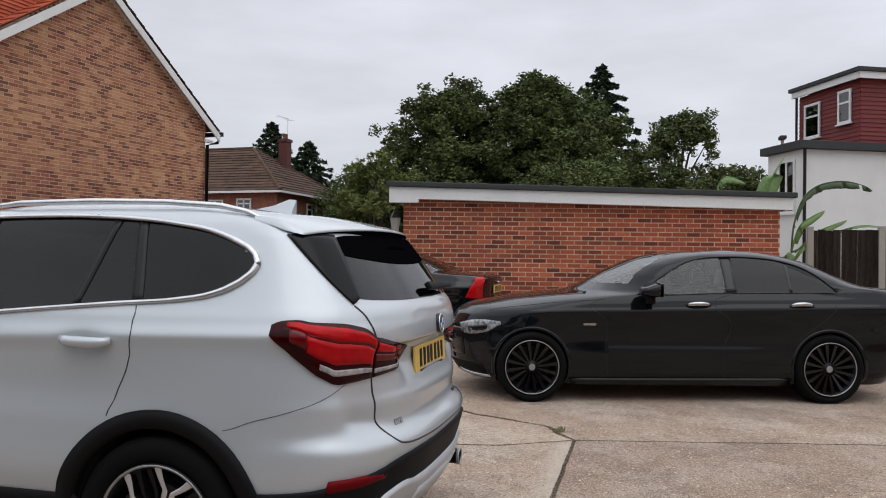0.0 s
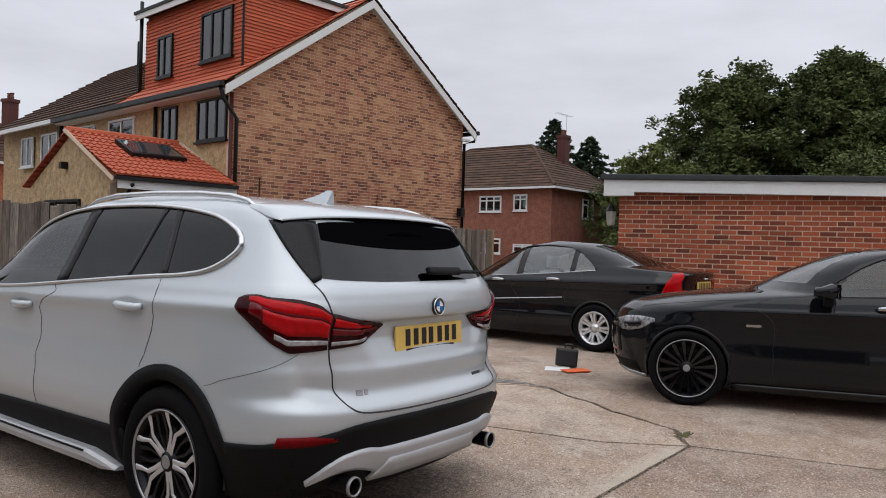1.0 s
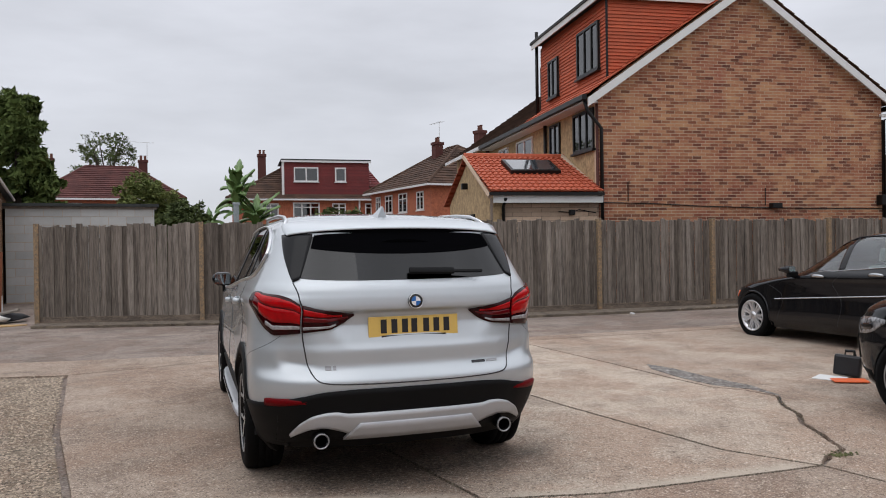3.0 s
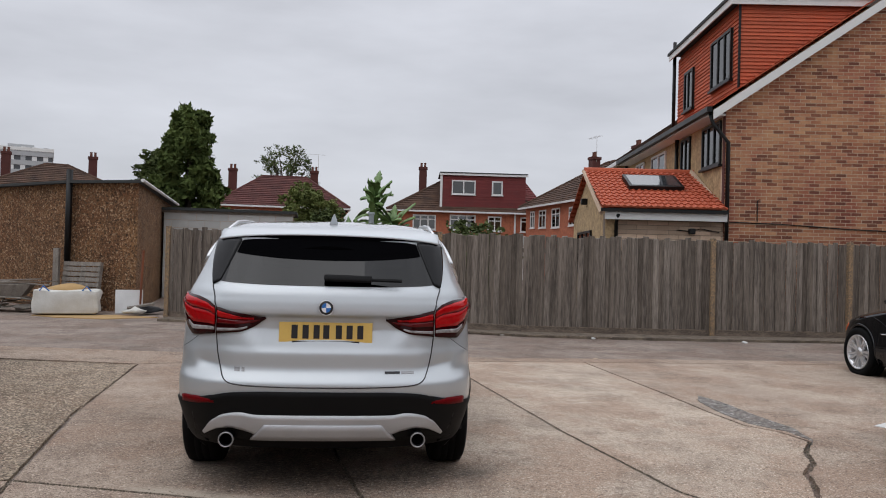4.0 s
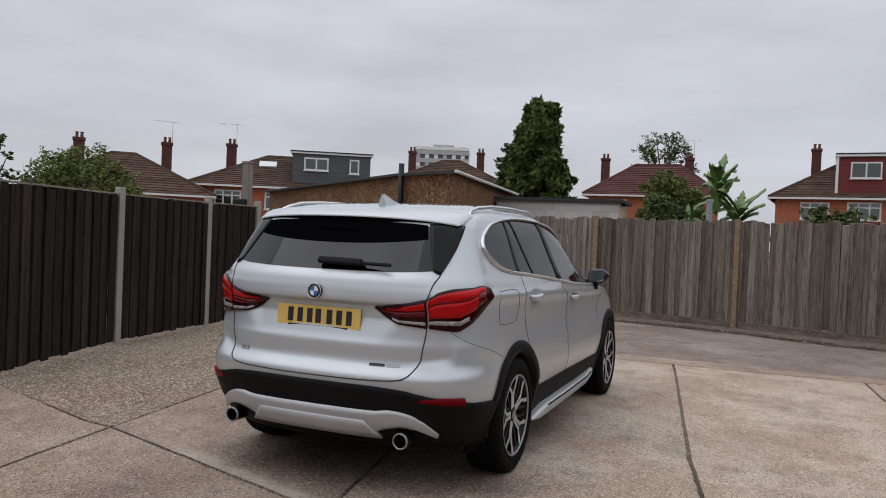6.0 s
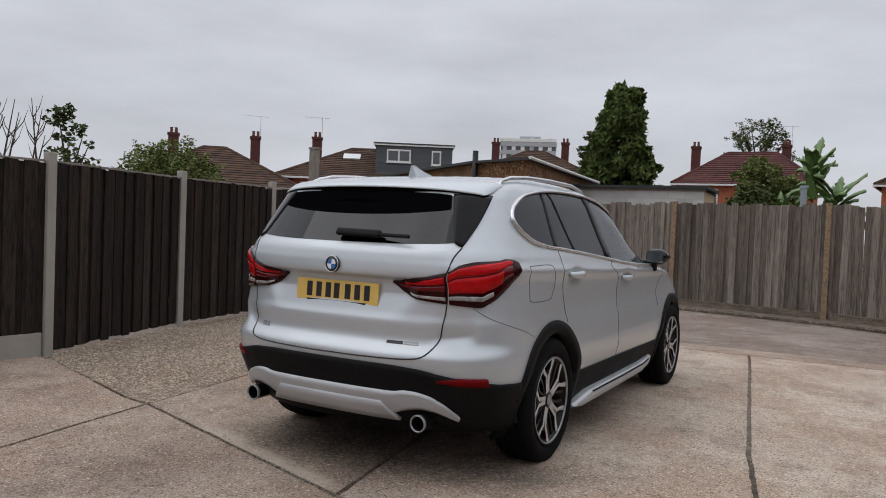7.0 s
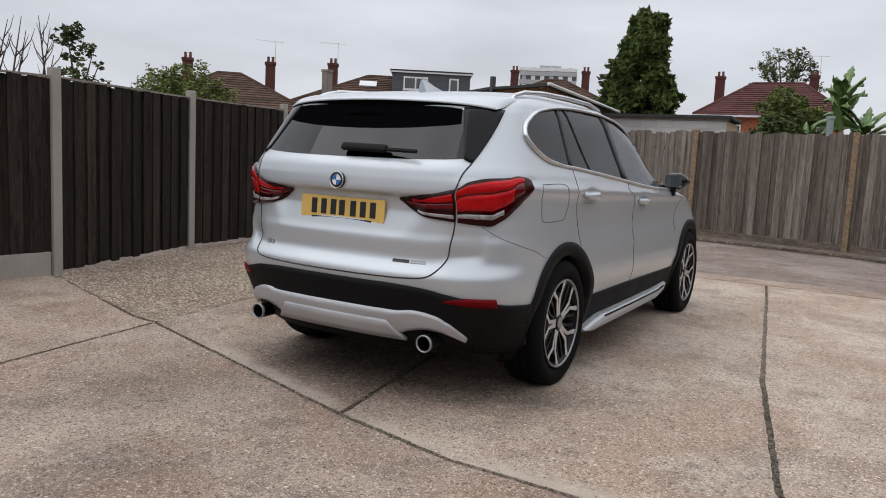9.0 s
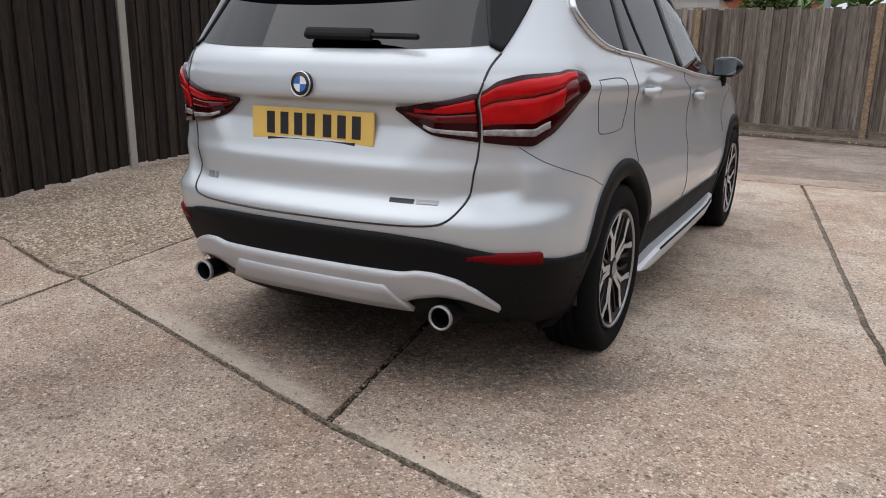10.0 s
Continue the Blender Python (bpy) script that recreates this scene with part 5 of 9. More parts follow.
def wheel(parent, x, y, r, w, rim, style, spin=0.0):
    """A wheel whose face looks to +x, or to -x where x is negative."""
    h = w / 2
    ty = part("wheel", tyre_mesh(r, w, rim), "rubber", parent, "black road tyre", True)
    ty.matrix_world = parent.matrix_world @ pose(x - (h if x > 0 else -h), y, r - 0.008, 0, 0, 0 if x > 0 else 180) @ pose(0, 0, 0, spin, 0, 0)
    inv = ty.matrix_world

    def sub(name, bm, material, label="", smooth=False):
        ob = part(name, bm, material, ty, label, smooth)
        ob.matrix_world = inv
        return ob

    dark = style in ("star", "black")
    sub("rim", lathe([(-h * 0.8, rim), (-h * 0.8, rim - 0.01), (-h * 0.2, rim - 0.04), (h * 0.5, rim - 0.035), (h * 0.86, rim - 0.016), (h * 0.95, rim - 0.004), (h * 0.98, rim + 0.006), (h * 0.8, rim + 0.004)], 56, "x"),
        "alloy_dark" if dark else "alloy", "", True)
    sub("brake_disc", lathe([(-0.02, 0.06), (-0.02, rim * 0.72), (0.0, rim * 0.72), (0.0, 0.06)], 40, "x"), "brake")
    sub("barrel", lathe([(-0.06, 0.02), (-0.06, rim - 0.03), (-0.055, rim - 0.03), (-0.055, 0.02)], 40, "x"), "alloy_dark")
    if style == "star":
        face, edge = [], []
        for k in range(5):
            b = 2 * math.pi * k / 5 + math.pi / 2
            for sg in (1, -1):
                face.append((b, [(0.045, sg * 0.20, 0.008, h * 0.80), (0.10, sg * 0.13, 0.005, h * 0.82), (rim * 0.62, sg * 0.12, 0.0052, h * 0.86), (rim * 0.80, sg * 0.27, 0.006, h * 0.885), (rim - 0.006, sg * 0.33, 0.010, h * 0.915)]))
                edge.append((b, [(0.055, sg * 0.50, 0.007, h * 0.72), (rim * 0.55, sg * 0.42, 0.006, h * 0.75), (rim - 0.012, sg * 0.52, 0.012, h * 0.82)]))
        sub("spokes", spoke_mesh(face, 0.003), "alloy", "diamond-cut silver Y-spokes")
        sub("spoke_body", spoke_mesh([(b_, [(r_, a_, w_ + 0.003, x_ - 0.004) for r_, a_, w_, x_ in p_]) for b_, p_ in face], 0.03), "alloy_dark")
        sub("back_spokes", spoke_mesh(edge, 0.03), "alloy_dark")
        sub("spoke_well", spoke_mesh([(bb_, [(0.05, 0.0, 0.014, h * 0.74), (rim * 0.62, 0.0, 0.026, h * 0.80), (rim * 0.72, 0.0, 0.03, h * 0.8)]) for bb_ in [2 * math.pi * k / 5 + math.pi / 2 for k in range(5)]], 0.03), "brake")
        sub("rim_edge", lathe([(h * 0.93, rim - 0.008), (h * 0.975, rim - 0.006), (h * 0.99, rim + 0.001), (h * 0.95, rim + 0.003)], 56, "x"), "brake_edge", "bright machined rim edge", True)
    elif style == "black":
        sp = []
        for k in range(16):
            b = 2 * math.pi * k / 16
            sp.append((b, [(0.05, 0.0, 0.008, h * 0.72), (rim * 0.5, 0.0, 0.011, h * 0.80), (rim - 0.015, 0.0, 0.017, h * 0.90)]))
        sub("spokes", spoke_mesh(sp, 0.035), "gloss_black", "gloss black multi-spoke face")
        sub("rim_edge", lathe([(h * 0.95, rim - 0.006), (h * 0.985, rim - 0.004), (h * 0.99, rim + 0.003), (h * 0.95, rim + 0.003)], 64, "x"), "brake_edge", "bright machined rim edge", True)
    else:
        sp = []
        for k in range(7):
            b = 2 * math.pi * k / 7 + math.pi / 2
            for sg in (1, -1):
                sp.append((b, [(0.05, sg * 0.30, 0.016, h * 0.70), (rim * 0.6, sg * 0.14, 0.014, h * 0.80), (rim - 0.012, sg * 0.16, 0.018, h * 0.88)]))
        sub("spokes", spoke_mesh(sp, 0.03), "alloy", "silver alloy twin spokes")
    hub = sub("hub", lathe([(0, 0.065), (h * 0.74, 0.062), (h * 0.80, 0.034), (h * 0.83, 0.032), (h * 0.84, 0.0005)], 32, "x"), "alloy_dark" if dark else "alloy", "", True)
    sub("hub_cap", lathe([(h * 0.84, 0.031), (h * 0.852, 0.029), (h * 0.853, 0.0005)], 24, "x"), "brake_edge" if dark else "satin_chrome")
    return ty


def seat(parent, x, y, z, material, back=0.62, tilt=12):
    """Car seat: cushion, back and headrest in one mesh."""
    bm = bmesh.new()
    box(bm, x - 0.24, x + 0.24, y, y + 0.5, z - 0.12, z + 0.04, None, 0.03)
    m = pose(x, y + 0.02, z, tilt, 0, 0)
    box(bm, -0.23, 0.23, -0.12, 0.02, 0.0, back, m, 0.04)
    box(bm, -0.12, 0.12, -0.09, 0.0, back + 0.05, back + 0.22, m, 0.04)
    ob = part("seat", bm, material, parent, "", True)
    ob.matrix_world = parent.matrix_world
    return ob


def wing_mirror(parent, x, y, z, paint, sc=1.0):
    """Mirror head on a short foot; points outwards from the door."""
    s = 1 if x > 0 else -1
    bm = bmesh.new()
    box(bm, x + s * 0.06 if s > 0 else x + s * 0.06 - 0.19 * sc, x + s * 0.06 + 0.19 * sc if s > 0 else x + s * 0.06, y - 0.05, y + 0.13, z, z + 0.14 * sc, None, 0.05)
    for v in bm.verts:
        if v.co.y > y + 0.05:
            v.co.z = z + 0.06 + (v.co.z - z - 0.06) * 0.6
        if abs(v.co.x) > abs(x) + 0.2:
            v.co.z = z + 0.07 + (v.co.z - z - 0.07) * 0.75
            v.co.y += 0.01
    hd = part("wing_mirror", bm, paint, parent, "", True)
    hd.matrix_world = parent.matrix_world
    bm = boxm(min(x, x + s * 0.14), max(x, x + s * 0.14), y - 0.02, y + 0.05, z - 0.05, z + 0.03, None, 0.015)
    part("mirror_foot", bm, "cladding", hd).matrix_world = parent.matrix_world
    a, b = sorted((x + s * 0.08, x + s * 0.23 * sc))
    part("mirror_glass", boxm(a, b, y - 0.056, y - 0.051, z + 0.02, z + 0.12 * sc), "mirror_glass", hd).matrix_world = parent.matrix_world
    return hd


def handle(parent, sh, y, z, side, material, length=0.22):
    """Door handle on the skin."""
    bm = bmesh.new()
    pts = []
    for i in range(9):
        t = i / 8
        off = 0.004 + 0.034 * math.sin(math.pi * min(max(t, 0.0), 1.0)) ** 0.5
        yy = y + (t - 0.5) * length
        pts.append(sh.at(sh.uy(yy, z), z, off, side))
    tube(pts, [0.012, 0.015, 0.017, 0.018, 0.018, 0.018, 0.017, 0.015, 0.012], 8, bm)
    mid = sum(p.z for p in pts) / len(pts)
    for v in bm.verts:
        v.co.z = mid + (v.co.z - mid) * 1.25
    h = part("door_handle", bm, material, parent, "", True)
    h.matrix_world = parent.matrix_world
    return h


def seam(parent, sh, pts, side, r=0.0023):
    """Dark shut line on the skin through ('x'|'y', value, z) points."""
    uz = curve_u(sh, pts)
    line = []
    ext = [uz[0]] + uz + [uz[-1]]
    for k in range(1, len(ext) - 2):
        p0, p1, p2, p3 = ext[k - 1:k + 3]
        for i in range(8):
            t = i / 8
            v = [0.5 * (2 * p1[j] + (p2[j] - p0[j]) * t + (2 * p0[j] - 5 * p1[j] + 4 * p2[j] - p3[j]) * t * t + (3 * p1[j] - p0[j] - 3 * p2[j] + p3[j]) * t ** 3) for j in (0, 1)]
            line.append(sh.at(max(v[0], 0.0), v[1], 0.0, side))
    line.append(sh.at(uz[-1][0], uz[-1][1], 0.0, side))
    ob = part("shut_line", tube(line, r, 5), "ink", parent)
    ob.matrix_world = parent.matrix_world
    return ob

# ---- silver compact SUV ----
def suv_dent(x, y, z):
    """Plate recess under the upper crease, and the hollow over the bumper's shelf at the corners."""
    if y > -0.30:
        return 0.0
    d = 0.0
    fade = min((-0.30 - y) / 0.22, 1.0)
    fade = fade * fade * (3 - 2 * fade)
    if 0.80 < z < 1.012:
        t = min(max((0.47 - abs(x) + (z - 0.9) * 0.5) / 0.09, 0), 1)
        v = min((z - 0.80) / 0.13, 1) * min(max((1.012 - z) / 0.014, 0), 1)
        d += 0.030 * t * t * (3 - 2 * t) * v
    shelf = 0.655 + 0.03 * min(max((abs(x) - 0.52) / 0.30, 0), 1) + 0.05 * min(max((y + 0.74) / 0.30, 0), 1)
    if abs(x) > 0.50 and shelf < z < 0.95:
        t = min((abs(x) - 0.50) / 0.16, 1) * min(max((-0.66 - y) / 0.07, 0), 1)
        v = (z - shelf) / (0.95 - shelf)
        k = min(v / 0.24, 1)
        d += 0.032 * t * t * (3 - 2 * t) * k * k * (3 - 2 * k) * (1 - max(v - 0.24, 0) / 0.76) ** 1.2
    return d * fade


def suv_bulge(x, y, z):
    """Shoulder line and flank hollow of the doors."""
    b = 0.0
    if x > 0.6:
        zc = 1.045 - 0.03 * y
        b += 0.012 * math.exp(-((z - zc) / 0.035) ** 2)
        b -= 0.016 * math.exp(-((z - 0.84) / 0.13) ** 2) * min(max((y + 0.3) / 0.5, 0), 1)
        b += 0.012 * math.exp(-((z - 0.52) / 0.09) ** 2)
        for hy, hz in ((0.33, 1.022), (1.36, 0.965)):
            b -= 0.014 * math.exp(-(((y - hy) / 0.085) ** 2 + ((z - hz) / 0.035) ** 2))
    return b


SUV = Shell(
    smooth_tab([(0.18, -0.64), (0.30, -0.775), (0.40, -0.835), (0.50, -0.868), (0.58, -0.889), (0.630, -0.897), (0.650, -0.888), (0.675, -0.862), (0.695, -0.846), (0.72, -0.841), (0.785, -0.849), (0.80, -0.848), (0.83, -0.839), (0.92, -0.831), (0.98, -0.833), (1.018, -0.848), (1.03, -0.850), (1.08, -0.846), (1.125, -0.834), (1.15, -0.820), (1.17, -0.802),
                (1.25, -0.742), (1.35, -0.668), (1.43, -0.605), (1.47, -0.555), (1.50, -0.47), (1.53, -0.32), (1.56, -0.05), (1.58, 0.25), (1.592, 0.45)]),
    smooth_tab([(0.18, 3.36), (0.30, 3.46), (0.50, 3.52), (0.70, 3.50), (0.85, 3.40), (0.95, 3.15), (1.00, 2.85), (1.05, 2.42), (1.10, 2.27), (1.20, 2.10), (1.30, 1.90), (1.40, 1.67), (1.47, 1.47), (1.52, 1.28), (1.56, 1.05), (1.592, 0.62)]),
    smooth_tab([(0.18, 0.78), (0.28, 0.838), (0.40, 0.864), (0.50, 0.878), (0.60, 0.887), (0.72, 0.888), (0.86, 0.882), (1.0, 0.873), (1.06, 0.866), (1.12, 0.848), (1.17, 0.822), (1.25, 0.785), (1.35, 0.742), (1.43, 0.708), (1.48, 0.682), (1.52, 0.648), (1.55, 0.595), (1.575, 0.49), (1.588, 0.36), (1.592, 0.25)]),
    br=0.56, bf=0.8, n=2.9, nf=2.5, taper=0.035, dent=suv_dent, bulge=suv_bulge, taper_f=0.008, square=0.38)
def bowed(tab, n=90):
    """The table drawn through its points as one smooth curve, closer where it begins."""
    xs, ys = [p[0] for p in tab], [p[1] for p in tab]
    sl = [(ys[1] - ys[0]) / (xs[1] - xs[0])] + [((ys[i + 1] - ys[i]) / (xs[i + 1] - xs[i]) * (xs[i] - xs[i - 1]) + (ys[i] - ys[i - 1]) / (xs[i] - xs[i - 1]) * (xs[i + 1] - xs[i])) / (xs[i + 1] - xs[i - 1]) for i in range(1, len(xs) - 1)] + [(ys[-1] - ys[-2]) / (xs[-1] - xs[-2])]
    res = []
    for k in range(n + 1):
        x = xs[0] + (xs[-1] - xs[0]) * (k / n) ** 1.7
        i = max(j for j in range(len(xs) - 1) if xs[j] <= x + 1e-9)
        h = xs[i + 1] - xs[i]
        t = (x - xs[i]) / h
        res.append((x, (1 + 2 * t) * (1 - t) ** 2 * ys[i] + t * (1 - t) ** 2 * h * sl[i] + t * t * (3 - 2 * t) * ys[i + 1] + t * t * (t - 1) * h * sl[i + 1]))
    return res


SUV_TOP = bowed([(-0.335, 1.318), (-0.325, 1.340), (-0.30, 1.366), (-0.24, 1.398), (-0.13, 1.438), (0.05, 1.470), (0.33, 1.494), (0.7, 1.500), (1.0, 1.488), (1.25, 1.452), (1.5, 1.382), (1.9, 1.19), (2.14, 1.045)])
SUV_LOW = bowed([(-0.335, 1.314), (-0.325, 1.292), (-0.30, 1.265), (-0.24, 1.226), (-0.17, 1.200), (-0.05, 1.180), (0.2, 1.160), (0.8, 1.108), (1.36, 1.058), (2.14, 1.02)])


def side_lines(sh, top, low, y0, y1, n=14, gap=0.0):
    """The lower and upper edge of a side window between two lengths."""
    lo, hi = [], []
    for i in range(n + 1):
        y = y0 + (y1 - y0) * i / n
        a, b = lerp_tab(low, y) + gap, lerp_tab(top, y) - gap
        if b < a:
            a = b = (a + b) / 2
        lo.append((sh.uy(y, a), a))
        hi.append((sh.uy(y, b), b))
    return lo, hi


suv = thing("silver_suv", "silver compact SUV with black cladding and yellow rear plate", "car")
suv_side_hole = None
lo, hi = side_lines(SUV, SUV_TOP, SUV_LOW, -0.330, 2.12, 60, 0.001)
hole_side = lo + hi[::-1]
rear_lo = curve_u(SUV, [("x", 0.0, 1.172), ("x", 0.35, 1.174), ("x", 0.55, 1.182), ("x", 0.62, 1.19)])
rear_hi = curve_u(SUV, [("x", 0.0, 1.44), ("x", 0.30, 1.438), ("x", 0.46, 1.432), ("x", 0.52, 1.42)])
hole_rear = [(u, z + 0.012) for u, z in rear_lo] + [(u, z - 0.012) for u, z in rear_hi[::-1]]
hole_front = [(2.42, 1.14), (3.1, 1.14), (3.1, 1.50), (2.45, 1.50)]
SUV_ARCH = [(0.0, 0.335, 0.372), (2.67, 0.335, 0.372)]
suv_body = part("body", shell_mesh(SUV, 0.24, 1.592, 190, [hole_side, hole_rear, hole_front], SUV_ARCH), ("silver_paint", "cladding"), suv, "metallic silver bodywork", True)
for f in suv_body.data.polygons:
    if f.center.z < 0.33:
        f.material_index = 1
part("cabin_lining", shell_mesh(SUV, 0.26, 1.56, 40, [hole_side, hole_rear, hole_front], [(a, b, c + 0.03) for a, b, c in SUV_ARCH], -0.035, 0.5), "cabin", suv, "", True)
for s in (1, -1):
    for y0, y1, g in ((-0.333, 0.15, "tint_glass"), (0.15, 0.96, "tint_glass"), (0.96, 2.13, "door_glass")):
        lo, hi = side_lines(SUV, SUV_TOP, SUV_LOW, y0, y1, 24, -0.004)
        part("side_window", strip(SUV, lo, hi, s, -0.002, 24, 6, 0.0, straight=True), g, suv, "dark privacy glass" if g == "tint_glass" else "clear glass", True)
    for name_, (l0, l1), (h0, h1) in (("pillar_trim", (0.105, 0.150), (0.180, 0.225)), ("pillar_trim", (0.93, 1.02), (0.90, 0.985)), ("window_bar", (0.385, 0.415), (0.30, 0.33))):
        lo = [(SUV.uy(y, lerp_tab(SUV_LOW, y)), lerp_tab(SUV_LOW, y)) for y in (l0, l1)]
        hi = [(SUV.uy(y, lerp_tab(SUV_TOP, y)), lerp_tab(SUV_TOP, y)) for y in (h0, h1)]
        part(name_, strip(SUV, lo, hi, s, 0.002, 2, 10, 0.008, straight=True), "black_plastic", suv, "", True)
    fine_y = [-0.335 + 2.475 * (i / 70) ** 2.0 for i in range(71)]
    tl = [SUV.at(SUV.uy(y, lerp_tab(SUV_TOP, y)), lerp_tab(SUV_TOP, y), 0.006, s) for y in fine_y]
    ll = [SUV.at(SUV.uy(y, lerp_tab(SUV_LOW, y)), lerp_tab(SUV_LOW, y), 0.006, s) for y in fine_y]
    wide_r = [0.009 + 0.004 * min(max(-y / 0.25, 0), 1) for y in fine_y]
    part("window_trim", tube(ll[::-1] + tl[1:], wide_r[::-1] + wide_r[1:], 8), "satin_chrome", suv, "satin aluminium window surround", True)
    # rear lamp: the inner part on the tailgate, the outer on the flank
    def lamp_piece(lo, hi, off, m, label="", nu=18, nv=5, name="rear_lamp", parent=None, side=s):
        return part(name, strip(SUV, level(curve_u(SUV, lo), 40), level(curve_u(SUV, hi), 40), side, off, nu, nv, 0.02), m, parent or suv, label, True)
    inn = lamp_piece([("x", 0.335, 0.985), ("x", 0.40, 0.935), ("x", 0.47, 0.908), ("x", 0.612, 0.893)],
                     [("x", 0.335, 0.992), ("x", 0.42, 1.005), ("x", 0.52, 1.022), ("x", 0.612, 1.045)], 0.010, "dark_lens", "red tail lamp on the tailgate")
    in_lo = [("x", 0.335, 0.985), ("x", 0.40, 0.935), ("x", 0.47, 0.908), ("x", 0.612, 0.893)]
    in_hi = [("x", 0.335, 0.992), ("x", 0.42, 1.005), ("x", 0.52, 1.022), ("x", 0.612, 1.045)]

    def lamp_band(lo, hi, f0, f1, a0, a1, off, m, name, parent, side=s, n=40):
        """A band inside a lamp: f across its height, a along its length."""
        a_, b_ = level(curve_u(SUV, lo), n), level(curve_u(SUV, hi), n)
        i0, i1 = int(a0 * n), int(a1 * n)
        mixed = [[tuple(p + (q - p) * f for p, q in zip(a_[i], b_[i])) for i in range(i0, i1 + 1)] for f in (f0, f1)]
        return part(name, strip(SUV, mixed[0], mixed[1], side, off, max(i1 - i0, 4), 3, 0.006, soft=False), m, parent, "", True)

    lamp_band(in_lo, in_hi, 0.66, 0.88, 0.22, 0.985, 0.0125, "red_lens", "red_bar", inn)
    lamp_band(in_lo, in_hi, 0.40, 0.60, 0.12, 0.985, 0.0125, "mid_lens", "red_bar", inn)
    lamp_band(in_lo, in_hi, 0.10, 0.22, 0.34, 0.985, 0.0125, "clear_lens", "reversing_lamp", inn)
    outl = [("x", 0.622, 0.893), ("x", 0.69, 0.885), ("x", 0.76, 0.878), ("y", -0.66, 0.880), ("y", -0.60, 0.912), ("y", -0.53, 0.978), ("y", -0.46, 1.042), ("y", -0.442, 1.062)]
    outh = [("x", 0.622, 1.049), ("x", 0.655, 1.078), ("x", 0.72, 1.098), ("x", 0.80, 1.108), ("y", -0.62, 1.114), ("y", -0.54, 1.116), ("y", -0.46, 1.112), ("y", -0.442, 1.095)]
    outr = lamp_piece(outl, outh, 0.012, "deep_lens", "red tail lamp wrapping round the rear corner", 40, 6)
    lamp_band(outl, outh, 0.74, 0.93, 0.02, 0.88, 0.0145, "red_lens", "red_bar", outr)
    lamp_band(outl, outh, 0.33, 0.70, 0.02, 0.70, 0.0145, "red_lens", "red_bar", outr)
    lamp_band(outl, outh, 0.36, 0.74, 0.70, 0.86, 0.0138, "mid_lens", "red_field", outr)
    lamp_band(outl, outh, 0.70, 0.74, 0.02, 0.70, 0.0135, "mid_lens", "red_field", outr)
    lamp_band(outl, outh, 0.14, 0.25, 0.02, 0.56, 0.0145, "clear_lens", "reversing_lamp", outr)
    # lower bumper, reflector, skid trim
    blo = [("x", 0.0, 0.30), ("x", 0.5, 0.30), ("x", 0.75, 0.28), ("y", -0.60, 0.26), ("y", -0.44, 0.25), ("y", -0.33, 0.25)]
    bhi = [("x", 0.0, 0.592), ("x", 0.35, 0.592), ("x", 0.52, 0.580), ("x", 0.66, 0.548), ("x", 0.76, 0.530), ("y", -0.60, 0.51), ("y", -0.405, 0.497)]
    if s == 1:
        bb = strip(SUV, curve_u(SUV, blo), curve_u(SUV, bhi), 1, 0.012, 40, 10, 0.02)
        strip(SUV, curve_u(SUV, blo), curve_u(SUV, bhi), -1, 0.012, 40, 10, 0.02, bb)
        bumper = part("lower_bumper", bb, "cladding", suv, "unpainted black lower bumper", True)
        slo = [("x", 0.0, 0.322), ("x", 0.28, 0.322), ("x", 0.35, 0.345), ("x", 0.42, 0.378), ("x", 0.50, 0.395), ("x", 0.58, 0.385), ("x", 0.66, 0.335)]
        shi = [("x", 0.0, 0.462), ("x", 0.40, 0.462), ("x", 0.43, 0.474), ("x", 0.50, 0.470), ("x", 0.57, 0.450), ("x", 0.635, 0.400), ("x", 0.67, 0.350)]
        bb = strip(SUV, curve_u(SUV, slo), curve_u(SUV, shi), 1, 0.030, 40, 6, 0.03)
        strip(SUV, curve_u(SUV, slo), curve_u(SUV, shi), -1, 0.030, 40, 6, 0.03, bb)
        skid = part("skid_trim", bb, "satin_silver", bumper, "matt silver skid plate trim", True)
        for (za, zb, xa, xb) in ((0.326, 0.414, 0.32, 0.40),):
            bb = strip(SUV, curve_u(SUV, [("x", 0.0, za), ("x", xb, za)]), curve_u(SUV, [("x", 0.0, zb), ("x", xa, zb)]), 1, 0.037, 12, 3, 0.02)
            strip(SUV, curve_u(SUV, [("x", 0.0, za), ("x", xb, za)]), curve_u(SUV, [("x", 0.0, zb), ("x", xa, zb)]), -1, 0.037, 12, 3, 0.02, bb)
            part("skid_panel", bb, "satin_silver", bumper, "", True)
        gl_ = strip(SUV, rear_lo, rear_hi, 1, 0.002, 24, 10, 0.0)
        strip(SUV, rear_lo, rear_hi, -1, 0.002, 24, 10, 0.0, gl_)
        # Black band paints the spoiler's dark reflection over the upper screen.
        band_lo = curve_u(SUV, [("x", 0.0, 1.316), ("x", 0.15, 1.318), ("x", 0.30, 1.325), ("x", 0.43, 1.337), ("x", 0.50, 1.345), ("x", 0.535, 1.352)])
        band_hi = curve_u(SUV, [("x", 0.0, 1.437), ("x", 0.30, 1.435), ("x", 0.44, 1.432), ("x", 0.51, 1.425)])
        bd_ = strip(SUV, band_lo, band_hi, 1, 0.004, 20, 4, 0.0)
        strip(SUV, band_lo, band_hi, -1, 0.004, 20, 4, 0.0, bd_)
        part("screen_band", bd_, "matt_black", suv, "black band painted as the spoiler's dark reflection on the rear screen", True)
        part("rear_window", gl_, "screen_glass", suv, "dark tinted rear screen", True)
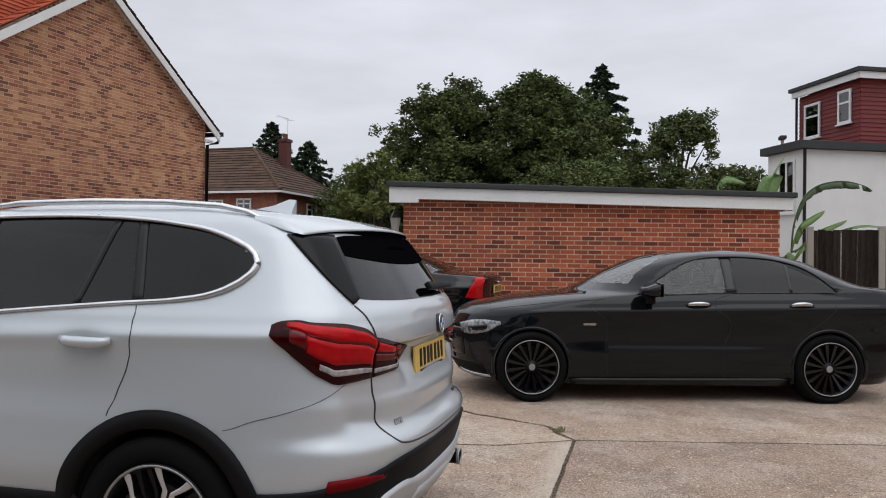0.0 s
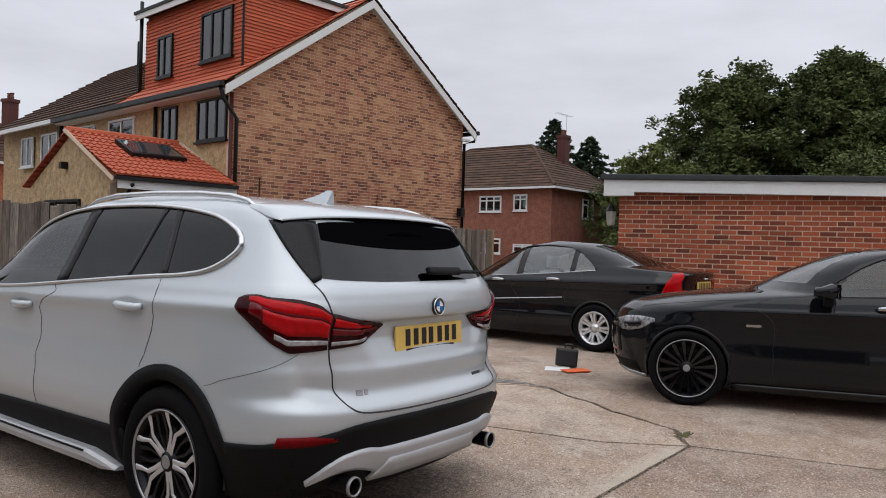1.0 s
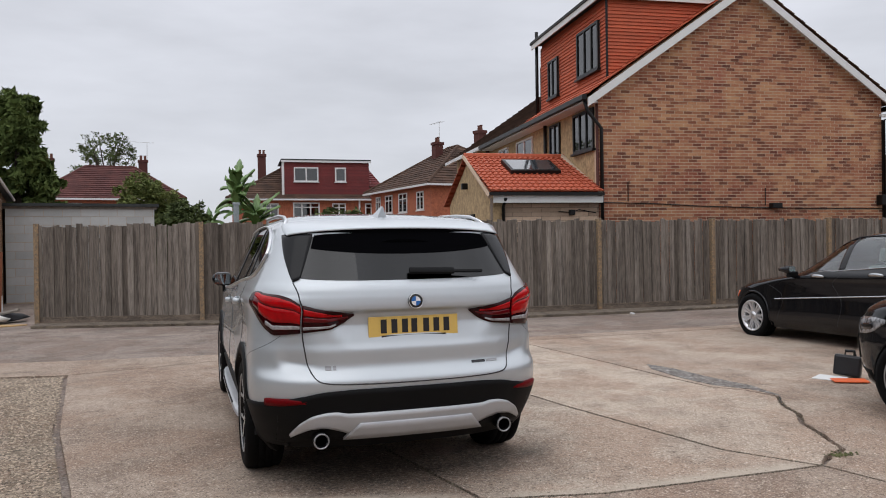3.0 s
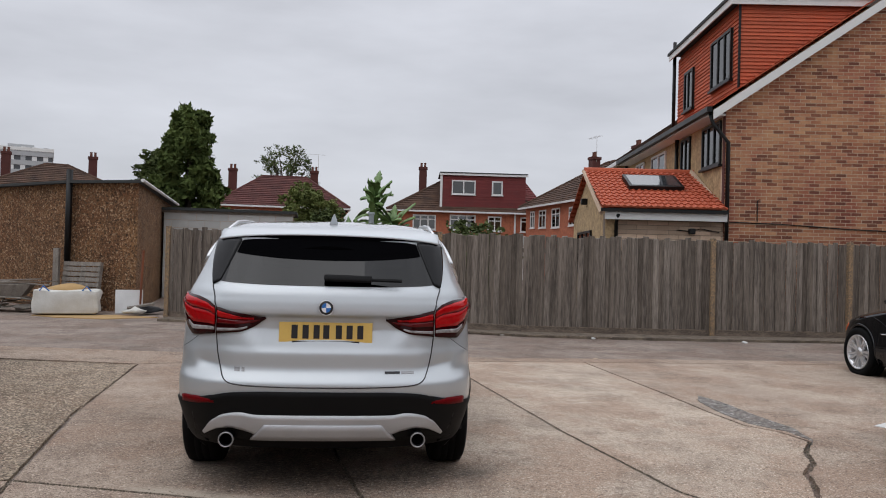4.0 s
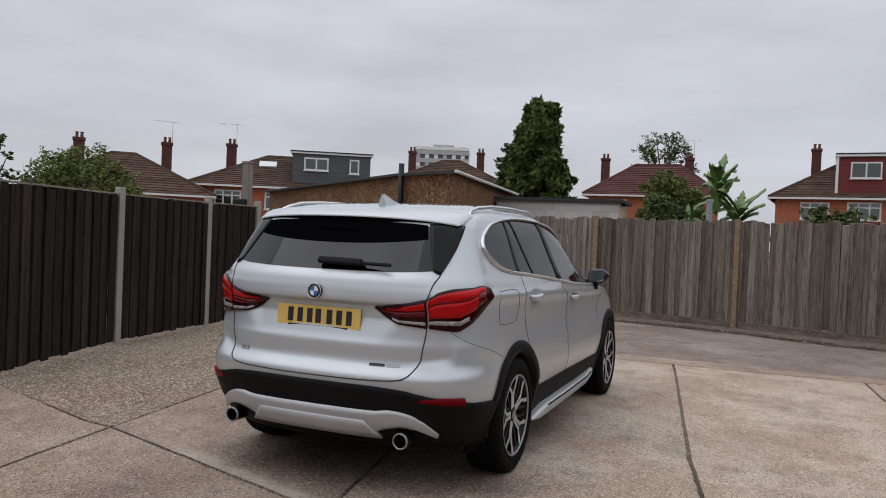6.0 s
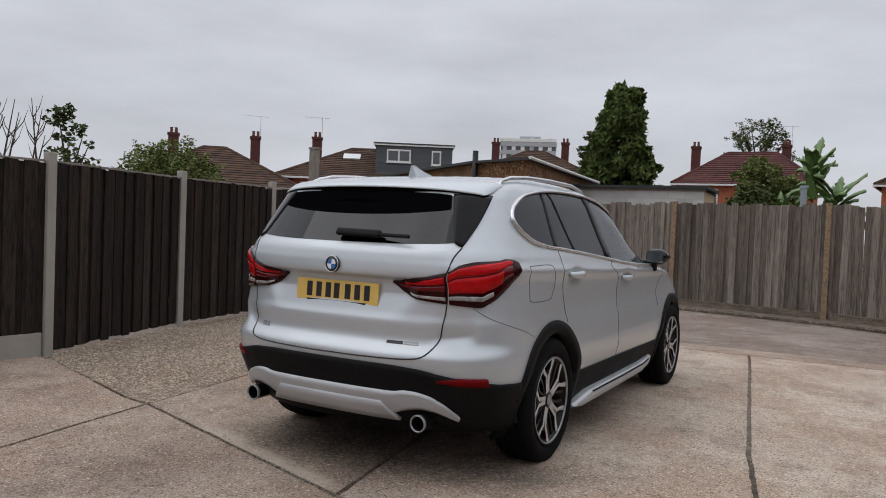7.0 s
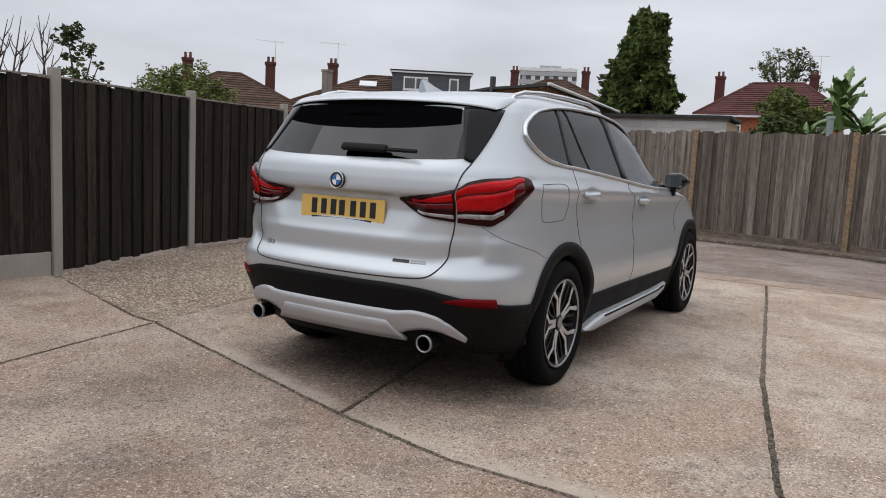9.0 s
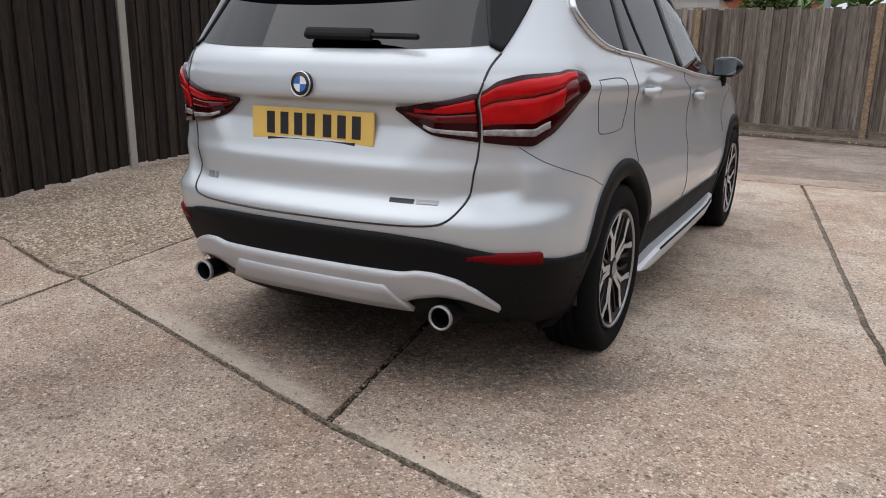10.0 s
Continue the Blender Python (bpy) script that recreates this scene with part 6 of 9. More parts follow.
    part("reflector", strip(SUV, curve_u(SUV, [("x", 0.60, 0.522), ("x", 0.70, 0.508), ("x", 0.80, 0.503)]), curve_u(SUV, [("x", 0.60, 0.536), ("x", 0.68, 0.545), ("x", 0.80, 0.541)]), s, 0.014, 10, 2, 0.02), "reflector_red", suv, "red bumper reflector", True)
    part("pillar_blade", strip(SUV, curve_u(SUV, [("x", 0.612, 1.186), ("x", 0.635, 1.174), ("x", 0.650, 1.168)]), curve_u(SUV, [("x", 0.515, 1.430), ("x", 0.60, 1.436), ("y", -0.415, 1.428)]), s, 0.008, 10, 14, 0.01), "blade_black", suv, "gloss black blade beside the rear screen", True)
    # cladding
    for ay, az, ar in SUV_ARCH:
        part("arch_trim", arch_ring(SUV, ay, az, 0.372, 0.440, s, 0.012, -25 if ay > 1 else -25, 205), "cladding", suv, "black wheel-arch trim", True)
        part("wheel_well", well_mesh(0.372), "cabin", suv).matrix_world = pose(0, ay, az) @ Matrix.Diagonal((s, 1, 1, 1))
    part("sill_cladding", strip(SUV, curve_u(SUV, [("y", 0.34, 0.21), ("y", 2.33, 0.21)]), curve_u(SUV, [("y", 0.36, 0.435), ("y", 1.2, 0.435), ("y", 2.31, 0.425)]), s, 0.010, 20, 5, 0.02), "cladding", suv, "black sill cladding", True)
    rows = []
    bm = bmesh.new()
    for y, out_, hi_, lo_ in ((0.40, 0.872, 0.232, 0.212), (0.50, 0.896, 0.268, 0.208), (0.60, 0.910, 0.292, 0.222), (1.2, 0.915, 0.300, 0.232), (1.75, 0.912, 0.308, 0.240), (1.95, 0.902, 0.318, 0.262), (2.07, 0.880, 0.325, 0.300)):
        rows.append([bm.verts.new((s * x, y, z)) for x, z in ((0.80, hi_ + 0.004), (out_ - 0.022, hi_), (out_ - 0.004, hi_ - 0.010), (out_, (hi_ + lo_) / 2), (out_ - 0.012, lo_ + 0.004), (0.82, lo_))])
    for p, q in zip(rows, rows[1:]):
        for j in range(6):
            bm.faces.new((p[j], p[(j + 1) % 6], q[(j + 1) % 6], q[j]))
    bm.faces.new(rows[0])
    bm.faces.new(rows[-1])
    bmesh.ops.recalc_face_normals(bm, faces=bm.faces)
    step = part("sill_bar", bm, "satin_silver", suv, "satin silver side sill step")
    # dark strip drawn along the step where its groove runs
    part("groove", tube([(s * 0.907, 0.62, 0.285), (s * 0.9125, 1.2, 0.293), (s * 0.9095, 1.75, 0.301), (s * 0.90, 1.93, 0.312)], 0.0055, 6), "cladding", step, "dark strip drawn as the groove along the step")
    # shut lines
    seam(suv, SUV, [("y", 0.127, 1.155), ("y", 0.118, 1.06), ("y", 0.125, 0.97), ("y", 0.16, 0.87), ("y", 0.205, 0.77), ("y", 0.215, 0.74)], s)
    seam(suv, SUV, [("y", 1.02, 1.08), ("y", 1.10, 1.0), ("y", 1.14, 0.85), ("y", 1.15, 0.6), ("y", 1.15, 0.44)], s)
    seam(suv, SUV, [("x", 0.72, 0.878), ("y", -0.62, 0.83), ("y", -0.50, 0.785), ("y", -0.38, 0.752), ("y", -0.27, 0.715)], s, 0.0014)
    seam(suv, SUV, [("x", 0.650, 1.165), ("x", 0.630, 1.11), ("x", 0.617, 1.05), ("x", 0.612, 0.95), ("x", 0.612, 0.89), ("x", 0.60, 0.79), ("x", 0.58, 0.70), ("x", 0.545, 0.645), ("x", 0.47, 0.625), ("x", 0.25, 0.618), ("x", 0.0, 0.616)], s, 0.004)
    seam(suv, SUV, [("y", 2.28, 0.98), ("y", 2.2, 0.85), ("y", 2.2, 0.7)], s)
    handle(suv, SUV, 0.31, 1.022, s, "silver_paint")
    handle(suv, SUV, 1.34, 0.965, s, "silver_paint")
    wing_mirror(suv, s * 0.755, 2.04, 1.03, "gloss_black", 0.88)
    rail = [(-0.29, 1.492, 0.004), (-0.22, 1.512, 0.012), (-0.10, 1.528, 0.020), (0.15, 1.542, 0.024), (0.5, 1.546, 0.026), (0.85, 1.540, 0.024), (1.08, 1.522, 0.018), (1.24, 1.495, 0.004)]
    part("roof_rail", tube([SUV.at(SUV.uy(y, z), z, o, s) for y, z, o in rail], [0.007, 0.010, 0.012, 0.012, 0.012, 0.012, 0.010, 0.006], 8), "satin_chrome", suv, "raised satin silver roof rail", True)
    ex = part("exhaust", lathe([(0.20, 0.040), (0.0, 0.046), (-0.006, 0.048), (-0.010, 0.047), (-0.010, 0.042), (-0.004, 0.039), (0.15, 0.036)], 32, "y"), "brake", suv, "round exhaust pipe with a satin ring", True)
    part("ring", lathe([(0.004, 0.0485), (-0.008, 0.0495), (-0.013, 0.047), (-0.013, 0.042), (-0.006, 0.0395)], 32, "y"), "brake_edge", ex, "satin ring", True)
    ex.matrix_world = pose(s * 0.53, -0.83, 0.318) @ Matrix.Scale(0.87, 4)
    # Black disc closes the pipe and paints the shade of its inside.
    part("bore", lathe([(0.03, 0.040), (0.032, 0.0005)], 24, "y"), "matt_black", ex).matrix_world = pose(s * 0.53, -0.83, 0.318) @ Matrix.Scale(0.87, 4)
    wheel(suv, s * 0.884, 0.0, 0.343, 0.225, 0.236, "star", 14 if s > 0 else -20)
    wheel(suv, s * 0.897, 2.67, 0.343, 0.225, 0.236, "star", 40)
    seat(suv, s * 0.36, 1.05, 0.62, "seat_cloth")
    seat(suv, s * 0.36, 0.25, 0.66, "seat_cloth", 0.58)
fl = [("y", -0.33, 1.075), ("y", -0.33, 0.93), ("y", -0.29, 0.895), ("y", -0.06, 0.895), ("y", -0.02, 0.93), ("y", -0.02, 1.04), ("y", -0.06, 1.08), ("y", -0.33, 1.08)]
seam(suv, SUV, fl, 1, 0.002)
# spoiler over the rear screen: it carries the roof on and curls down at its ends
def spoiler_mesh(prof, ends):
    bm = bmesh.new()
    rows = []
    for i in range(37):
        t = -1 + i / 18
        row = []
        for y, z, w, k in prof:
            f = abs(t) ** 6
            row.append(bm.verts.new((w * t, y + k * (0.075 * t * t + 0.055 * abs(t) ** 4), z - 0.020 * t * t - ends * f)))
        rows.append(row)
    for a, b in zip(rows, rows[1:]):
        for k in range(len(a) - 1):
            bm.faces.new((a[k], a[k + 1], b[k + 1], b[k]))
    bmesh.ops.recalc_face_normals(bm, faces=bm.faces)
    return bm


SP = [(-0.27, 1.537, 0.652, 0.0), (-0.36, 1.528, 0.658, 0.1), (-0.45, 1.512, 0.660, 0.4), (-0.54, 1.492, 0.655, 0.8), (-0.600, 1.475, 0.648, 1.0), (-0.610, 1.469, 0.646, 1.0), (-0.607, 1.463, 0.645, 1.0)]
bm = spoiler_mesh(SP, 0.012)
for t in (-1, 1):
    rim = [(w * t, y + k * 0.13, z - 0.032) for y, z, w, k in SP]
    drop = (0.020, 0.028, 0.030, 0.020, 0.010, 0.006, 0.003)
    top_ = [bm.verts.new(p) for p in rim]
    low_ = [bm.verts.new((p[0] + 0.006 * t, p[1], p[2] - d)) for p, d in zip(rim, drop)]
    for i in range(len(SP) - 1):
        bm.faces.new((top_[i], top_[i + 1], low_[i + 1], low_[i]))
bmesh.ops.remove_doubles(bm, verts=bm.verts[:], dist=0.0005)
bmesh.ops.recalc_face_normals(bm, faces=bm.faces)
spoiler = part("roof_spoiler", bm, "silver_paint", suv, "silver roof spoiler over the rear screen", True)
part("spoiler_lip", spoiler_mesh([(-0.607, 1.464, 0.642, 1.0), (-0.598, 1.452, 0.632, 1.0), (-0.608, 1.425, 0.60, 0.9), (-0.650, 1.385, 0.54, 0.8), (-0.60, 1.37, 0.53, 0.8)], 0.010), "matt_black", spoiler, "black underside", True)
# aerial fin
bm = bmesh.new()
fin = [(-0.10, 0.0, 0.030), (0.13, 0.0, 0.045), (-0.08, 0.070, 0.004), (-0.03, 0.066, 0.006), (0.03, 0.035, 0.012)]
vs = []
for y, z, w in ((-0.11, 0.0, 0.030), (-0.12, 0.068, 0.003), (-0.085, 0.070, 0.004), (-0.01, 0.036, 0.014), (0.13, 0.0, 0.020)):
    vs.append((bm.verts.new((w, y, z)), bm.verts.new((-w, y, z))))
bm.faces.new([v[0] for v in vs])
bm.faces.new([v[1] for v in vs[::-1]])
for a, b in zip(vs, vs[1:] + vs[:1]):
    bm.faces.new((a[0], a[1], b[1], b[0]))
bmesh.ops.recalc_face_normals(bm, faces=bm.faces)
part("aerial_fin", bm, "silver_paint", suv, "silver shark-fin aerial").matrix_world = pose(0, -0.02, 1.553, 3, 0, 0)
# emblem, plate, wiper, small lettering as bars
em = part("emblem", lathe([(0.012, 0.042), (-0.004, 0.042), (-0.007, 0.040), (-0.007, 0.0005)], 32, "y"), "ink", suv, "round emblem in blue, white and black", True)
em.matrix_world = pose(0, -0.857, 1.055, -4, 0, 0)
for k, mname in ((0, "badge_white"), (1, "badge_blue"), (2, "badge_white"), (3, "badge_blue")):
    bm = bmesh.new()
    pts = [(0, 0)] + [(0.026 * math.cos(a), 0.026 * math.sin(a)) for a in [math.pi / 2 * k + math.pi / 16 * i for i in range(9)]]
    f = bm.faces.new([bm.verts.new((x, -0.0078, z)) for x, z in pts])
    r = bmesh.ops.extrude_face_region(bm, geom=[f])
    bmesh.ops.translate(bm, vec=(0, -0.001, 0), verts=[v for v in r["geom"] if isinstance(v, bmesh.types.BMVert)])
    part("emblem_field", bm, mname, em).matrix_world = em.matrix_world
part("emblem_ring", lathe([(-0.006, 0.0425), (-0.009, 0.0415), (-0.009, 0.039), (-0.006, 0.038)], 32, "y"), "satin_chrome", em, "", True).matrix_world = em.matrix_world


def number_plate(parent, m, groups, w=0.52, h=0.111, face="plate_yellow"):
    """Plate whose characters are plain bars."""
    pl = part("number_plate", boxm(-w / 2, w / 2, -0.004, 0.006, -h / 2, h / 2, None, 0.002), face, parent, "yellow number plate with plain dark bars")
    pl.matrix_world = m
    for x in groups:
        b = part("bar", boxm(x - 0.017, x + 0.017, -0.0062, -0.003, -0.036, 0.040), "ink", pl)
        b.matrix_world = m
    part("maker_bar", boxm(-w * 0.36, w * 0.36, -0.0062, -0.003, -h / 2 - 0.006, -h / 2 + 0.007), "ink", pl).matrix_world = m
    return pl


PM = pose(0, -0.812, 0.915, -3, 0, 0)
number_plate(suv, PM, [-0.174, -0.113, -0.052, 0.002, 0.072, 0.132, 0.192])
for x0, x1, z0, z1 in ((-0.50, -0.468, 0.692, 0.716), (-0.458, -0.442, 0.692, 0.716)):
    lo, hi = curve_u(SUV, [("x", abs(x1), z0), ("x", abs(x0), z0)]), curve_u(SUV, [("x", abs(x1), z1), ("x", abs(x0), z1)])
    part("model_badge", strip(SUV, lo, hi, -1, 0.003, 4, 2, 0.004), "brake_edge", suv)
for x0, x1 in ((0.335, 0.42), (0.428, 0.50)):
    lo, hi = curve_u(SUV, [("x", x0, 0.688), ("x", x1, 0.688)]), curve_u(SUV, [("x", x0, 0.702), ("x", x1, 0.702)])
    part("model_badge", strip(SUV, lo, hi, 1, 0.003, 6, 2, 0.004), "ink" if x0 < 0.4 else "brake_edge", suv)
bm = bmesh.new()
box(bm, -0.02, 0.25, -0.028, 0.0, -0.018, 0.020, None, 0.012)
box(bm, 0.2, 0.42, -0.022, -0.006, -0.008, 0.004)
part("wiper", bm, "cladding", suv, "black rear wiper").matrix_world = pose(0.0, -0.790, 1.212, -35, 1, 0)
part("dashboard", boxm(-0.72, 0.72, 1.75, 2.15, 0.75, 1.02, None, 0.04), "cabin", suv)
part("steering_wheel", lathe([(0, 0.18), (0.012, 0.19), (0, 0.2), (-0.012, 0.19)], 24, "y", None, True), "cabin", suv).matrix_world = pose(0.36, 1.66, 1.0, 25, 0, 0)
bm = strip(SUV, [(2.4, 1.13), (3.0, 1.13)], [(2.42, 1.51), (3.0, 1.51)], 1, 0.0, 14, 8, 0.0)
strip(SUV, [(2.4, 1.13), (3.0, 1.13)], [(2.42, 1.51), (3.0, 1.51)], -1, 0.0, 14, 8, 0.0, bm)
part("windscreen", bm, "clear_glass", suv, "", True)
suv.matrix_world = pose(-0.011, 0, 0, 0, 0, 0.75)      # it stands slightly askew to the slab joint


# ---- the two dark saloons ----
def saloon(name, label, paint, m, sh, top, low, splits, arches, ztop, wheels, rear_glass, arch_r, mirror, seats, handles, hmat):
    """A four-door saloon: skin, glass, doors, wheels. splits: the side windows as (y0, y1)."""
    car = thing(name, label, "car", m=m)
    lo, hi = side_lines(sh, top, low, top[0][0] + 0.005, top[-1][0] - 0.005, 50, 0.003)
    hole_s = lo + hi[::-1]
    (rz0, rz1), (rx0, rx1) = rear_glass
    rl, rh = curve_u(sh, [("x", 0.0, rz0), ("x", rx0, rz0 + 0.01)]), curve_u(sh, [("x", 0.0, rz1), ("x", rx1, rz1 - 0.01)])
    hole_r = [(u, z + 0.008) for u, z in rl] + [(u, z - 0.008) for u, z in rh[::-1]]
    fz0, fz1 = rz0 - 0.03, rz1
    hole_f = [(2.42, fz0), (3.1, fz0), (3.1, fz1), (2.45, fz1)]
    part("body", shell_mesh(sh, 0.17, ztop, 96, [hole_s, hole_r, hole_f], arches), paint, car, "", True)
    part("cabin_lining", shell_mesh(sh, 0.24, ztop - 0.035, 40, [hole_s, hole_r, hole_f], [(a, b, c + 0.03) for a, b, c in arches], -0.035, 0.5), "cabin", car, "", True)
    for s in (1, -1):
        for y0, y1, g in splits:
            a, b = side_lines(sh, top, low, y0, y1, 16, -0.004)
            part("side_window", strip(sh, a, b, s, 0.0, 16, 6, 0.0, straight=True), g, car, "", True)
        for (a0, a1, _), (b0, b1, _) in zip(splits, splits[1:]):
            a, b = side_lines(sh, top, low, a1 - 0.004, b0 + 0.004, 4, 0.0)
            part("pillar_trim", strip(sh, a, b, s, 0.003, 4, 8, 0.01, straight=True), "gloss_black", car, "", True)
        ty = [top[0][0] + (top[-1][0] - top[0][0]) * i / 40 for i in range(41)]
        part("window_frame", tube([sh.at(sh.uy(y, lerp_tab(top, y)), lerp_tab(top, y), 0.003, s) for y in ty], 0.009, 6), "gloss_black", car, "", True)
        for (ay, az, ar) in arches:
            part("arch_lip", arch_ring(sh, ay, az, ar - 0.008, ar + 0.02, s, 0.004, -25, 205), paint, car, "", True)
            part("wheel_well", well_mesh(ar), "cabin", car).matrix_basis = pose(0, ay, az) @ Matrix.Diagonal((s, 1, 1, 1))
        for y, r, w, rim, style in wheels:
            wheel(car, s * 0.895, y, r, w, rim, style, 8)
        for y, z in handles:
            handle(car, sh, y, z, s, hmat)
        wing_mirror(car, s * (mirror[0] - 0.03), mirror[1], mirror[2], paint, 1.18 if paint == "black_paint" else 0.8)
        for y, bk in zip(seats[1], (0.42, 0.56)):
            seat(car, s * 0.36, y, 0.50, seats[0], bk)
    bm = strip(sh, rl, rh, 1, 0.001, 14, 8, 0.0)
    strip(sh, rl, rh, -1, 0.001, 14, 8, 0.0, bm)
    part("rear_window", bm, "sky_glass", car, "", True)
    bm = strip(sh, [(2.40, fz0 - 0.01), (3.0, fz0 - 0.01)], [(2.43, fz1 + 0.01), (3.0, fz1 + 0.01)], 1, 0.0, 14, 8, 0.0)
    strip(sh, [(2.40, fz0 - 0.01), (3.0, fz0 - 0.01)], [(2.43, fz1 + 0.01), (3.0, fz1 + 0.01)], -1, 0.0, 14, 8, 0.0, bm)
    part("windscreen", bm, "sky_glass", car, "", True)
    part("dashboard", boxm(-0.70, 0.70, 1.85, 2.2, 0.68, 0.92, None, 0.04), "cabin", car)
    return car


# black executive saloon
def exec_bulge(x, y, z):
    if x < 0.6:
        return 0.0
    zc = 0.90 - 0.02 * y
    b = 0.012 * math.exp(-((z - zc) / 0.03) ** 2) - 0.018 * math.exp(-((z - 0.62) / 0.14) ** 2)
    for ay in (0.0, 2.84):
        b += 0.014 * math.exp(-(((y - ay) / 0.35) ** 2 + ((z - 0.62) / 0.16) ** 2))
    return b + 0.012 * math.exp(-((z - 0.28) / 0.07) ** 2)


EXEC = Shell(
    smooth_tab([(0.15, -0.80), (0.30, -0.92), (0.50, -1.0), (0.80, -1.02), (0.98, -1.02), (1.05, -1.0), (1.085, -0.86), (1.10, -0.66), (1.14, -0.48), (1.21, -0.31), (1.28, -0.16), (1.34, -0.03), (1.40, 0.18), (1.43, 0.36), (1.455, 0.75)]),
    smooth_tab([(0.15, 3.40), (0.22, 3.50), (0.35, 3.58), (0.55, 3.60), (0.70, 3.58), (0.80, 3.52), (0.87, 3.41), (0.91, 3.24), (0.955, 3.02), (1.0, 2.69), (1.03, 2.36), (1.10, 2.20), (1.20, 2.02), (1.30, 1.80), (1.37, 1.62), (1.41, 1.46), (1.44, 1.22), (1.455, 0.9)]),
    smooth_tab([(0.15, 0.80), (0.25, 0.865), (0.40, 0.885), (0.60, 0.895), (0.85, 0.90), (0.92, 0.89), (0.98, 0.868), (1.02, 0.846), (1.10, 0.81), (1.20, 0.765), (1.30, 0.708), (1.37, 0.655), (1.40, 0.62), (1.43, 0.54), (1.455, 0.34)]),
    br=0.55, bf=0.85, n=2.8, nf=2.3, taper=0.05, bulge=exec_bulge, zf=(1.05, 1.35))
EX_TOP = bowed([(-0.09, 1.062), (-0.05, 1.105), (0.087, 1.225), (0.20, 1.288), (0.307, 1.325), (0.45, 1.358), (0.64, 1.378), (0.99, 1.382), (1.15, 1.370), (1.295, 1.340), (1.46, 1.265), (1.62, 1.160), (1.83, 1.015)])
EX_LOW = [(-0.09, 1.045), (0.36, 1.047), (1.05, 1.037), (1.83, 1.003)]
execm = pose(5.47, -3.22, 0, 0, 0, 16.3)
exec_car = saloon("black_saloon", "glossy black executive saloon with black alloy wheels", "black_paint", execm, EXEC, EX_TOP, EX_LOW,
                  [(-0.075, 0.345, "tint_glass"), (0.365, 0.885, "tint_glass"), (0.985, 1.815, "clear_glass")],
                  [(0.0, 0.335, 0.352), (2.84, 0.335, 0.352)], 1.455,
                  [(0.0, 0.335, 0.25, 0.252, "black"), (2.84, 0.335, 0.225, 0.252, "black")], ((1.15, 1.40), (0.60, 0.45)), 0.352,
                  (0.86, 1.72, 0.985), ("seat_cloth", (0.3, 1.0)), [(0.28, 0.925), (1.27, 0.925)], "chrome")
for s in (1, -1):
    seam(exec_car, EXEC, [("y", 0.96, 1.02), ("y", 0.98, 0.8), ("y", 1.02, 0.5), ("y", 1.02, 0.25)], s)
    seam(exec_car, EXEC, [("y", 2.12, 0.98), ("y", 2.17, 0.8), ("y", 2.14, 0.5), ("y", 2.12, 0.25)], s)
    seam(exec_car, EXEC, [("y", 0.0, 1.06), ("y", -0.05, 0.9), ("y", 0.15, 0.72), ("y", 0.3, 0.6)], s)
    seam(exec_car, EXEC, [("y", 2.18, 0.965), ("y", 2.5, 0.945), ("y", 2.9, 0.90), ("y", 3.25, 0.84)], s)
    hl = part("headlamp", strip(EXEC, curve_u(EXEC, [("y", 3.47, 0.615), ("y", 3.38, 0.605), ("y", 3.25, 0.64), ("y", 3.13, 0.715)]),
              curve_u(EXEC, [("y", 3.50, 0.70), ("y", 3.38, 0.745), ("y", 3.25, 0.755), ("y", 3.13, 0.745)]), s, 0.006, 14, 5, 0.02), "headlamp_lens", exec_car, "clear glass headlamp", True)
    part("lamp_bezel", strip(EXEC, curve_u(EXEC, [("y", 3.42, 0.64), ("y", 3.32, 0.645), ("y", 3.25, 0.67)]), curve_u(EXEC, [("y", 3.42, 0.68), ("y", 3.32, 0.70), ("y", 3.25, 0.71)]), s, 0.009, 8, 3, 0.01), "gloss_black", hl, "", True)
    part("wing_badge", strip(EXEC, curve_u(EXEC, [("y", 2.24, 0.725), ("y", 2.36, 0.725)]), curve_u(EXEC, [("y", 2.24, 0.745), ("y", 2.36, 0.745)]), s, 0.004, 4, 2, 0.004), "chrome", exec_car)
    part("splitter", strip(EXEC, curve_u(EXEC, [("y", 3.20, 0.20), ("y", 3.40, 0.21), ("y", 3.49, 0.24)]), curve_u(EXEC, [("y", 3.20, 0.215), ("y", 3.40, 0.228), ("y", 3.49, 0.262)]), s, 0.02, 8, 2, 0.03), "chrome", exec_car, "chrome front splitter", True)
    part("sill", strip(EXEC, curve_u(EXEC, [("y", 0.37, 0.17), ("y", 2.47, 0.17)]), curve_u(EXEC, [("y", 0.37, 0.235), ("y", 2.47, 0.22)]), s, 0.02, 16, 3, 0.03), "gloss_black", exec_car, "", True)
    lo_, hi_ = [(EXEC.uy(y, lerp_tab(EX_LOW, y)), lerp_tab(EX_LOW, y)) for y in (-0.09, 0.5, 1.1, 1.7, 1.83)], None
    part("window_trim", tube([EXEC.at(u, z, 0.002, s) for u, z in lo_], 0.006, 6), "gloss_black", exec_car, "", True)
part("grille", strip(EXEC, [(2.62, 0.40), (3.0, 0.40)], [(2.62, 0.66), (3.0, 0.66)], -1, 0.008, 10, 6, 0.02, strip(EXEC, [(2.62, 0.40), (3.0, 0.40)], [(2.62, 0.66), (3.0, 0.66)], 1, 0.008, 10, 6, 0.02)), "gloss_black", exec_car, "dark front grille", True)
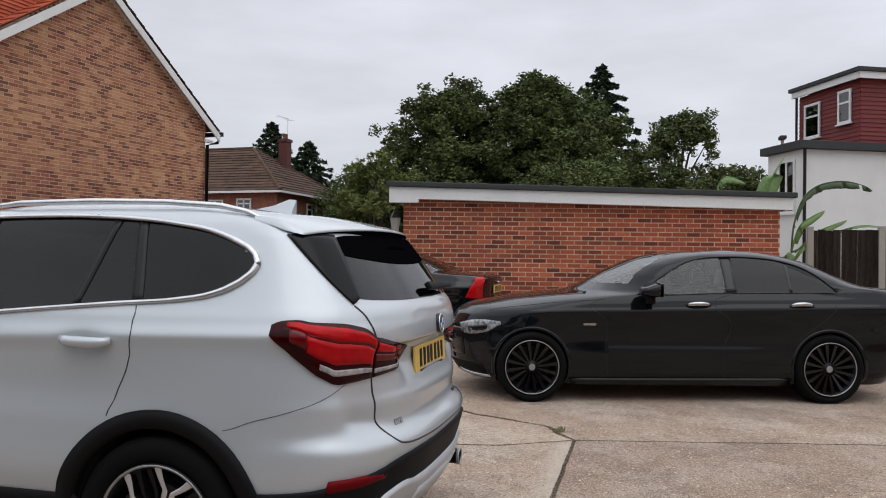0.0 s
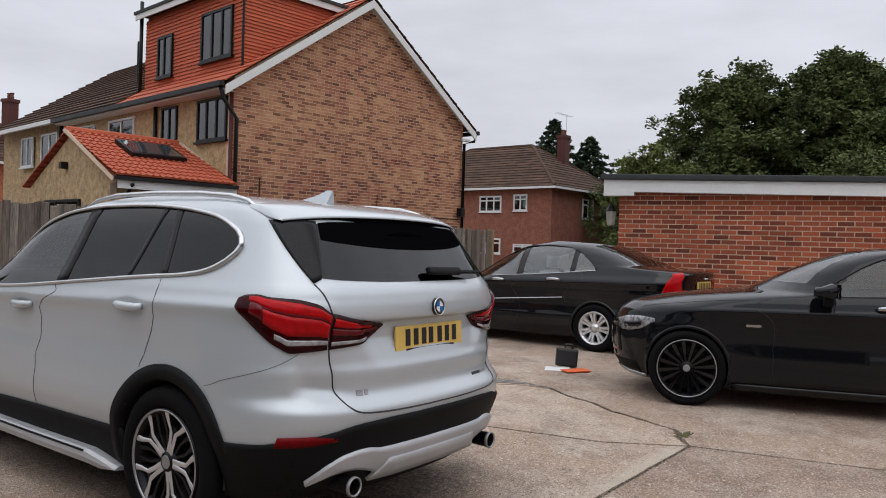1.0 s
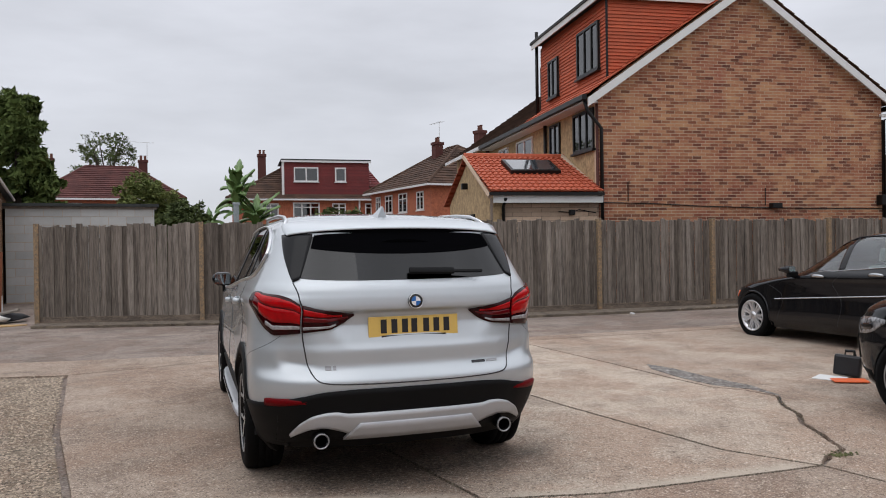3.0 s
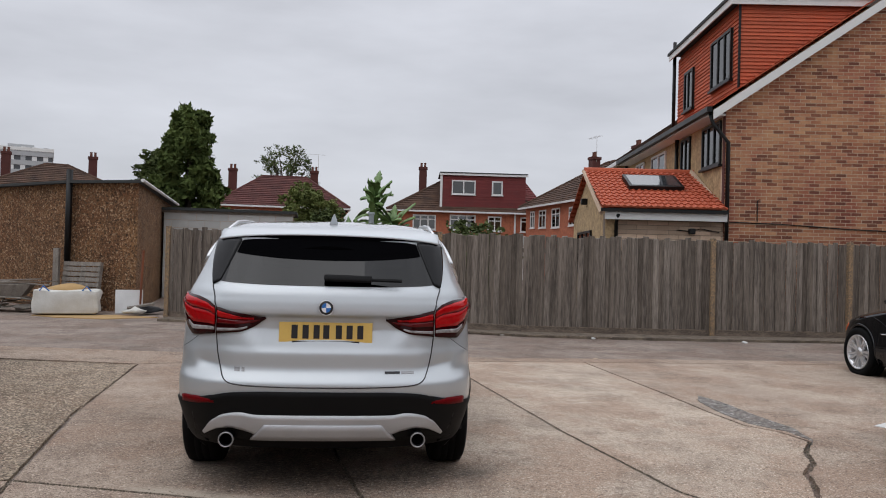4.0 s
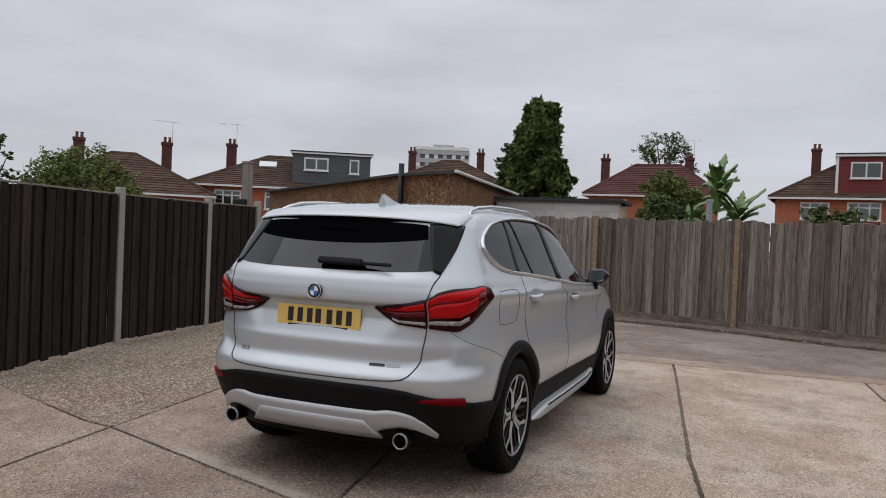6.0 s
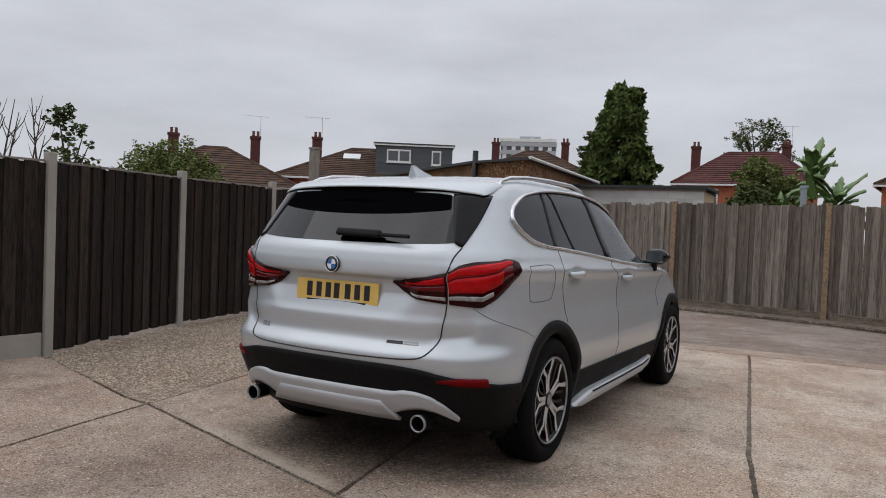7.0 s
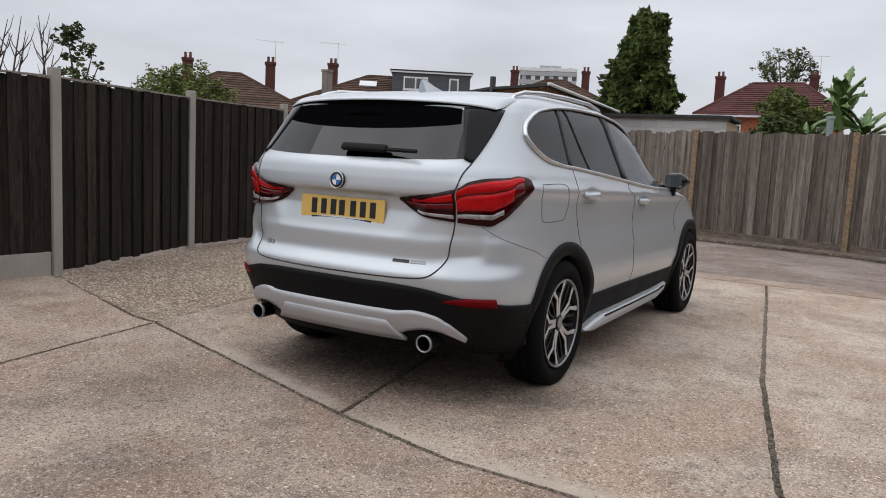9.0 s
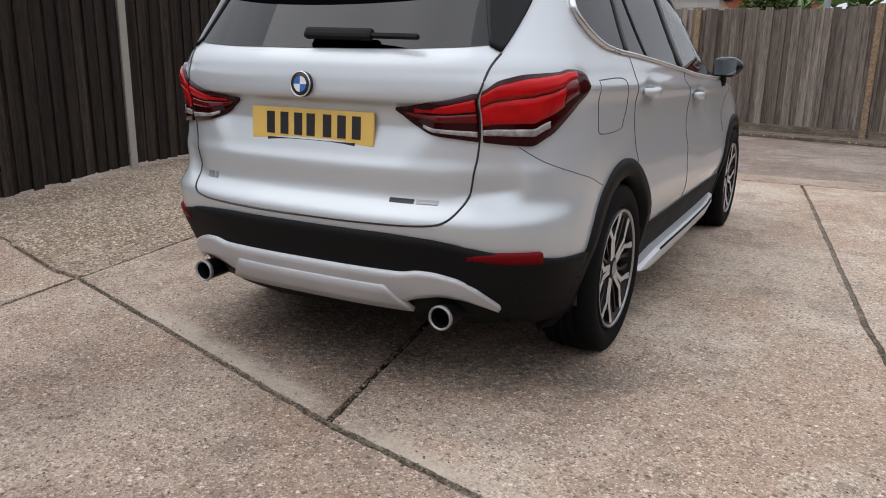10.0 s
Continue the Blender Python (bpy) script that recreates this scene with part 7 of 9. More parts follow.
part("lower_intake", strip(EXEC, [(2.45, 0.24), (3.0, 0.24)], [(2.45, 0.33), (3.0, 0.33)], -1, 0.006, 10, 4, 0.02, strip(EXEC, [(2.45, 0.24), (3.0, 0.24)], [(2.45, 0.33), (3.0, 0.33)], 1, 0.006, 10, 4, 0.02)), "cladding", exec_car, "", True)


# dark navy older saloon
def old_bulge(x, y, z):
    if x < 0.6:
        return 0.0
    return 0.022 * math.exp(-((z - 0.90 - 0.03 * (1.2 - y) * 0.5) / 0.06) ** 2) - 0.012 * math.exp(-((z - 0.62) / 0.16) ** 2) + 0.012 * math.exp(-((z - 0.34) / 0.1) ** 2)


OLD = Shell(
    smooth_tab([(0.15, -0.88), (0.28, -1.02), (0.45, -1.12), (0.60, -1.13), (0.75, -1.12), (0.95, -1.14), (1.05, -1.16), (1.09, -1.10), (1.115, -0.80), (1.14, -0.58), (1.20, -0.45), (1.28, -0.27), (1.36, -0.07), (1.42, 0.11), (1.455, 0.38), (1.47, 0.72)]),
    smooth_tab([(0.15, 3.40), (0.30, 3.58), (0.50, 3.62), (0.60, 3.60), (0.70, 3.52), (0.77, 3.32), (0.83, 3.0), (0.88, 2.65), (0.92, 2.36), (0.98, 2.20), (1.10, 2.0), (1.20, 1.82), (1.30, 1.62), (1.38, 1.42), (1.43, 1.22), (1.47, 0.95)]),
    smooth_tab([(0.15, 0.80), (0.28, 0.875), (0.45, 0.895), (0.65, 0.895), (0.80, 0.89), (0.95, 0.87), (1.02, 0.83), (1.10, 0.795), (1.20, 0.745), (1.30, 0.69), (1.38, 0.62), (1.43, 0.53), (1.47, 0.35)]),
    br=0.5, bf=0.85, n=3.2, nf=2.4, taper=0.05, bulge=old_bulge)
OL_TOP = [(0.02, 1.090), (0.12, 1.19), (0.28, 1.305), (0.48, 1.378), (0.82, 1.405), (1.15, 1.395), (1.35, 1.345), (1.60, 1.255), (1.85, 1.12), (2.10, 0.96)]
OL_LOW = [(0.02, 1.075), (0.45, 1.035), (1.22, 0.975), (2.10, 0.945)]
oldm = pose(7.33, 1.39, 0.004, -0.6, 0, -0.7)
old_car = saloon("navy_saloon", "older dark navy saloon with silver alloy wheels", "navy_paint", oldm, OLD, OL_TOP, OL_LOW,
                 [(0.035, 0.33, "sky_glass"), (0.40, 1.14, "sky_glass"), (1.23, 2.08, "sky_glass")],
                 [(0.0, 0.315, 0.34), (2.79, 0.315, 0.34)], 1.47,
                 [(0.0, 0.318, 0.215, 0.215, "silver"), (2.79, 0.318, 0.215, 0.215, "silver")], ((1.14, 1.41), (0.60, 0.44)), 0.34,
                 (0.86, 1.95, 0.93), ("seat_pale", (0.35, 1.1)), [(0.62, 0.93), (1.52, 0.90)], "chrome")
for s in (1, -1):
    seam(old_car, OLD, [("y", 1.20, 0.98), ("y", 1.22, 0.7), ("y", 1.22, 0.28)], s)
    seam(old_car, OLD, [("y", 0.22, 1.04), ("y", 0.24, 0.9), ("y", 0.42, 0.62)], s)
    seam(old_car, OLD, [("y", 2.16, 0.93), ("y", 2.28, 0.7), ("y", 2.28, 0.3)], s)
    part("side_strip", tube([OLD.at(OLD.uy(y, 0.729 - 0.066 * y), 0.729 - 0.066 * y, 0.004, s) for y in (0.48, 1.0, 1.6, 2.33)], 0.008, 6), "chrome", old_car, "thin chrome rubbing strip")
    part("window_trim", tube([OLD.at(OLD.uy(y, lerp_tab(OL_LOW, y)), lerp_tab(OL_LOW, y), 0.002, s) for y in (0.02, 0.5, 1.0, 1.5, 2.12)], 0.008, 6), "chrome", old_car, "chrome waist trim", True)
    lp = part("rear_lamp", strip(OLD, curve_u(OLD, [("x", 0.60, 0.78), ("y", -1.04, 0.785), ("y", -0.88, 0.80)]), curve_u(OLD, [("x", 0.58, 1.075), ("y", -1.07, 1.072), ("y", -0.985, 1.06)]), s, 0.008, 12, 8, 0.02), "red_lens", old_car, "red stepped rear lamp", True)
    hl = part("headlamp", strip(OLD, curve_u(OLD, [("y", 3.50, 0.54), ("y", 3.36, 0.55), ("y", 3.24, 0.60)]), curve_u(OLD, [("y", 3.50, 0.66), ("y", 3.36, 0.67), ("y", 3.24, 0.66)]), s, 0.006, 8, 4, 0.02), "headlamp_lens", old_car, "", True)
    part("indicator", strip(OLD, curve_u(OLD, [("y", 3.235, 0.56), ("y", 3.19, 0.60)]), curve_u(OLD, [("y", 3.235, 0.655), ("y", 3.19, 0.65)]), s, 0.006, 3, 3, 0.01), "orange_card", hl, "", True)
number_plate(old_car, oldm @ pose(0, -1.150, 0.90), [-0.174, -0.113, -0.052, 0.002, 0.072, 0.132, 0.192])
part("boot_trim", tube([OLD.at(OLD.ux(x, 0.99), 0.99, 0.005, 1) for x in (0.0, 0.2, 0.4, 0.5)], 0.012, 6), "chrome", old_car, "", True)

# ---- neighbouring houses ----
def hip_house(name, label, m, w, d, eave, ridge, wall, roof, wins=(), side_wins=(), chims=(), hip=None, tall=0.0, gutter="upvc", rows=16):
    """House with a hipped tile roof. Local frame: front on y=0 looking to -y, x to the right, depth along y."""
    h = thing(name, label, "house", m=m)
    part("wall", boxm(0, w, 0, d, -0.2, eave), wall, h)
    o = 0.4
    hp = hip if hip is not None else min(w, d) / 2
    if w >= d:
        r0, r1 = Vector((hp, d / 2, ridge)), Vector((w - hp, d / 2, ridge))
    else:
        r0, r1 = Vector((w / 2, hp, ridge)), Vector((w / 2, d - hp, ridge))
    c = [Vector((-o, -o, eave)), Vector((w + o, -o, eave)), Vector((w + o, d + o, eave)), Vector((-o, d + o, eave))]
    if w >= d:
        faces = [(c[0], c[1], r1, r0), (c[1], c[2], r1, r1), (c[2], c[3], r0, r1), (c[3], c[0], r0, r0)]
    else:
        faces = [(c[0], c[1], r0, r0), (c[1], c[2], r1, r0), (c[2], c[3], r1, r1), (c[3], c[0], r0, r1)]
    for a, b, q, p in faces:
        bm = bmesh.new()
        n = (b - a).cross(p - a if (p - a).length > 0.1 else q - a).normalized()
        n = n if n.z > 0 else -n
        for i in range(rows):
            t0, t1 = i / rows, min((i + 1.1) / rows, 1.0)
            k = [a.lerp(p, t0), b.lerp(q, t0), b.lerp(q, t1), a.lerp(p, t1)]
            vs = [bm.verts.new(v) for v in (k[0], k[1], k[2], k[3], k[0] + n * 0.05, k[1] + n * 0.05, k[2] + n * 0.008, k[3] + n * 0.008)]
            for f in ((4, 5, 6, 7), (0, 1, 5, 4), (1, 2, 6, 5), (3, 0, 4, 7)):
                bm.faces.new([vs[j] for j in f])
        bmesh.ops.recalc_face_normals(bm, faces=bm.faces)
        tagged(part("roof_slope", bm, roof, h), kind="stuff")
    bm = bmesh.new()
    tube([r0, r1], 0.11, 6, bm)
    for a, b in ((c[0], r0), (c[3], r0 if w >= d else r1), (c[1], r1 if w >= d else r0), (c[2], r1)):
        tube([a + Vector((0, 0, 0.05)), b], 0.10, 6, bm)
    part("ridge_tiles", bm, roof, h)
    bm = bmesh.new()
    box(bm, -o - 0.05, w + o + 0.05, -o - 0.08, -o, eave - 0.12, eave + 0.0)
    box(bm, -o - 0.08, -o, -o, d + o, eave - 0.12, eave + 0.0)
    box(bm, w + o, w + o + 0.08, -o, d + o, eave - 0.12, eave + 0.0)
    part("gutter", bm, gutter, h)
    for x, z, ww, hh in wins:
        window(h, x, z, ww, hh, m, bars=(0.5,) if ww < 1.4 else (0.33, 0.66), cross=((0, 1, 0.7),), fw=0.09, light=((0.1, 0.9),))
    sm = m @ Matrix(((0, 1, 0, 0), (-1, 0, 0, 0), (0, 0, 1, 0), (0, 0, 0, 1)))
    for y, z, ww, hh in side_wins:
        window(h, -(y + ww), z, ww, hh, sm, bars=(0.5,) if ww < 1.4 else (0.33, 0.66), cross=((0, 1, 0.7),), fw=0.09, light=((0.1, 0.9),))
    for x, y, z, aerial in chims:
        chimney(h, x, y, ridge - 1.6, z, aerial)
    return h


def chimney(h, x, y, z0, z1, aerial=False):
    bm = boxm(x - 0.30, x + 0.30, y - 0.28, y + 0.28, z0, z1 - 0.1)
    box(bm, x - 0.35, x + 0.35, y - 0.33, y + 0.33, z1 - 0.22, z1 - 0.04)
    ch = part("chimney", bm, "chimney_brick", h, "red brick chimney stack")
    for k in (-0.13, 0.15):
        part("pot", lathe([(z1 - 0.06, 0.10), (z1 + 0.24, 0.08), (z1 + 0.26, 0.10), (z1 + 0.30, 0.10)], 12, "z"), "pot", ch).matrix_basis = pose(x + k, y, 0)
    if aerial:
        bm = tube([(x + 0.3, y, z1 - 0.4), (x + 0.3, y, z1 + 1.3)], 0.013, 5)
        tube([(x + 0.8, y, z1 + 1.25), (x - 0.9, y, z1 + 1.3)], 0.008, 5, bm)
        for k in range(7):
            tube([(x + 0.7 - 0.24 * k, y - 0.22, z1 + 1.26), (x + 0.7 - 0.24 * k, y + 0.22, z1 + 1.26)], 0.005, 4, bm)
        part("aerial", bm, "post_concrete", ch)


# next house of the terrace, brown roof
terr = thing("terrace_house", "buff brick terrace house with a brown tiled roof", "house", m=HM)
T0, T1 = 5.05, 14.5
part("wall", boxm(0.05, HW, ROWLEN, T1, -0.2, EAVE), "buff_brick", terr)
tile_slope(terr, (-0.34, T0 - 0.05, e0 + 0.03), (-0.34, T1, e0 + 0.03), rise, 16, "brown_tile", None, "roof_slope", 0.05, label="brown concrete tile roof")
tile_slope(terr, (HW + 0.34, ROWLEN, e0), (HW + 0.34, T1, e0), Vector((-rise.x, 0, rise.z)), 12, "brown_tile", None, "roof_slope", 0.05)
poly(terr, [(0, T1, EAVE), (HW, T1, EAVE), (HW / 2, T1, APEX)], "buff_brick", "end_gable", None, 0.2)
part("gutter", boxm(-0.46, -0.36, ROWLEN, T1, e0 - 0.12, e0), "upvc", terr)
window(terr, rear(9.6, 1.3), 3.5, 1.3, 0.95, RM, bars=(0.5,), light=((0.1, 0.9),))
window(terr, rear(11.6, 1.0), 3.5, 1.0, 0.95, RM, bars=(0.5,), light=((0.1, 0.9),))
part("downpipe", tube([(-0.08, 9.2, EAVE), (-0.08, 9.2, 0)], 0.06), "black_plastic", terr, "", True)
chimney(terr, 3.2, 9.5, APEX - 1.2, APEX + 0.9)
part("vent_pipe", tube([(1.0, 6.6, 5.6), (1.0, 6.6, 6.9)], 0.06), "black_plastic", terr)

# orange brick house beyond
om = pose(10.74, 47.75, 0, 0, 0, -80.6)
hip_house("orange_brick_house", "orange-red brick house with a brown hipped tile roof", om, 9.4, 8.0, 5.0, 7.9, "red_brick_far", "brown_tile",
          [(0.9, 3.55, 0.8, 1.15), (2.5, 3.5, 1.2, 1.2), (4.7, 3.45, 1.3, 1.25), (7.4, 3.5, 1.0, 1.15)], (), [(4.4, 3.0, 8.25, True), (8.0, 4.2, 8.6, False)])

# house with the dark red dormer
rm = pose(1.46, 50.9, 0, 0, 0, -3)
rh = hip_house("red_dormer_house", "brick house with a dark red tile-hung dormer", rm, 11.0, 8.5, 4.8, 7.7, "red_brick_far", "brown_tile",
               [(1.5, 3.4, 1.7, 1.1), (4.2, 3.4, 1.9, 1.15), (7.0, 3.4, 1.0, 1.1), (9.4, 3.4, 1.4, 1.1)], (), [(2.2, 4.3, 8.5, False)])
part("dormer", boxm(3.55, 9.75, 0.15, 4.5, 4.85, 7.45), "dark_red_tile", rh, "dark red tile-hung dormer")
hung_tiles(rh, (3.55, 0.15, 0), (9.75, 0.15, 0), 4.85, 7.45, rm, "dark_red_tile", (0, -1, 0), 22)
part("dormer_roof", boxm(3.4, 9.9, -0.05, 4.6, 7.6, 7.68), "felt", rh)
part("dormer_fascia", boxm(3.4, 9.9, -0.03, 0.02, 7.45, 7.6), "upvc", rh)
part("corner_board", boxm(3.45, 3.62, 0.05, 0.15, 4.85, 7.5), "upvc", rh)
rw = rm @ pose(0, 0.09, 0)
window(rh, 4.3, 6.05, 1.75, 1.05, rw, bars=(0.5,), fw=0.09, light=((0.0, 1.0),))
window(rh, 7.25, 6.05, 0.8, 1.05, rw, bars=(), fw=0.1, light=((0.0, 1.0),))
part("downpipe", tube([(9.0, -0.05, 5.0), (9.0, -0.05, 3.0)], 0.07), "upvc", rh)
tile_slope(rh, (9.78, -0.42, 4.86), (11.42, -0.42, 4.86), Vector((-1.2, 4.6, 2.7)), 14, "dark_red_tile", None, "red_roof", 0.06, label="red tiled roof slope")
part("lean_to", prism([(6.6, -3.0), (10.4, -3.0), (10.4, -0.05), (6.6, -0.05)], -0.2, 2.3), "upvc", rh, "white lean-to conservatory")
tile_slope(rh, (6.4, -3.2, 2.3), (10.6, -3.2, 2.3), Vector((0, 3.1, 0.8)), 6, "blockwork", None, "lean_to_roof", 0.04)

hip_house("hipped_house", "brick house with a reddish brown hipped roof", pose(-10.6, 49.3, 0, 0, 0, 5), 8.6, 8.5, 4.7, 7.2, "red_brick_far", "plum_tile",
          [(1.0, 3.3, 1.6, 1.1), (6.0, 3.3, 1.6, 1.1)], (), [(0.4, 5.0, 7.8, False), (6.5, 5.4, 7.9, True)], hip=2.7)
hip_house("hipped_house", "brick house with a weathered brown hipped roof", pose(-26.5, 48.0, 0, 0, 0, 20), 10.0, 8.5, 5.0, 7.5, "red_brick_far", "brown_tile", (), (), [(7.4, 4.2, 8.3, False), (1.6, 5.6, 8.4, False)])
gm2 = pose(-30.6, 31.9, 0, 0, 0, 33)
gh = hip_house("grey_dormer_house", "brick house with a dark grey clad box dormer", gm2, 11.0, 8.0, 3.9, 6.1, "red_brick_far", "brown_tile",
               [(1.2, 2.5, 1.6, 1.1), (4.2, 2.5, 1.3, 1.1)], (), [(1.6, 4.6, 6.9, True)])
part("dormer", boxm(5.8, 10.6, 0.25, 4.6, 3.8, 6.1), "grey_slate", gh, "dark grey box dormer")
hung_tiles(gh, (5.8, 0.25, 0), (10.6, 0.25, 0), 3.8, 6.05, gm2, "grey_slate", (0, -1, 0), 14)
part("dormer_roof", boxm(5.65, 10.75, 0.1, 4.7, 6.18, 6.26), "felt", gh)
part("dormer_fascia", boxm(5.65, 10.75, 0.12, 0.2, 6.08, 6.18), "upvc", gh)
gw = gm2 @ pose(0, 0.19, 0)
window(gh, 6.5, 5.05, 1.5, 0.8, gw, bars=(0.5,), fw=0.09, light=((0.0, 1.0),))
window(gh, 9.3, 4.95, 0.6, 0.9, gw, bars=(), fw=0.09, light=((0.0, 1.0),))
part("roof_window", boxm(3.6, 4.7, 0.0, 0.7, 0.02, 0.1), "upvc", gh).matrix_world = gm2 @ pose(0, 2.2, 5.25, 30, 0, 0)
hip_house("hipped_house", "brick house with a brown hipped roof behind the fence", pose(-35.6, 24.6, 0, 0, 0, 46), 9.4, 8.0, 3.1, 5.6, "red_brick_far", "brown_tile",
          [(6.5, 1.9, 1.4, 0.95)], (), [(2.2, 4.0, 6.4, False), (7.2, 4.0, 6.5, True)])
hip_house("corner_house", "red-brown brick corner house with a brown hipped roof", pose(34.9, 17.7, 0, 0, 0, -3), 8.1, 13.0, 4.85, 7.85, "brown_brick", "brown_tile",
          [(3.4, 3.2, 1.3, 1.2), (5.6, 3.5, 0.7, 0.8)], [(1.6, 3.5, 0.95, 0.95), (3.4, 3.45, 1.6, 0.95), (6.2, 3.45, 1.5, 0.95), (3.4, 1.0, 1.6, 0.9), (1.2, 1.1, 1.3, 0.5)], [(5.4, 2.6, 8.6, True), (3.0, 11.0, 8.6, False)])

# white rendered house with a red dormer beside the garage
wm = pose(23.08, -6.6, 0, 0, 0, -65.5)
wh = thing("white_house", "white rendered flat-roofed house with a dark red dormer", "house", m=wm)
part("wall", boxm(0, 11.0, 0, 1.87, -0.2, 4.92), "render_white", wh, "white render")
part("main_wall", boxm(2.3, 11.0, 1.87, 3.4, -0.2, 5.1), "render_white", wh)
part("flat_roof", boxm(-0.22, 11.2, -0.22, 2.03, 4.92, 5.18, None, 0.02), "felt", wh, "black flat roof edge")
part("dormer", boxm(2.15, 11.0, 0.15, 3.27, 5.18, 7.3), "dark_red_tile", wh)
hung_tiles(wh, (2.15, 0.15, 0), (11.0, 0.15, 0), 5.18, 7.3, wm, "dark_red_tile", (0, -1, 0), 15)
hung_tiles(wh, (2.15, 0.15, 0), (2.15, 3.27, 0), 5.18, 7.3, wm, "dark_red_tile", (-1, 0, 0), 15)
part("dormer_roof", boxm(1.85, 11.2, -0.15, 3.55, 7.5, 7.64, None, 0.02), "felt", wh)
part("dormer_fascia", boxm(1.95, 11.2, -0.08, 0.0, 7.28, 7.5), "upvc", wh)
part("dormer_fascia", boxm(1.93, 2.0, 0.0, 3.45, 7.28, 7.5), "upvc", wh)
wsm = wm @ pose(2.11, 0, 0) @ Matrix(((0, 1, 0, 0), (-1, 0, 0, 0), (0, 0, 1, 0), (0, 0, 0, 1)))
window(wh, rear(0.50, 0.64), 5.95, 0.64, 1.12, wsm, bars=(), cross=((0, 1, 0.62),), fw=0.08, light=((0, 1),))
window(wh, rear(2.06, 0.86), 5.72, 0.86, 1.22, wsm, bars=(), cross=((0, 1, 0.62),), fw=0.08, light=((0, 1),))
wsm2 = wm @ Matrix(((0, 1, 0, 0), (-1, 0, 0, 0), (0, 0, 1, 0), (0, 0, 0, 1)))
window(wh, rear(0.36, 0.9), 2.9, 0.9, 1.75, wsm2, bars=(0.5,), fw=0.08)
part("downpipe", tube([(0.03, -0.06, 4.95), (0.03, -0.06, 0)], 0.05), "black_plastic", wh)
part("downpipe", tube([(2.05, 3.32, 7.4), (2.05, 3.32, 5.2)], 0.045), "black_plastic", wh)
tile_slope(wh, (4.6, -0.1, 5.18), (11.0, -0.1, 5.18), Vector((0.9, 1.6, 1.0)), 7, "brown_tile", None, "roof_slope", 0.04)
sl = thing("street_lamp", "dark grey street lamp behind the roofs", "street lamp", m=pose(36.2, -8.1, 0))
part("pole", tube([(0, 0, -0.1), (0, 0, 7.2)], 0.07), "post_concrete", sl)
part("lantern", boxm(-0.3, 0.3, -0.15, 0.15, 7.15, 7.32, None, 0.04), "felt", sl)

# tower block far away
tm = pose(-113.8, 228.3, 0, 0, 0, 22)
tower = thing("tower_block", "distant pale concrete tower block with banded floors", "tower block", m=tm)
part("core", boxm(0, 18, 0, 16, -1, 30), "grey_slate", tower)
for k in range(11):
    part("floor_band", boxm(-0.3, 18.3, -0.3, 16.3, 2.75 * k + 1.0, 2.75 * k + 2.4), "tower_wall", tower)
for k in range(11):
    for j in range(6):
        part("window", boxm(0.6 + 3.0 * j, 1.9 + 3.0 * j, -0.12, -0.02, 2.75 * k + 2.4, 2.75 * k + 3.7), "upvc" if (k + j) % 3 else "tower_wall", tower)
part("roof_plant", boxm(6, 13, 4, 11, 30, 32.3), "tower_wall", tower)
part("parapet", boxm(-0.4, 18.4, -0.4, 16.4, 30.0, 31.0), "fascia_white", tower)

t2 = thing("tower_block", "distant pale banded office block behind the corner house", "tower block", m=pose(150.0, 101.0, 0, 0, 0, 20))
part("core", boxm(0, 9, 0, 9, -1, 19), "grey_slate", t2)
for k in range(6):
    part("floor_band", boxm(-0.3, 9.3, -0.3, 9.3, 3.0 * k + 2.0, 3.0 * k + 3.6), "tower_wall", t2)

# ---- pebble-dashed garage block and white blockwork shed ----
shed = thing("pebbledash_garage", "brown pebble-dashed garage with a thin flat roof", "garage")
SP = [(-5.0, 12.4), (-6.45, 20.8), (-17.0, 26.0), (-17.3, 21.7), (-6.8, 13.2)]
part("wall", prism(SP, -0.05, 2.84), "pebbledash", shed)
bm = prism([(-4.88, 12.22), (-6.3, 21.0), (-17.1, 26.2), (-17.5, 21.5), (-6.85, 13.02)], 2.84, 2.90)
part("roof", bm, "felt", shed, "thin weathered roof edge")
part("verge_trim", tube([(-4.86, 12.2, 2.89), (-6.28, 21.0, 2.89)], 0.04, 6), "fascia_white", shed, "white roof edge trim")
part("downpipe", tube([(-6.72, 13.02, 3.15), (-6.72, 13.02, 1.0)], 0.075), "black_plastic", shed, "black soil pipe", True)
bsh = thing("block_shed", "white-washed blockwork shed with a dark roof edge", "shed")
bmx, bl_ = frame_on((-5.85, 17.7), (-2.2, 18.0))
part("wall", boxm(0, bl_, 0.01, 2.4, -0.05, 2.48), "mortar", bsh).matrix_world = bmx
bb = bmesh.new()
brick_wall(bb, bl_, 0.0, 2.48, depth=0.012, y=0.01, bl=0.44, bh=0.215, j=0.012)
tagged(part("blockwork", bb, "blockwork", bsh, "white-washed concrete blocks"), kind="stuff").matrix_world = bmx
part("roof", boxm(-0.3, bl_ + 0.12, -0.12, 2.5, 2.54, 2.62), "felt", bsh, "dark flat roof").matrix_world = bmx
part("lintel", boxm(-0.1, bl_ + 0.06, -0.03, 0.0, 2.47, 2.54), "old_wood", bsh).matrix_world = bmx


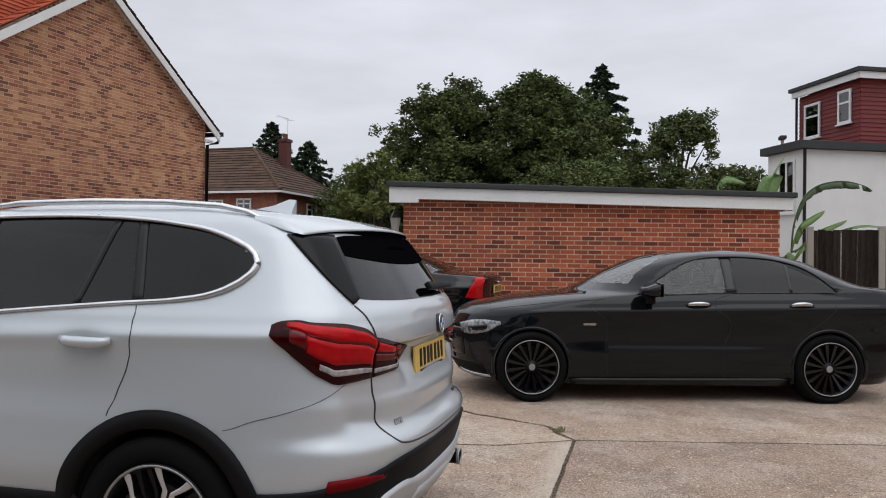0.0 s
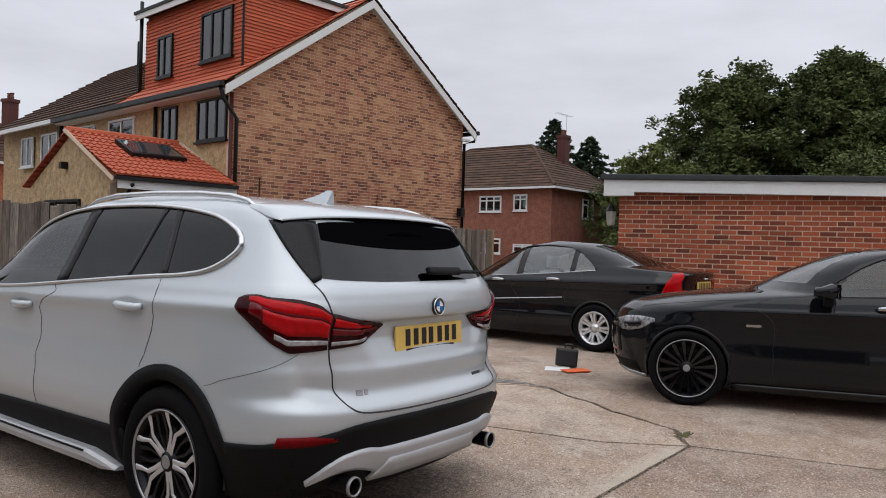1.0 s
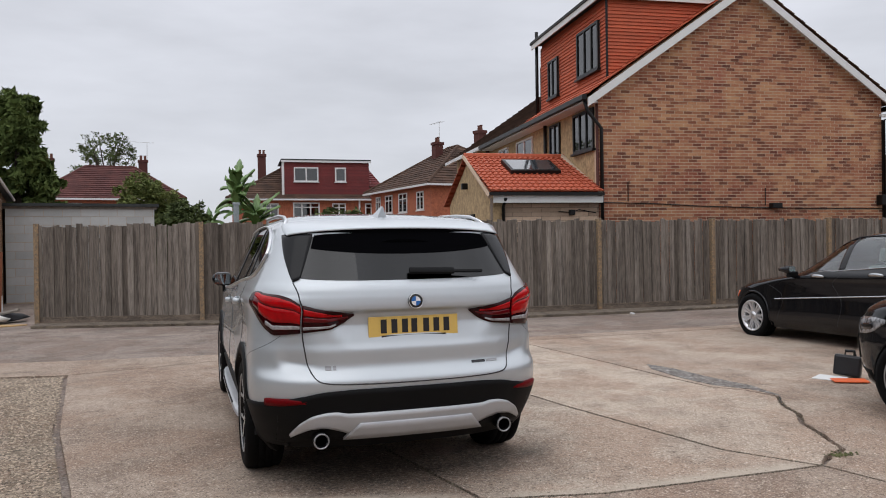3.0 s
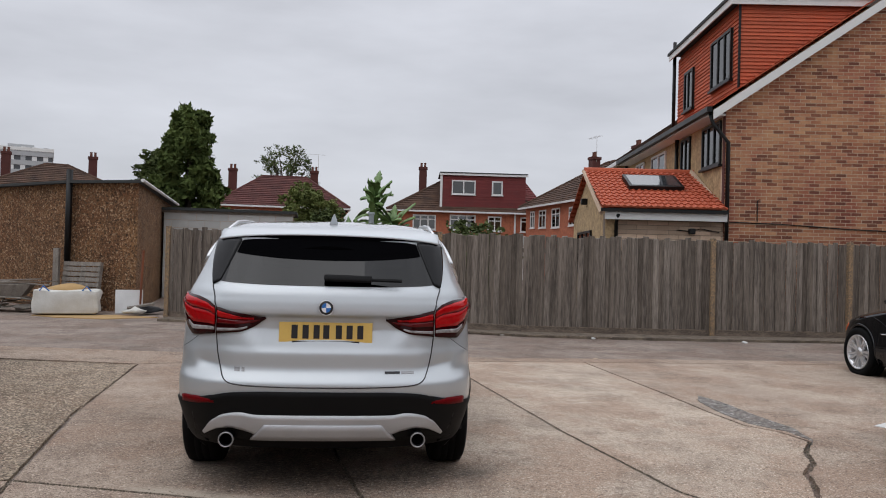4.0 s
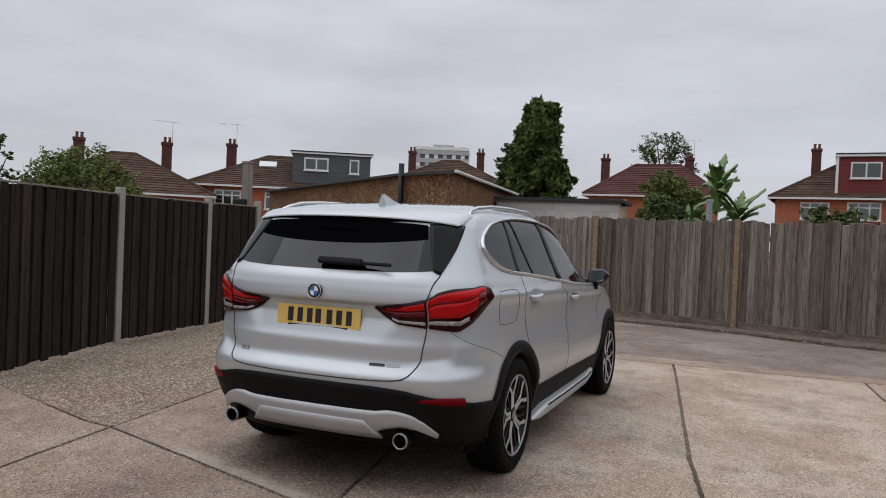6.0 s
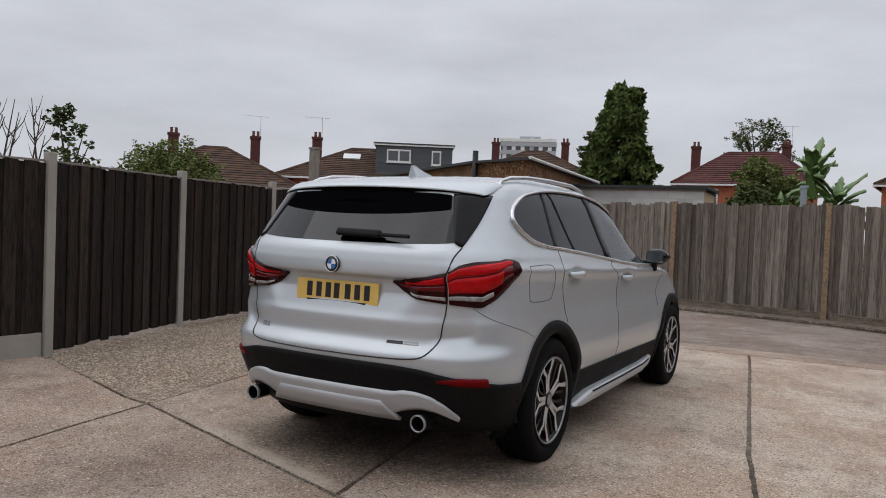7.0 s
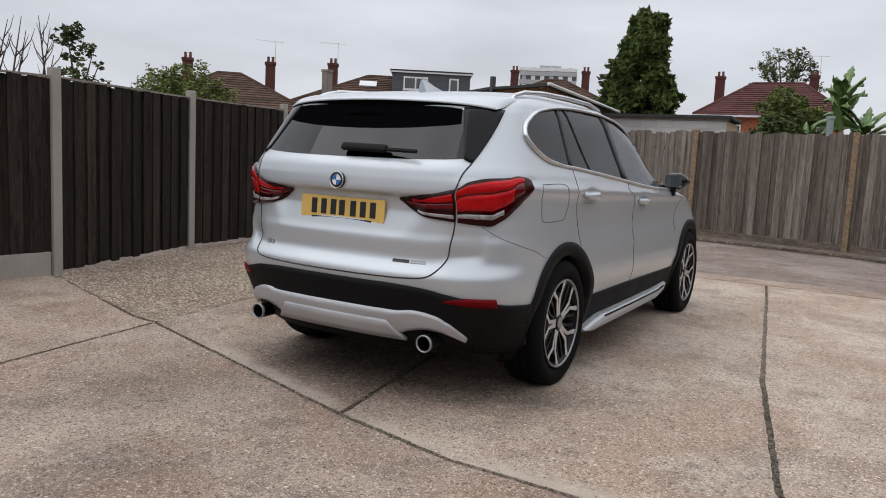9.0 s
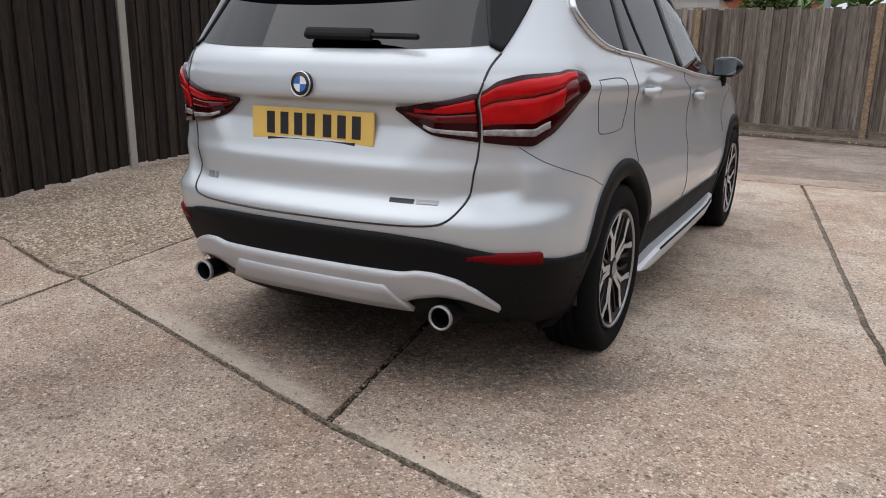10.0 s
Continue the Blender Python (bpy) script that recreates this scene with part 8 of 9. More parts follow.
# ---- trees ----
def leaf_cloud(name, centres, radii, n, size, material, parent, seed, droop=0.0, stretch=1.0):
    """Many small leaf blades gathered round the clump centres, as one crown."""
    rg = np.random.default_rng(seed)
    c = np.array(centres, float)
    r = np.array(radii, float)
    wgt = r ** 2 / (r ** 2).sum()
    idx = rg.choice(len(c), n, p=wgt)
    def turned(k):
        d = rg.normal(size=(k, 3))
        return d / np.linalg.norm(d, axis=1)[:, None]

    twigs = 16                                     # leaves sit in tufts round the ends of twigs
    tuft = turned(len(c) * twigs) * np.repeat(r, twigs)[:, None] * (0.45 + 0.65 * rg.random(len(c) * twigs) ** 0.6)[:, None]
    pick = idx * twigs + rg.integers(0, twigs, n)
    rad = r[idx] * (0.06 + 0.34 * rg.random(n) ** 0.7)
    p = c[idx] + (tuft[pick] + turned(n) * rad[:, None]) * np.array([1, 1, 0.8])
    a = rg.normal(size=(n, 3))
    a[:, 2] = a[:, 2] * 0.5 - droop
    a /= np.linalg.norm(a, axis=1)[:, None]
    b = np.cross(a, rg.normal(size=(n, 3)))
    b /= np.linalg.norm(b, axis=1)[:, None]
    s = size * rg.uniform(0.6, 1.4, n)[:, None]
    a, b = a * s * stretch, b * s * 0.55
    v = np.stack([p - a, p + b * 0.9 - a * 0.1, p + a, p - b * 0.9 - a * 0.1], axis=1).reshape(-1, 3)
    f = np.arange(4 * n).reshape(n, 4)
    me = bpy.data.meshes.new(name)
    me.from_pydata(v.tolist(), [], f.tolist())
    me.materials.append(M[material])
    ob = new(name, me)
    ob.parent = parent
    return ob


def broad_tree(label, x, y, h, r, seed, n=16000, material="leaf", low=0.25, size=0.15, clumps=120, squash=1.0):
    """Broad-leaved tree: trunk, limbs and an uneven crown."""
    t = thing("tree", label, "tree", m=pose(x, y, 0))
    rg = random.Random(seed)
    bm = tube([(0, 0, -0.2), (0.05, 0, h * 0.2), (-0.05, 0.1, h * 0.45), (0, 0, h * 0.75)], [0.035 * h, 0.027 * h, 0.02 * h, 0.008 * h], 8)
    cs, rs = [], []
    for k in range(clumps):
        a, e = rg.uniform(0, 6.283), rg.random()
        z = h * (low + (0.97 - low) * e)
        k2 = math.sqrt(max(0.05, 1 - ((e - 0.38) / 0.66) ** 2))
        rr = r * k2 * rg.uniform(0.35, 1.0)
        c = (rr * math.cos(a), rr * math.sin(a), z)
        cs.append(c)
        rs.append(r * rg.choice((rg.uniform(0.08, 0.2), rg.uniform(0.15, 0.36))) * squash)
        if k % 3 == 0:
            tube([(0, 0, z * 0.55), (c[0] * 0.5, c[1] * 0.5, z * 0.82), c], [0.010 * h, 0.006 * h, 0.002 * h], 5, bm)
    part("trunk", bm, "bark", t)
    leaf_cloud("crown", cs, rs, n, size, material, t, seed)
    return t


broad_tree("tall green broad-leaved tree behind the brick garage", 37.8, 8.6, 10.2, 4.1, 1, 90000, size=0.105, clumps=150)
broad_tree("tall green broad-leaved tree behind the brick garage", 38.6, 3.6, 10.7, 4.0, 2, 90000, size=0.105, clumps=150)
broad_tree("green broad-leaved tree with a thin crown", 37.0, -3.4, 8.4, 3.0, 3, 45000, "leaf", size=0.08)
broad_tree("yellow-green bushy tree beside the garage", 31.3, 10.6, 6.2, 2.1, 4, 34000, "leaf_light", 0.1, 0.08)
broad_tree("dark green bush under the trees", 33.0, 8.0, 5.0, 3.0, 5, 36000, "leaf", 0.05, 0.085)
broad_tree("dark green bush under the trees", 34.5, 1.0, 5.6, 4.4, 6, 48000, "leaf", 0.05, 0.085)
broad_tree("green bush behind the garage roof", 34.0, -5.8, 5.6, 2.6, 7, 28000, "leaf", 0.05, 0.085)
broad_tree("dark green tree between the roofs", 40.5, 14.6, 6.2, 3.0, 8, 30000, "leaf", 0.05, 0.085)
broad_tree("rounded green bush behind the block shed", -3.65, 37.6, 4.95, 1.95, 9, 30000, "leaf_light", 0.1, 0.085)
broad_tree("green bush over the dark fence", -20.5, 15.2, 3.6, 2.2, 10, 20000, "leaf_light", 0.1, 0.065)
broad_tree("dark green tree behind the cypress", -9.5, 30.5, 5.9, 1.3, 12, 12000, "leaf", 0.1, 0.11)
broad_tree("leafy sapling over the dark fence", -9.25, 3.75, 2.95, 0.55, 13, 2600, "leaf", 0.45, 0.038, 40, 0.9)
broad_tree("low green shrub behind the fence", 3.4, 20.0, 2.5, 1.4, 14, 4000, "leaf", 0.05, 0.1)
broad_tree("dark shrub beside the banana plant", -1.3, 21.6, 2.75, 1.2, 15, 12000, "leaf", 0.05, 0.065)


def cypress(label, x, y, h, r, seed, material="conifer", n=26000, size=0.16, droop=0.9):
    """Dense upright conifer with hanging sprays."""
    t = thing("tree", label, "tree", m=pose(x, y, 0))
    rg = random.Random(seed)
    part("trunk", tube([(0, 0, -0.2), (0, 0, h * 0.9)], [0.2, 0.03], 8), "bark", t)
    cs, rs = [], []
    for k in range(150):
        e = rg.random() ** 1.2
        z = h * (0.06 + 0.92 * e)
        prof = r * (1.08 - 0.80 * e) * (0.88 + 0.12 * math.sin(9 * e + 1))
        if e > 0.9:
            prof *= 0.8
        a = rg.uniform(0, 6.283)
        q = prof * rg.uniform(0.55, 1.0)
        cs.append((q * math.cos(a), q * math.sin(a), z))
        rs.append(rg.uniform(0.16, 0.30) * (0.6 + 0.6 * (1 - e)) * r * 0.8)
    leaf_cloud("crown", cs, rs, n, size, material, t, seed, droop, 1.2)
    return t


cypress("tall dense green cypress tree behind the shed", -7.15, 26.0, 7.4, 2.05, 21, n=36000, size=0.14)


def spruce(label, x, y, h, r, seed, n=7000, pw=0.7):
    t = thing("tree", label, "tree", m=pose(x, y, 0))
    rg = random.Random(seed)
    bm = tube([(0, 0, -0.2), (0, 0, h * 0.98)], [0.2, 0.02], 6)
    cs, rs = [], []
    for k in range(110):
        e = k / 110
        z = h * (0.2 + 0.8 * e) + rg.uniform(-0.25, 0.25) * (1 - e)
        a = k * 2.4
        for q in (0.3, 0.55, 0.8, 1.0):
            ln = r * (1 - e) ** pw * q * rg.uniform(0.7, 1.15) + 0.05
            cs.append((ln * math.cos(a), ln * math.sin(a), z - 0.15 * ln))
            rs.append(0.12 + 0.26 * (1 - e))
        tube([(0, 0, z), (r * (1 - e) ** pw * math.cos(a), r * (1 - e) ** pw * math.sin(a), z - 0.15 * r * (1 - e) ** pw)], [0.04, 0.01], 4, bm)
    part("trunk", bm, "bark", t)
    leaf_cloud("crown", cs, rs, n * 2, 0.12, "spruce", t, seed, 0.2, 1.4)
    return t


spruce("dark spruce behind the corner house", 48.6, 25.2, 11.2, 4.6, 31, 18000, 0.8)
spruce("dark spruce behind the corner house", 49.5, 22.6, 9.8, 4.6, 32, 16000, 0.75)
spruce("dark pointed conifer among the trees", 44.6, 0.9, 13.2, 4.2, 33, 26000)
spruce("dark pointed conifer among the trees", 45.0, 4.6, 12.0, 3.4, 34, 16000)
broad_tree("dark green tree behind the far roofs", -8.0, 65.5, 11.2, 3.0, 16, 17000, "leaf", 0.3, 0.09, 150, 0.8)

stump = thing("timber_post", "weathered grey timber post beyond the dark fence", "post", m=pose(-5.58, 5.55, 0))
part("shaft", boxm(-0.06, 0.06, -0.06, 0.06, -0.1, 2.38, None, 0.01), "old_wood", stump)
part("cap", boxm(-0.07, 0.07, -0.07, 0.07, 2.38, 2.42, None, 0.01), "old_wood", stump)
part("bracket", boxm(-0.22, 0.06, -0.09, -0.05, 1.72, 1.82, None, 0.02), "black_plastic", stump)
# bare saplings over the dark fence
dead = thing("bare_tree", "leafless grey sapling over the dark fence", "tree", m=pose(-9.6, 3.1, 0))
rg_ = random.Random(77)
bm = bmesh.new()
for k in range(9):
    a = rg_.uniform(0, 6.28)
    x0, y0 = rg_.uniform(-0.35, 0.35), rg_.uniform(-0.7, 0.5)
    top = (x0 + 0.35 * math.cos(a), y0 + 0.35 * math.sin(a), rg_.uniform(2.4, 3.0))
    mid = (x0 + 0.08 * math.cos(a), y0 + 0.08 * math.sin(a), 1.7)
    tube([(x0, y0, -0.1), mid, top], [0.03, 0.02, 0.005], 5, bm)
    for j in range(4):
        t = rg_.uniform(0.2, 0.8)
        p = [mid[i] + (top[i] - mid[i]) * t for i in range(3)]
        b = rg_.uniform(0, 6.28)
        tube([p, (p[0] + 0.12 * math.cos(b), p[1] + 0.12 * math.sin(b), p[2] + 0.16), (p[0] + 0.18 * math.cos(b), p[1] + 0.18 * math.sin(b), p[2] + 0.34)], [0.010, 0.007, 0.003], 4, bm)
tagged(part("bare_crown", bm, "bark", dead), kind="stuff")


def banana_plant(x, y, h, seed, label, nleaf=9, spread=0.9, z0=0.0, slim=1.0, reach=(0.5, 0.75), start=(0.45, 0.6)):
    """Banana plant: a soft stem with large arching leaves, each its own part."""
    t = thing("banana_plant", label, "plant", m=pose(x, y, z0))
    rg = random.Random(seed)
    part("stem", tube([(0, 0, -0.1), (0.03, 0, h * 0.35), (0, 0.02, h * 0.6)], [0.10, 0.08, 0.04], 8), "banana", t, "", True)
    specs = [(2.4 * k + rg.uniform(-0.3, 0.3), h * rg.uniform(*reach), rg.uniform(0.35, 1.0), rg.uniform(0.16, 0.24) * slim, h * rg.uniform(*start)) for k in range(nleaf)]
    for a, ln, rise_, wd, z in specs:
        bm = bmesh.new()
        rows = []
        for i in range(15):
            s = i / 14
            rr = spread * ln * (s * 0.75 + 0.2 * s * s) * (1.25 - 0.6 * rise_)
            zz = z + ln * (rise_ * s - 0.75 * s * s * (1.2 - rise_))
            wdt = wd * math.sin(math.pi * min(s * 0.93 + 0.06, 1)) ** 0.6 if s > 0.1 else 0.025
            c, sn = math.cos(a), math.sin(a)
            tear = 1 - 0.35 * (rg.random() < 0.35)
            row = []
            for q in (-1, 0, 1):
                row.append(bm.verts.new((rr * c - q * wdt * tear * sn, rr * sn + q * wdt * tear * c, zz + (0.06 if q == 0 else -0.03 * abs(q)) - 0.02 * rg.random())))
            rows.append(row)
        for p, q in zip(rows, rows[1:]):
            for j in (0, 1):
                bm.faces.new((p[j], p[j + 1], q[j + 1], q[j]))
        ob = part("leaf", bm, "banana", t, "", True)
        ob.modifiers.new("thickness", "SOLIDIFY").thickness = 0.004
    return t


banana_plant(0.24, 21.2, 3.5, 51, "green banana plant behind the back fence", 26, 0.62, slim=0.75, reach=(0.24, 0.40), start=(0.62, 0.98))
banana_plant(0.85, 21.4, 2.75, 52, "green banana plant behind the back fence", 22, 0.95, slim=0.8, reach=(0.30, 0.5), start=(0.6, 0.95))
banana_plant(-0.62, 21.2, 3.0, 55, "thin banana plant with few leaves", 9, 0.6, slim=0.6, reach=(0.2, 0.36), start=(0.5, 0.75))
painted = thing("painted_post", "pale blue-grey painted board post behind the fence", "post", m=pose(0.12, 19.9, 0))
part("board", boxm(-0.085, 0.085, -0.04, 0.04, -0.1, 2.70, None, 0.008), "blue_grey_paint", painted)
part("cap", boxm(-0.11, 0.11, -0.06, 0.06, 2.70, 2.78, None, 0.01), "blue_grey_paint", painted)
def bent_leaf(plant, rib, width, hang, seed, torn, material="banana"):
    """One big leaf on a bent midrib: strips on both sides, hanging by hang (0 flat, 1 straight down), torn apart where the wind has split it."""
    rg = random.Random(seed)
    bm = bmesh.new()
    n = 34
    pts = even_rib(rib, n)
    side_ = Vector((0.3, 1, 0))
    for sg in (1, -1):
        last = None
        for i in range(n + 1):
            s = i / n
            tang = (pts[min(i + 1, n)] - pts[max(i - 1, 0)]).normalized()
            flat = (Vector((0, 0, 1)).cross(tang) if abs(tang.z) < 0.9 else side_).normalized() * sg
            w = width * (math.sin(math.pi * min(0.08 + 0.92 * s, 1.0)) ** 0.55 if s > 0.12 else 0.06)
            w *= rg.uniform(0.7, 1.0) if torn else 1.0
            tip = pts[i] + flat * w * (1 - hang) + Vector((0, 0, -w * hang)) + tang * w * 0.25
            row = (pts[i], pts[i].lerp(tip, 0.5) + Vector((0, 0, 0.10 * w)), tip)
            row = [bm.verts.new(v) for v in row]
            if last and not (torn and rg.random() < 0.16):
                for j in (0, 1):
                    bm.faces.new((last[j], last[j + 1], row[j + 1], row[j]))
            last = row
    leaf = part("leaf", bm, material, plant, "", True)
    leaf.modifiers.new("thickness", "SOLIDIFY").thickness = 0.004
    part("midrib", tube(pts, [0.018 - 0.013 * i / n for i in range(n + 1)], 6), material, plant, "", True)


def even_rib(rib, n):
    """A smooth line through the rib's points."""
    rib = [Vector(p) for p in rib]
    ext = [rib[0] * 2 - rib[1]] + rib + [rib[-1] * 2 - rib[-2]]
    res = []
    for i in range(n + 1):
        t = i / n * (len(rib) - 1)
        k = min(int(t), len(rib) - 2)
        t -= k
        p0, p1, p2, p3 = ext[k:k + 4]
        res.append(0.5 * (2 * p1 + (p2 - p0) * t + (2 * p0 - 5 * p1 + 4 * p2 - p3) * t * t + (3 * p1 - p0 - 3 * p2 + p3) * t ** 3))
    return res


plant = banana_plant(11.35, -4.28, 2.2, 53, "banana plant with torn drooping leaves beside the brick garage", 4, 0.5, slim=0.6, reach=(0.2, 0.3), start=(0.45, 0.6))
bent_leaf(plant, [(0.05, 0.0, 1.5), (0.1, -0.05, 2.0), (0.12, -0.2, 2.46), (0.15, -0.42, 2.68), (0.15, -0.68, 2.76), (0.15, -0.94, 2.76), (0.15, -1.2, 2.68), (0.15, -1.32, 2.60)], 0.19, 0.8, 7, True, "banana_dark")
bent_leaf(plant, [(-0.05, 0.02, 1.5), (-0.1, -0.1, 1.95), (-0.12, -0.3, 2.13), (-0.14, -0.5, 2.24)], 0.19, 0.7, 8, False)
bent_leaf(plant, [(0.0, -0.05, 1.5), (-0.1, -0.4, 1.86), (-0.1, -0.65, 1.99), (-0.1, -0.86, 2.07)], 0.12, 0.7, 9, False)
bent_leaf(plant, [(0.1, 0.0, 1.5), (0.05, -0.7, 1.85), (0.0, -1.1, 1.98), (0.0, -1.45, 1.96)], 0.09, 0.5, 10, True)
plant = banana_plant(12.0, -4.0, 2.6, 54, "banana plant with one broad upright leaf behind the brick garage", 3, 0.4, slim=0.6, reach=(0.15, 0.25), start=(0.5, 0.6))
bent_leaf(plant, [(0, 0.0, 1.6), (0.0, 0.05, 2.45), (0.0, 0.03, 2.72), (0.0, -0.1, 3.02), (0.0, -0.26, 3.30)], 0.21, 0.1, 11, False)
plant = banana_plant(13.0, -3.2, 2.7, 56, "banana plant with ribbed leaves behind the garage roof", 3, 0.5, slim=0.6, reach=(0.2, 0.3), start=(0.7, 0.8))
bent_leaf(plant, [(0, 0.0, 1.8), (0.0, 0.05, 2.6), (0.0, -0.05, 2.98), (0.0, -0.25, 3.02), (0.0, -0.5, 2.90)], 0.24, 0.75, 12, True)

# dark fence beside the garage and behind the yard
side_fence = thing("dark_fence", "dark timber fence with concrete posts beside the brick garage", "fence")
SIDE = [(10.54, -4.42), (10.35, -5.44), (10.15, -6.5), (9.9, -8.1), (9.6, -10.0)]
for p in SIDE:
    ob = part("post", boxm(-0.05, 0.05, -0.05, 0.05, -0.05, 1.93, None, 0.012), "post_concrete", side_fence)
    ob.location = (p[0], p[1], 0)
for i in range(len(SIDE) - 1):
    boards(SIDE[i], SIDE[i + 1], side_fence, "dark_wood", 0.115, -0.01, 0.05, 1.87, 0.014, 60 + i, tilt=-4, wob=0.01)
# Unseen wall, added to close the yard and darken the SUV's reflections.
sw = part("added_wall_south", boxm(-6.0, 14.0, -13.3, -13.0, -0.1, 2.1), "red_brick_far")
tagged(sw, "plain brick wall added out of view to close the yard", "wall", kind="structure")

# ---- rubbish by the garage block ----
bag = thing("builders_bag", "white woven builder's bag full of sand", "bag", m=pose(-6.1, 11.5, 0, 0, 0, 14))
bm = bmesh.new()
box(bm, -0.62, 0.62, -0.4, 0.4, 0.0, 0.50, None, 0.09)
bmesh.ops.subdivide_edges(bm, edges=bm.edges[:], cuts=3, use_grid_fill=True)
for v in bm.verts:
    nv = noise.noise_vector(v.co * 4.0)
    v.co += Vector((nv.x * 0.05, nv.y * 0.05, nv.z * 0.04 if v.co.z > 0.1 else 0))
part("sack", bm, "sack", bag, "", True)
bm = bmesh.new()
bmesh.ops.create_uvsphere(bm, u_segments=20, v_segments=10, radius=0.5)
for v in bm.verts:
    v.co = Vector((v.co.x * 0.85, v.co.y * 0.6, max(v.co.z, -0.02) * 0.25 + 0.48)) + noise.noise_vector(v.co * 3) * 0.03
part("sand", bm, "sand", bag, "damp yellow sand", True)
for sx, sy in ((-0.5, -0.35), (0.5, -0.35)):
    part("strap", tube([(sx, sy, 0.45), (sx * 0.8, sy - 0.08, 0.58), (sx * 0.6, sy, 0.47)], 0.015, 5), "badge_blue", bag)
spill = part("spilt_sand", prism([(-5.2 + 1.1 * math.cos(a) * (1 + 0.25 * math.sin(3 * a)) - 0.2, 11.0 + 0.42 * math.sin(a) * (1 + 0.2 * math.cos(5 * a))) for a in [k * 0.2094 for k in range(30)]], -0.034, -0.018), "sand")
tagged(spill, "thin spread of spilt yellow sand on the asphalt", "sand", kind="structure")
brd = part("white_board", boxm(-0.28, 0.28, -0.01, 0.01, 0.0, 0.52, None, 0.004), "paper")
tagged(brd, "plain white board leaning behind the bag", "board")
brd.matrix_world = pose(-5.02, 12.05, -0.03, -12, 0, 20)
iron = part("rusty_sheet", boxm(-0.02, 0.02, -0.12, 0.12, 0.0, 1.35, None, 0.004), "rust_iron")
tagged(iron, "rusty brown iron strip against the garage corner", "iron sheet")
iron.matrix_world = pose(-4.86, 12.25, 0, 0, 2, 20)


def slat_panel(name, label, m, w, h, n, gap, material="old_wood", uprights=2, sh=0.09, foot=0.0):
    """A panel of level slats on uprights, like a pallet or a fence piece."""
    t = thing(name, label, "panel" if "panel" in name else "pallet", m=m)
    for k in range(n):
        z = (h - sh) * k / max(n - 1, 1)
        part("slat", boxm(0, w, -0.03, -0.012, z, z + sh if gap else z + h / n * 1.05), material, t)
    for k in range(uprights):
        x = (w - 0.07) * k / max(uprights - 1, 1)
        part("upright", boxm(x, x + 0.07, -0.01, 0.06, -foot, h), material, t)
    return t


slat_panel("fence_panel", "short weathered slatted fence panel against the garage", pose(-6.72, 12.75, 0.28, -6, 0, -22), 1.0, 0.78, 7, True, uprights=3)
part_post = part("timber_post", boxm(-0.06, 0.06, -0.06, 0.06, 0, 1.35, None, 0.01), "old_wood")
tagged(part_post, "grey timber post standing against the garage", "post")
part_post.matrix_world = pose(-6.83, 12.72, 0)
slat_panel("pallet", "broken wooden pallet leaning in the rubbish", pose(-8.93, 12.25, 0.50, -10, 11, -6), 0.88, 0.56, 2, True, uprights=4, sh=0.10, foot=0.42)
slat_panel("pallet", "old grey pallet standing on edge", pose(-10.02, 12.45, 0.13, -12, -9, 4), 1.0, 0.74, 3, True, "pile_wood", 3, 0.17, 0.12)
slat_panel("pallet", "broken pallet lying flat on the pile", pose(-9.75, 12.35, 0.10, -84, 3, 4), 1.3, 0.5, 4, True, "pile_wood", 3)
rp = random.Random(9)
for k in range(34):
    L = rp.uniform(0.6, 2.0)
    ob = part("plank", boxm(-L / 2, L / 2, -0.05, 0.05, -0.012, 0.012), "pile_wood" if k % 4 else "old_wood")
    tagged(ob, "loose weathered plank in the rubbish pile", "plank", group="rubbish planks")
    ob.matrix_world = pose(rp.uniform(-9.9, -8.3) if k % 5 else rp.uniform(-8.4, -6.9), rp.uniform(11.9, 12.7), 0.02 + 0.009 * k, rp.uniform(-10, 10), rp.uniform(-9, 9), rp.uniform(-25, 25))
for k in range(5):
    bm = bmesh.new()
    bmesh.ops.create_icosphere(bm, subdivisions=2, radius=0.2)
    for v in bm.verts:
        v.co = Vector((v.co.x * 1.5, v.co.y, max(v.co.z, -0.1) * 0.36)) + noise.noise_vector(v.co * 6 + Vector((k, 0, 0))) * 0.07
    ob = part("rubbish_bag", bm, ("sack", "cabin", "sack", "old_wood", "sack")[k], None, "", True)
    tagged(ob, ("crumpled white plastic sheet", "black plastic rubbish sack", "crumpled white plastic sack", "heap of broken timber scraps", "crumpled pale sack")[k] + " in the pile", "rubbish")
    ob.matrix_world = pose((-8.85, -4.55, -4.75, -7.2, -9.2)[k], (11.72, 11.95, 11.55, 12.0, 11.75)[k], 0.06, 0, 0, 30 * k)
barrow = thing("wheelbarrow", "old grey metal wheelbarrow standing in the rubbish", "wheelbarrow", m=pose(-7.5, 12.0, 0, 0, 0, 190))
bm = bmesh.new()
lo_ = [bm.verts.new(v) for v in ((-0.28, -0.18, 0.30), (0.28, -0.18, 0.30), (0.28, 0.18, 0.30), (-0.28, 0.18, 0.30))]
hi_ = [bm.verts.new(v) for v in ((-0.48, -0.30, 0.56), (0.42, -0.30, 0.56), (0.42, 0.30, 0.56), (-0.48, 0.30, 0.56))]
bm.faces.new(lo_)
for i in range(4):
    bm.faces.new((lo_[i], lo_[(i + 1) % 4], hi_[(i + 1) % 4], hi_[i]))
bmesh.ops.recalc_face_normals(bm, faces=bm.faces)
bmesh.ops.solidify(bm, geom=bm.faces[:], thickness=0.012)
part("tray", bm, "old_wood", barrow, "dirty grey tray")
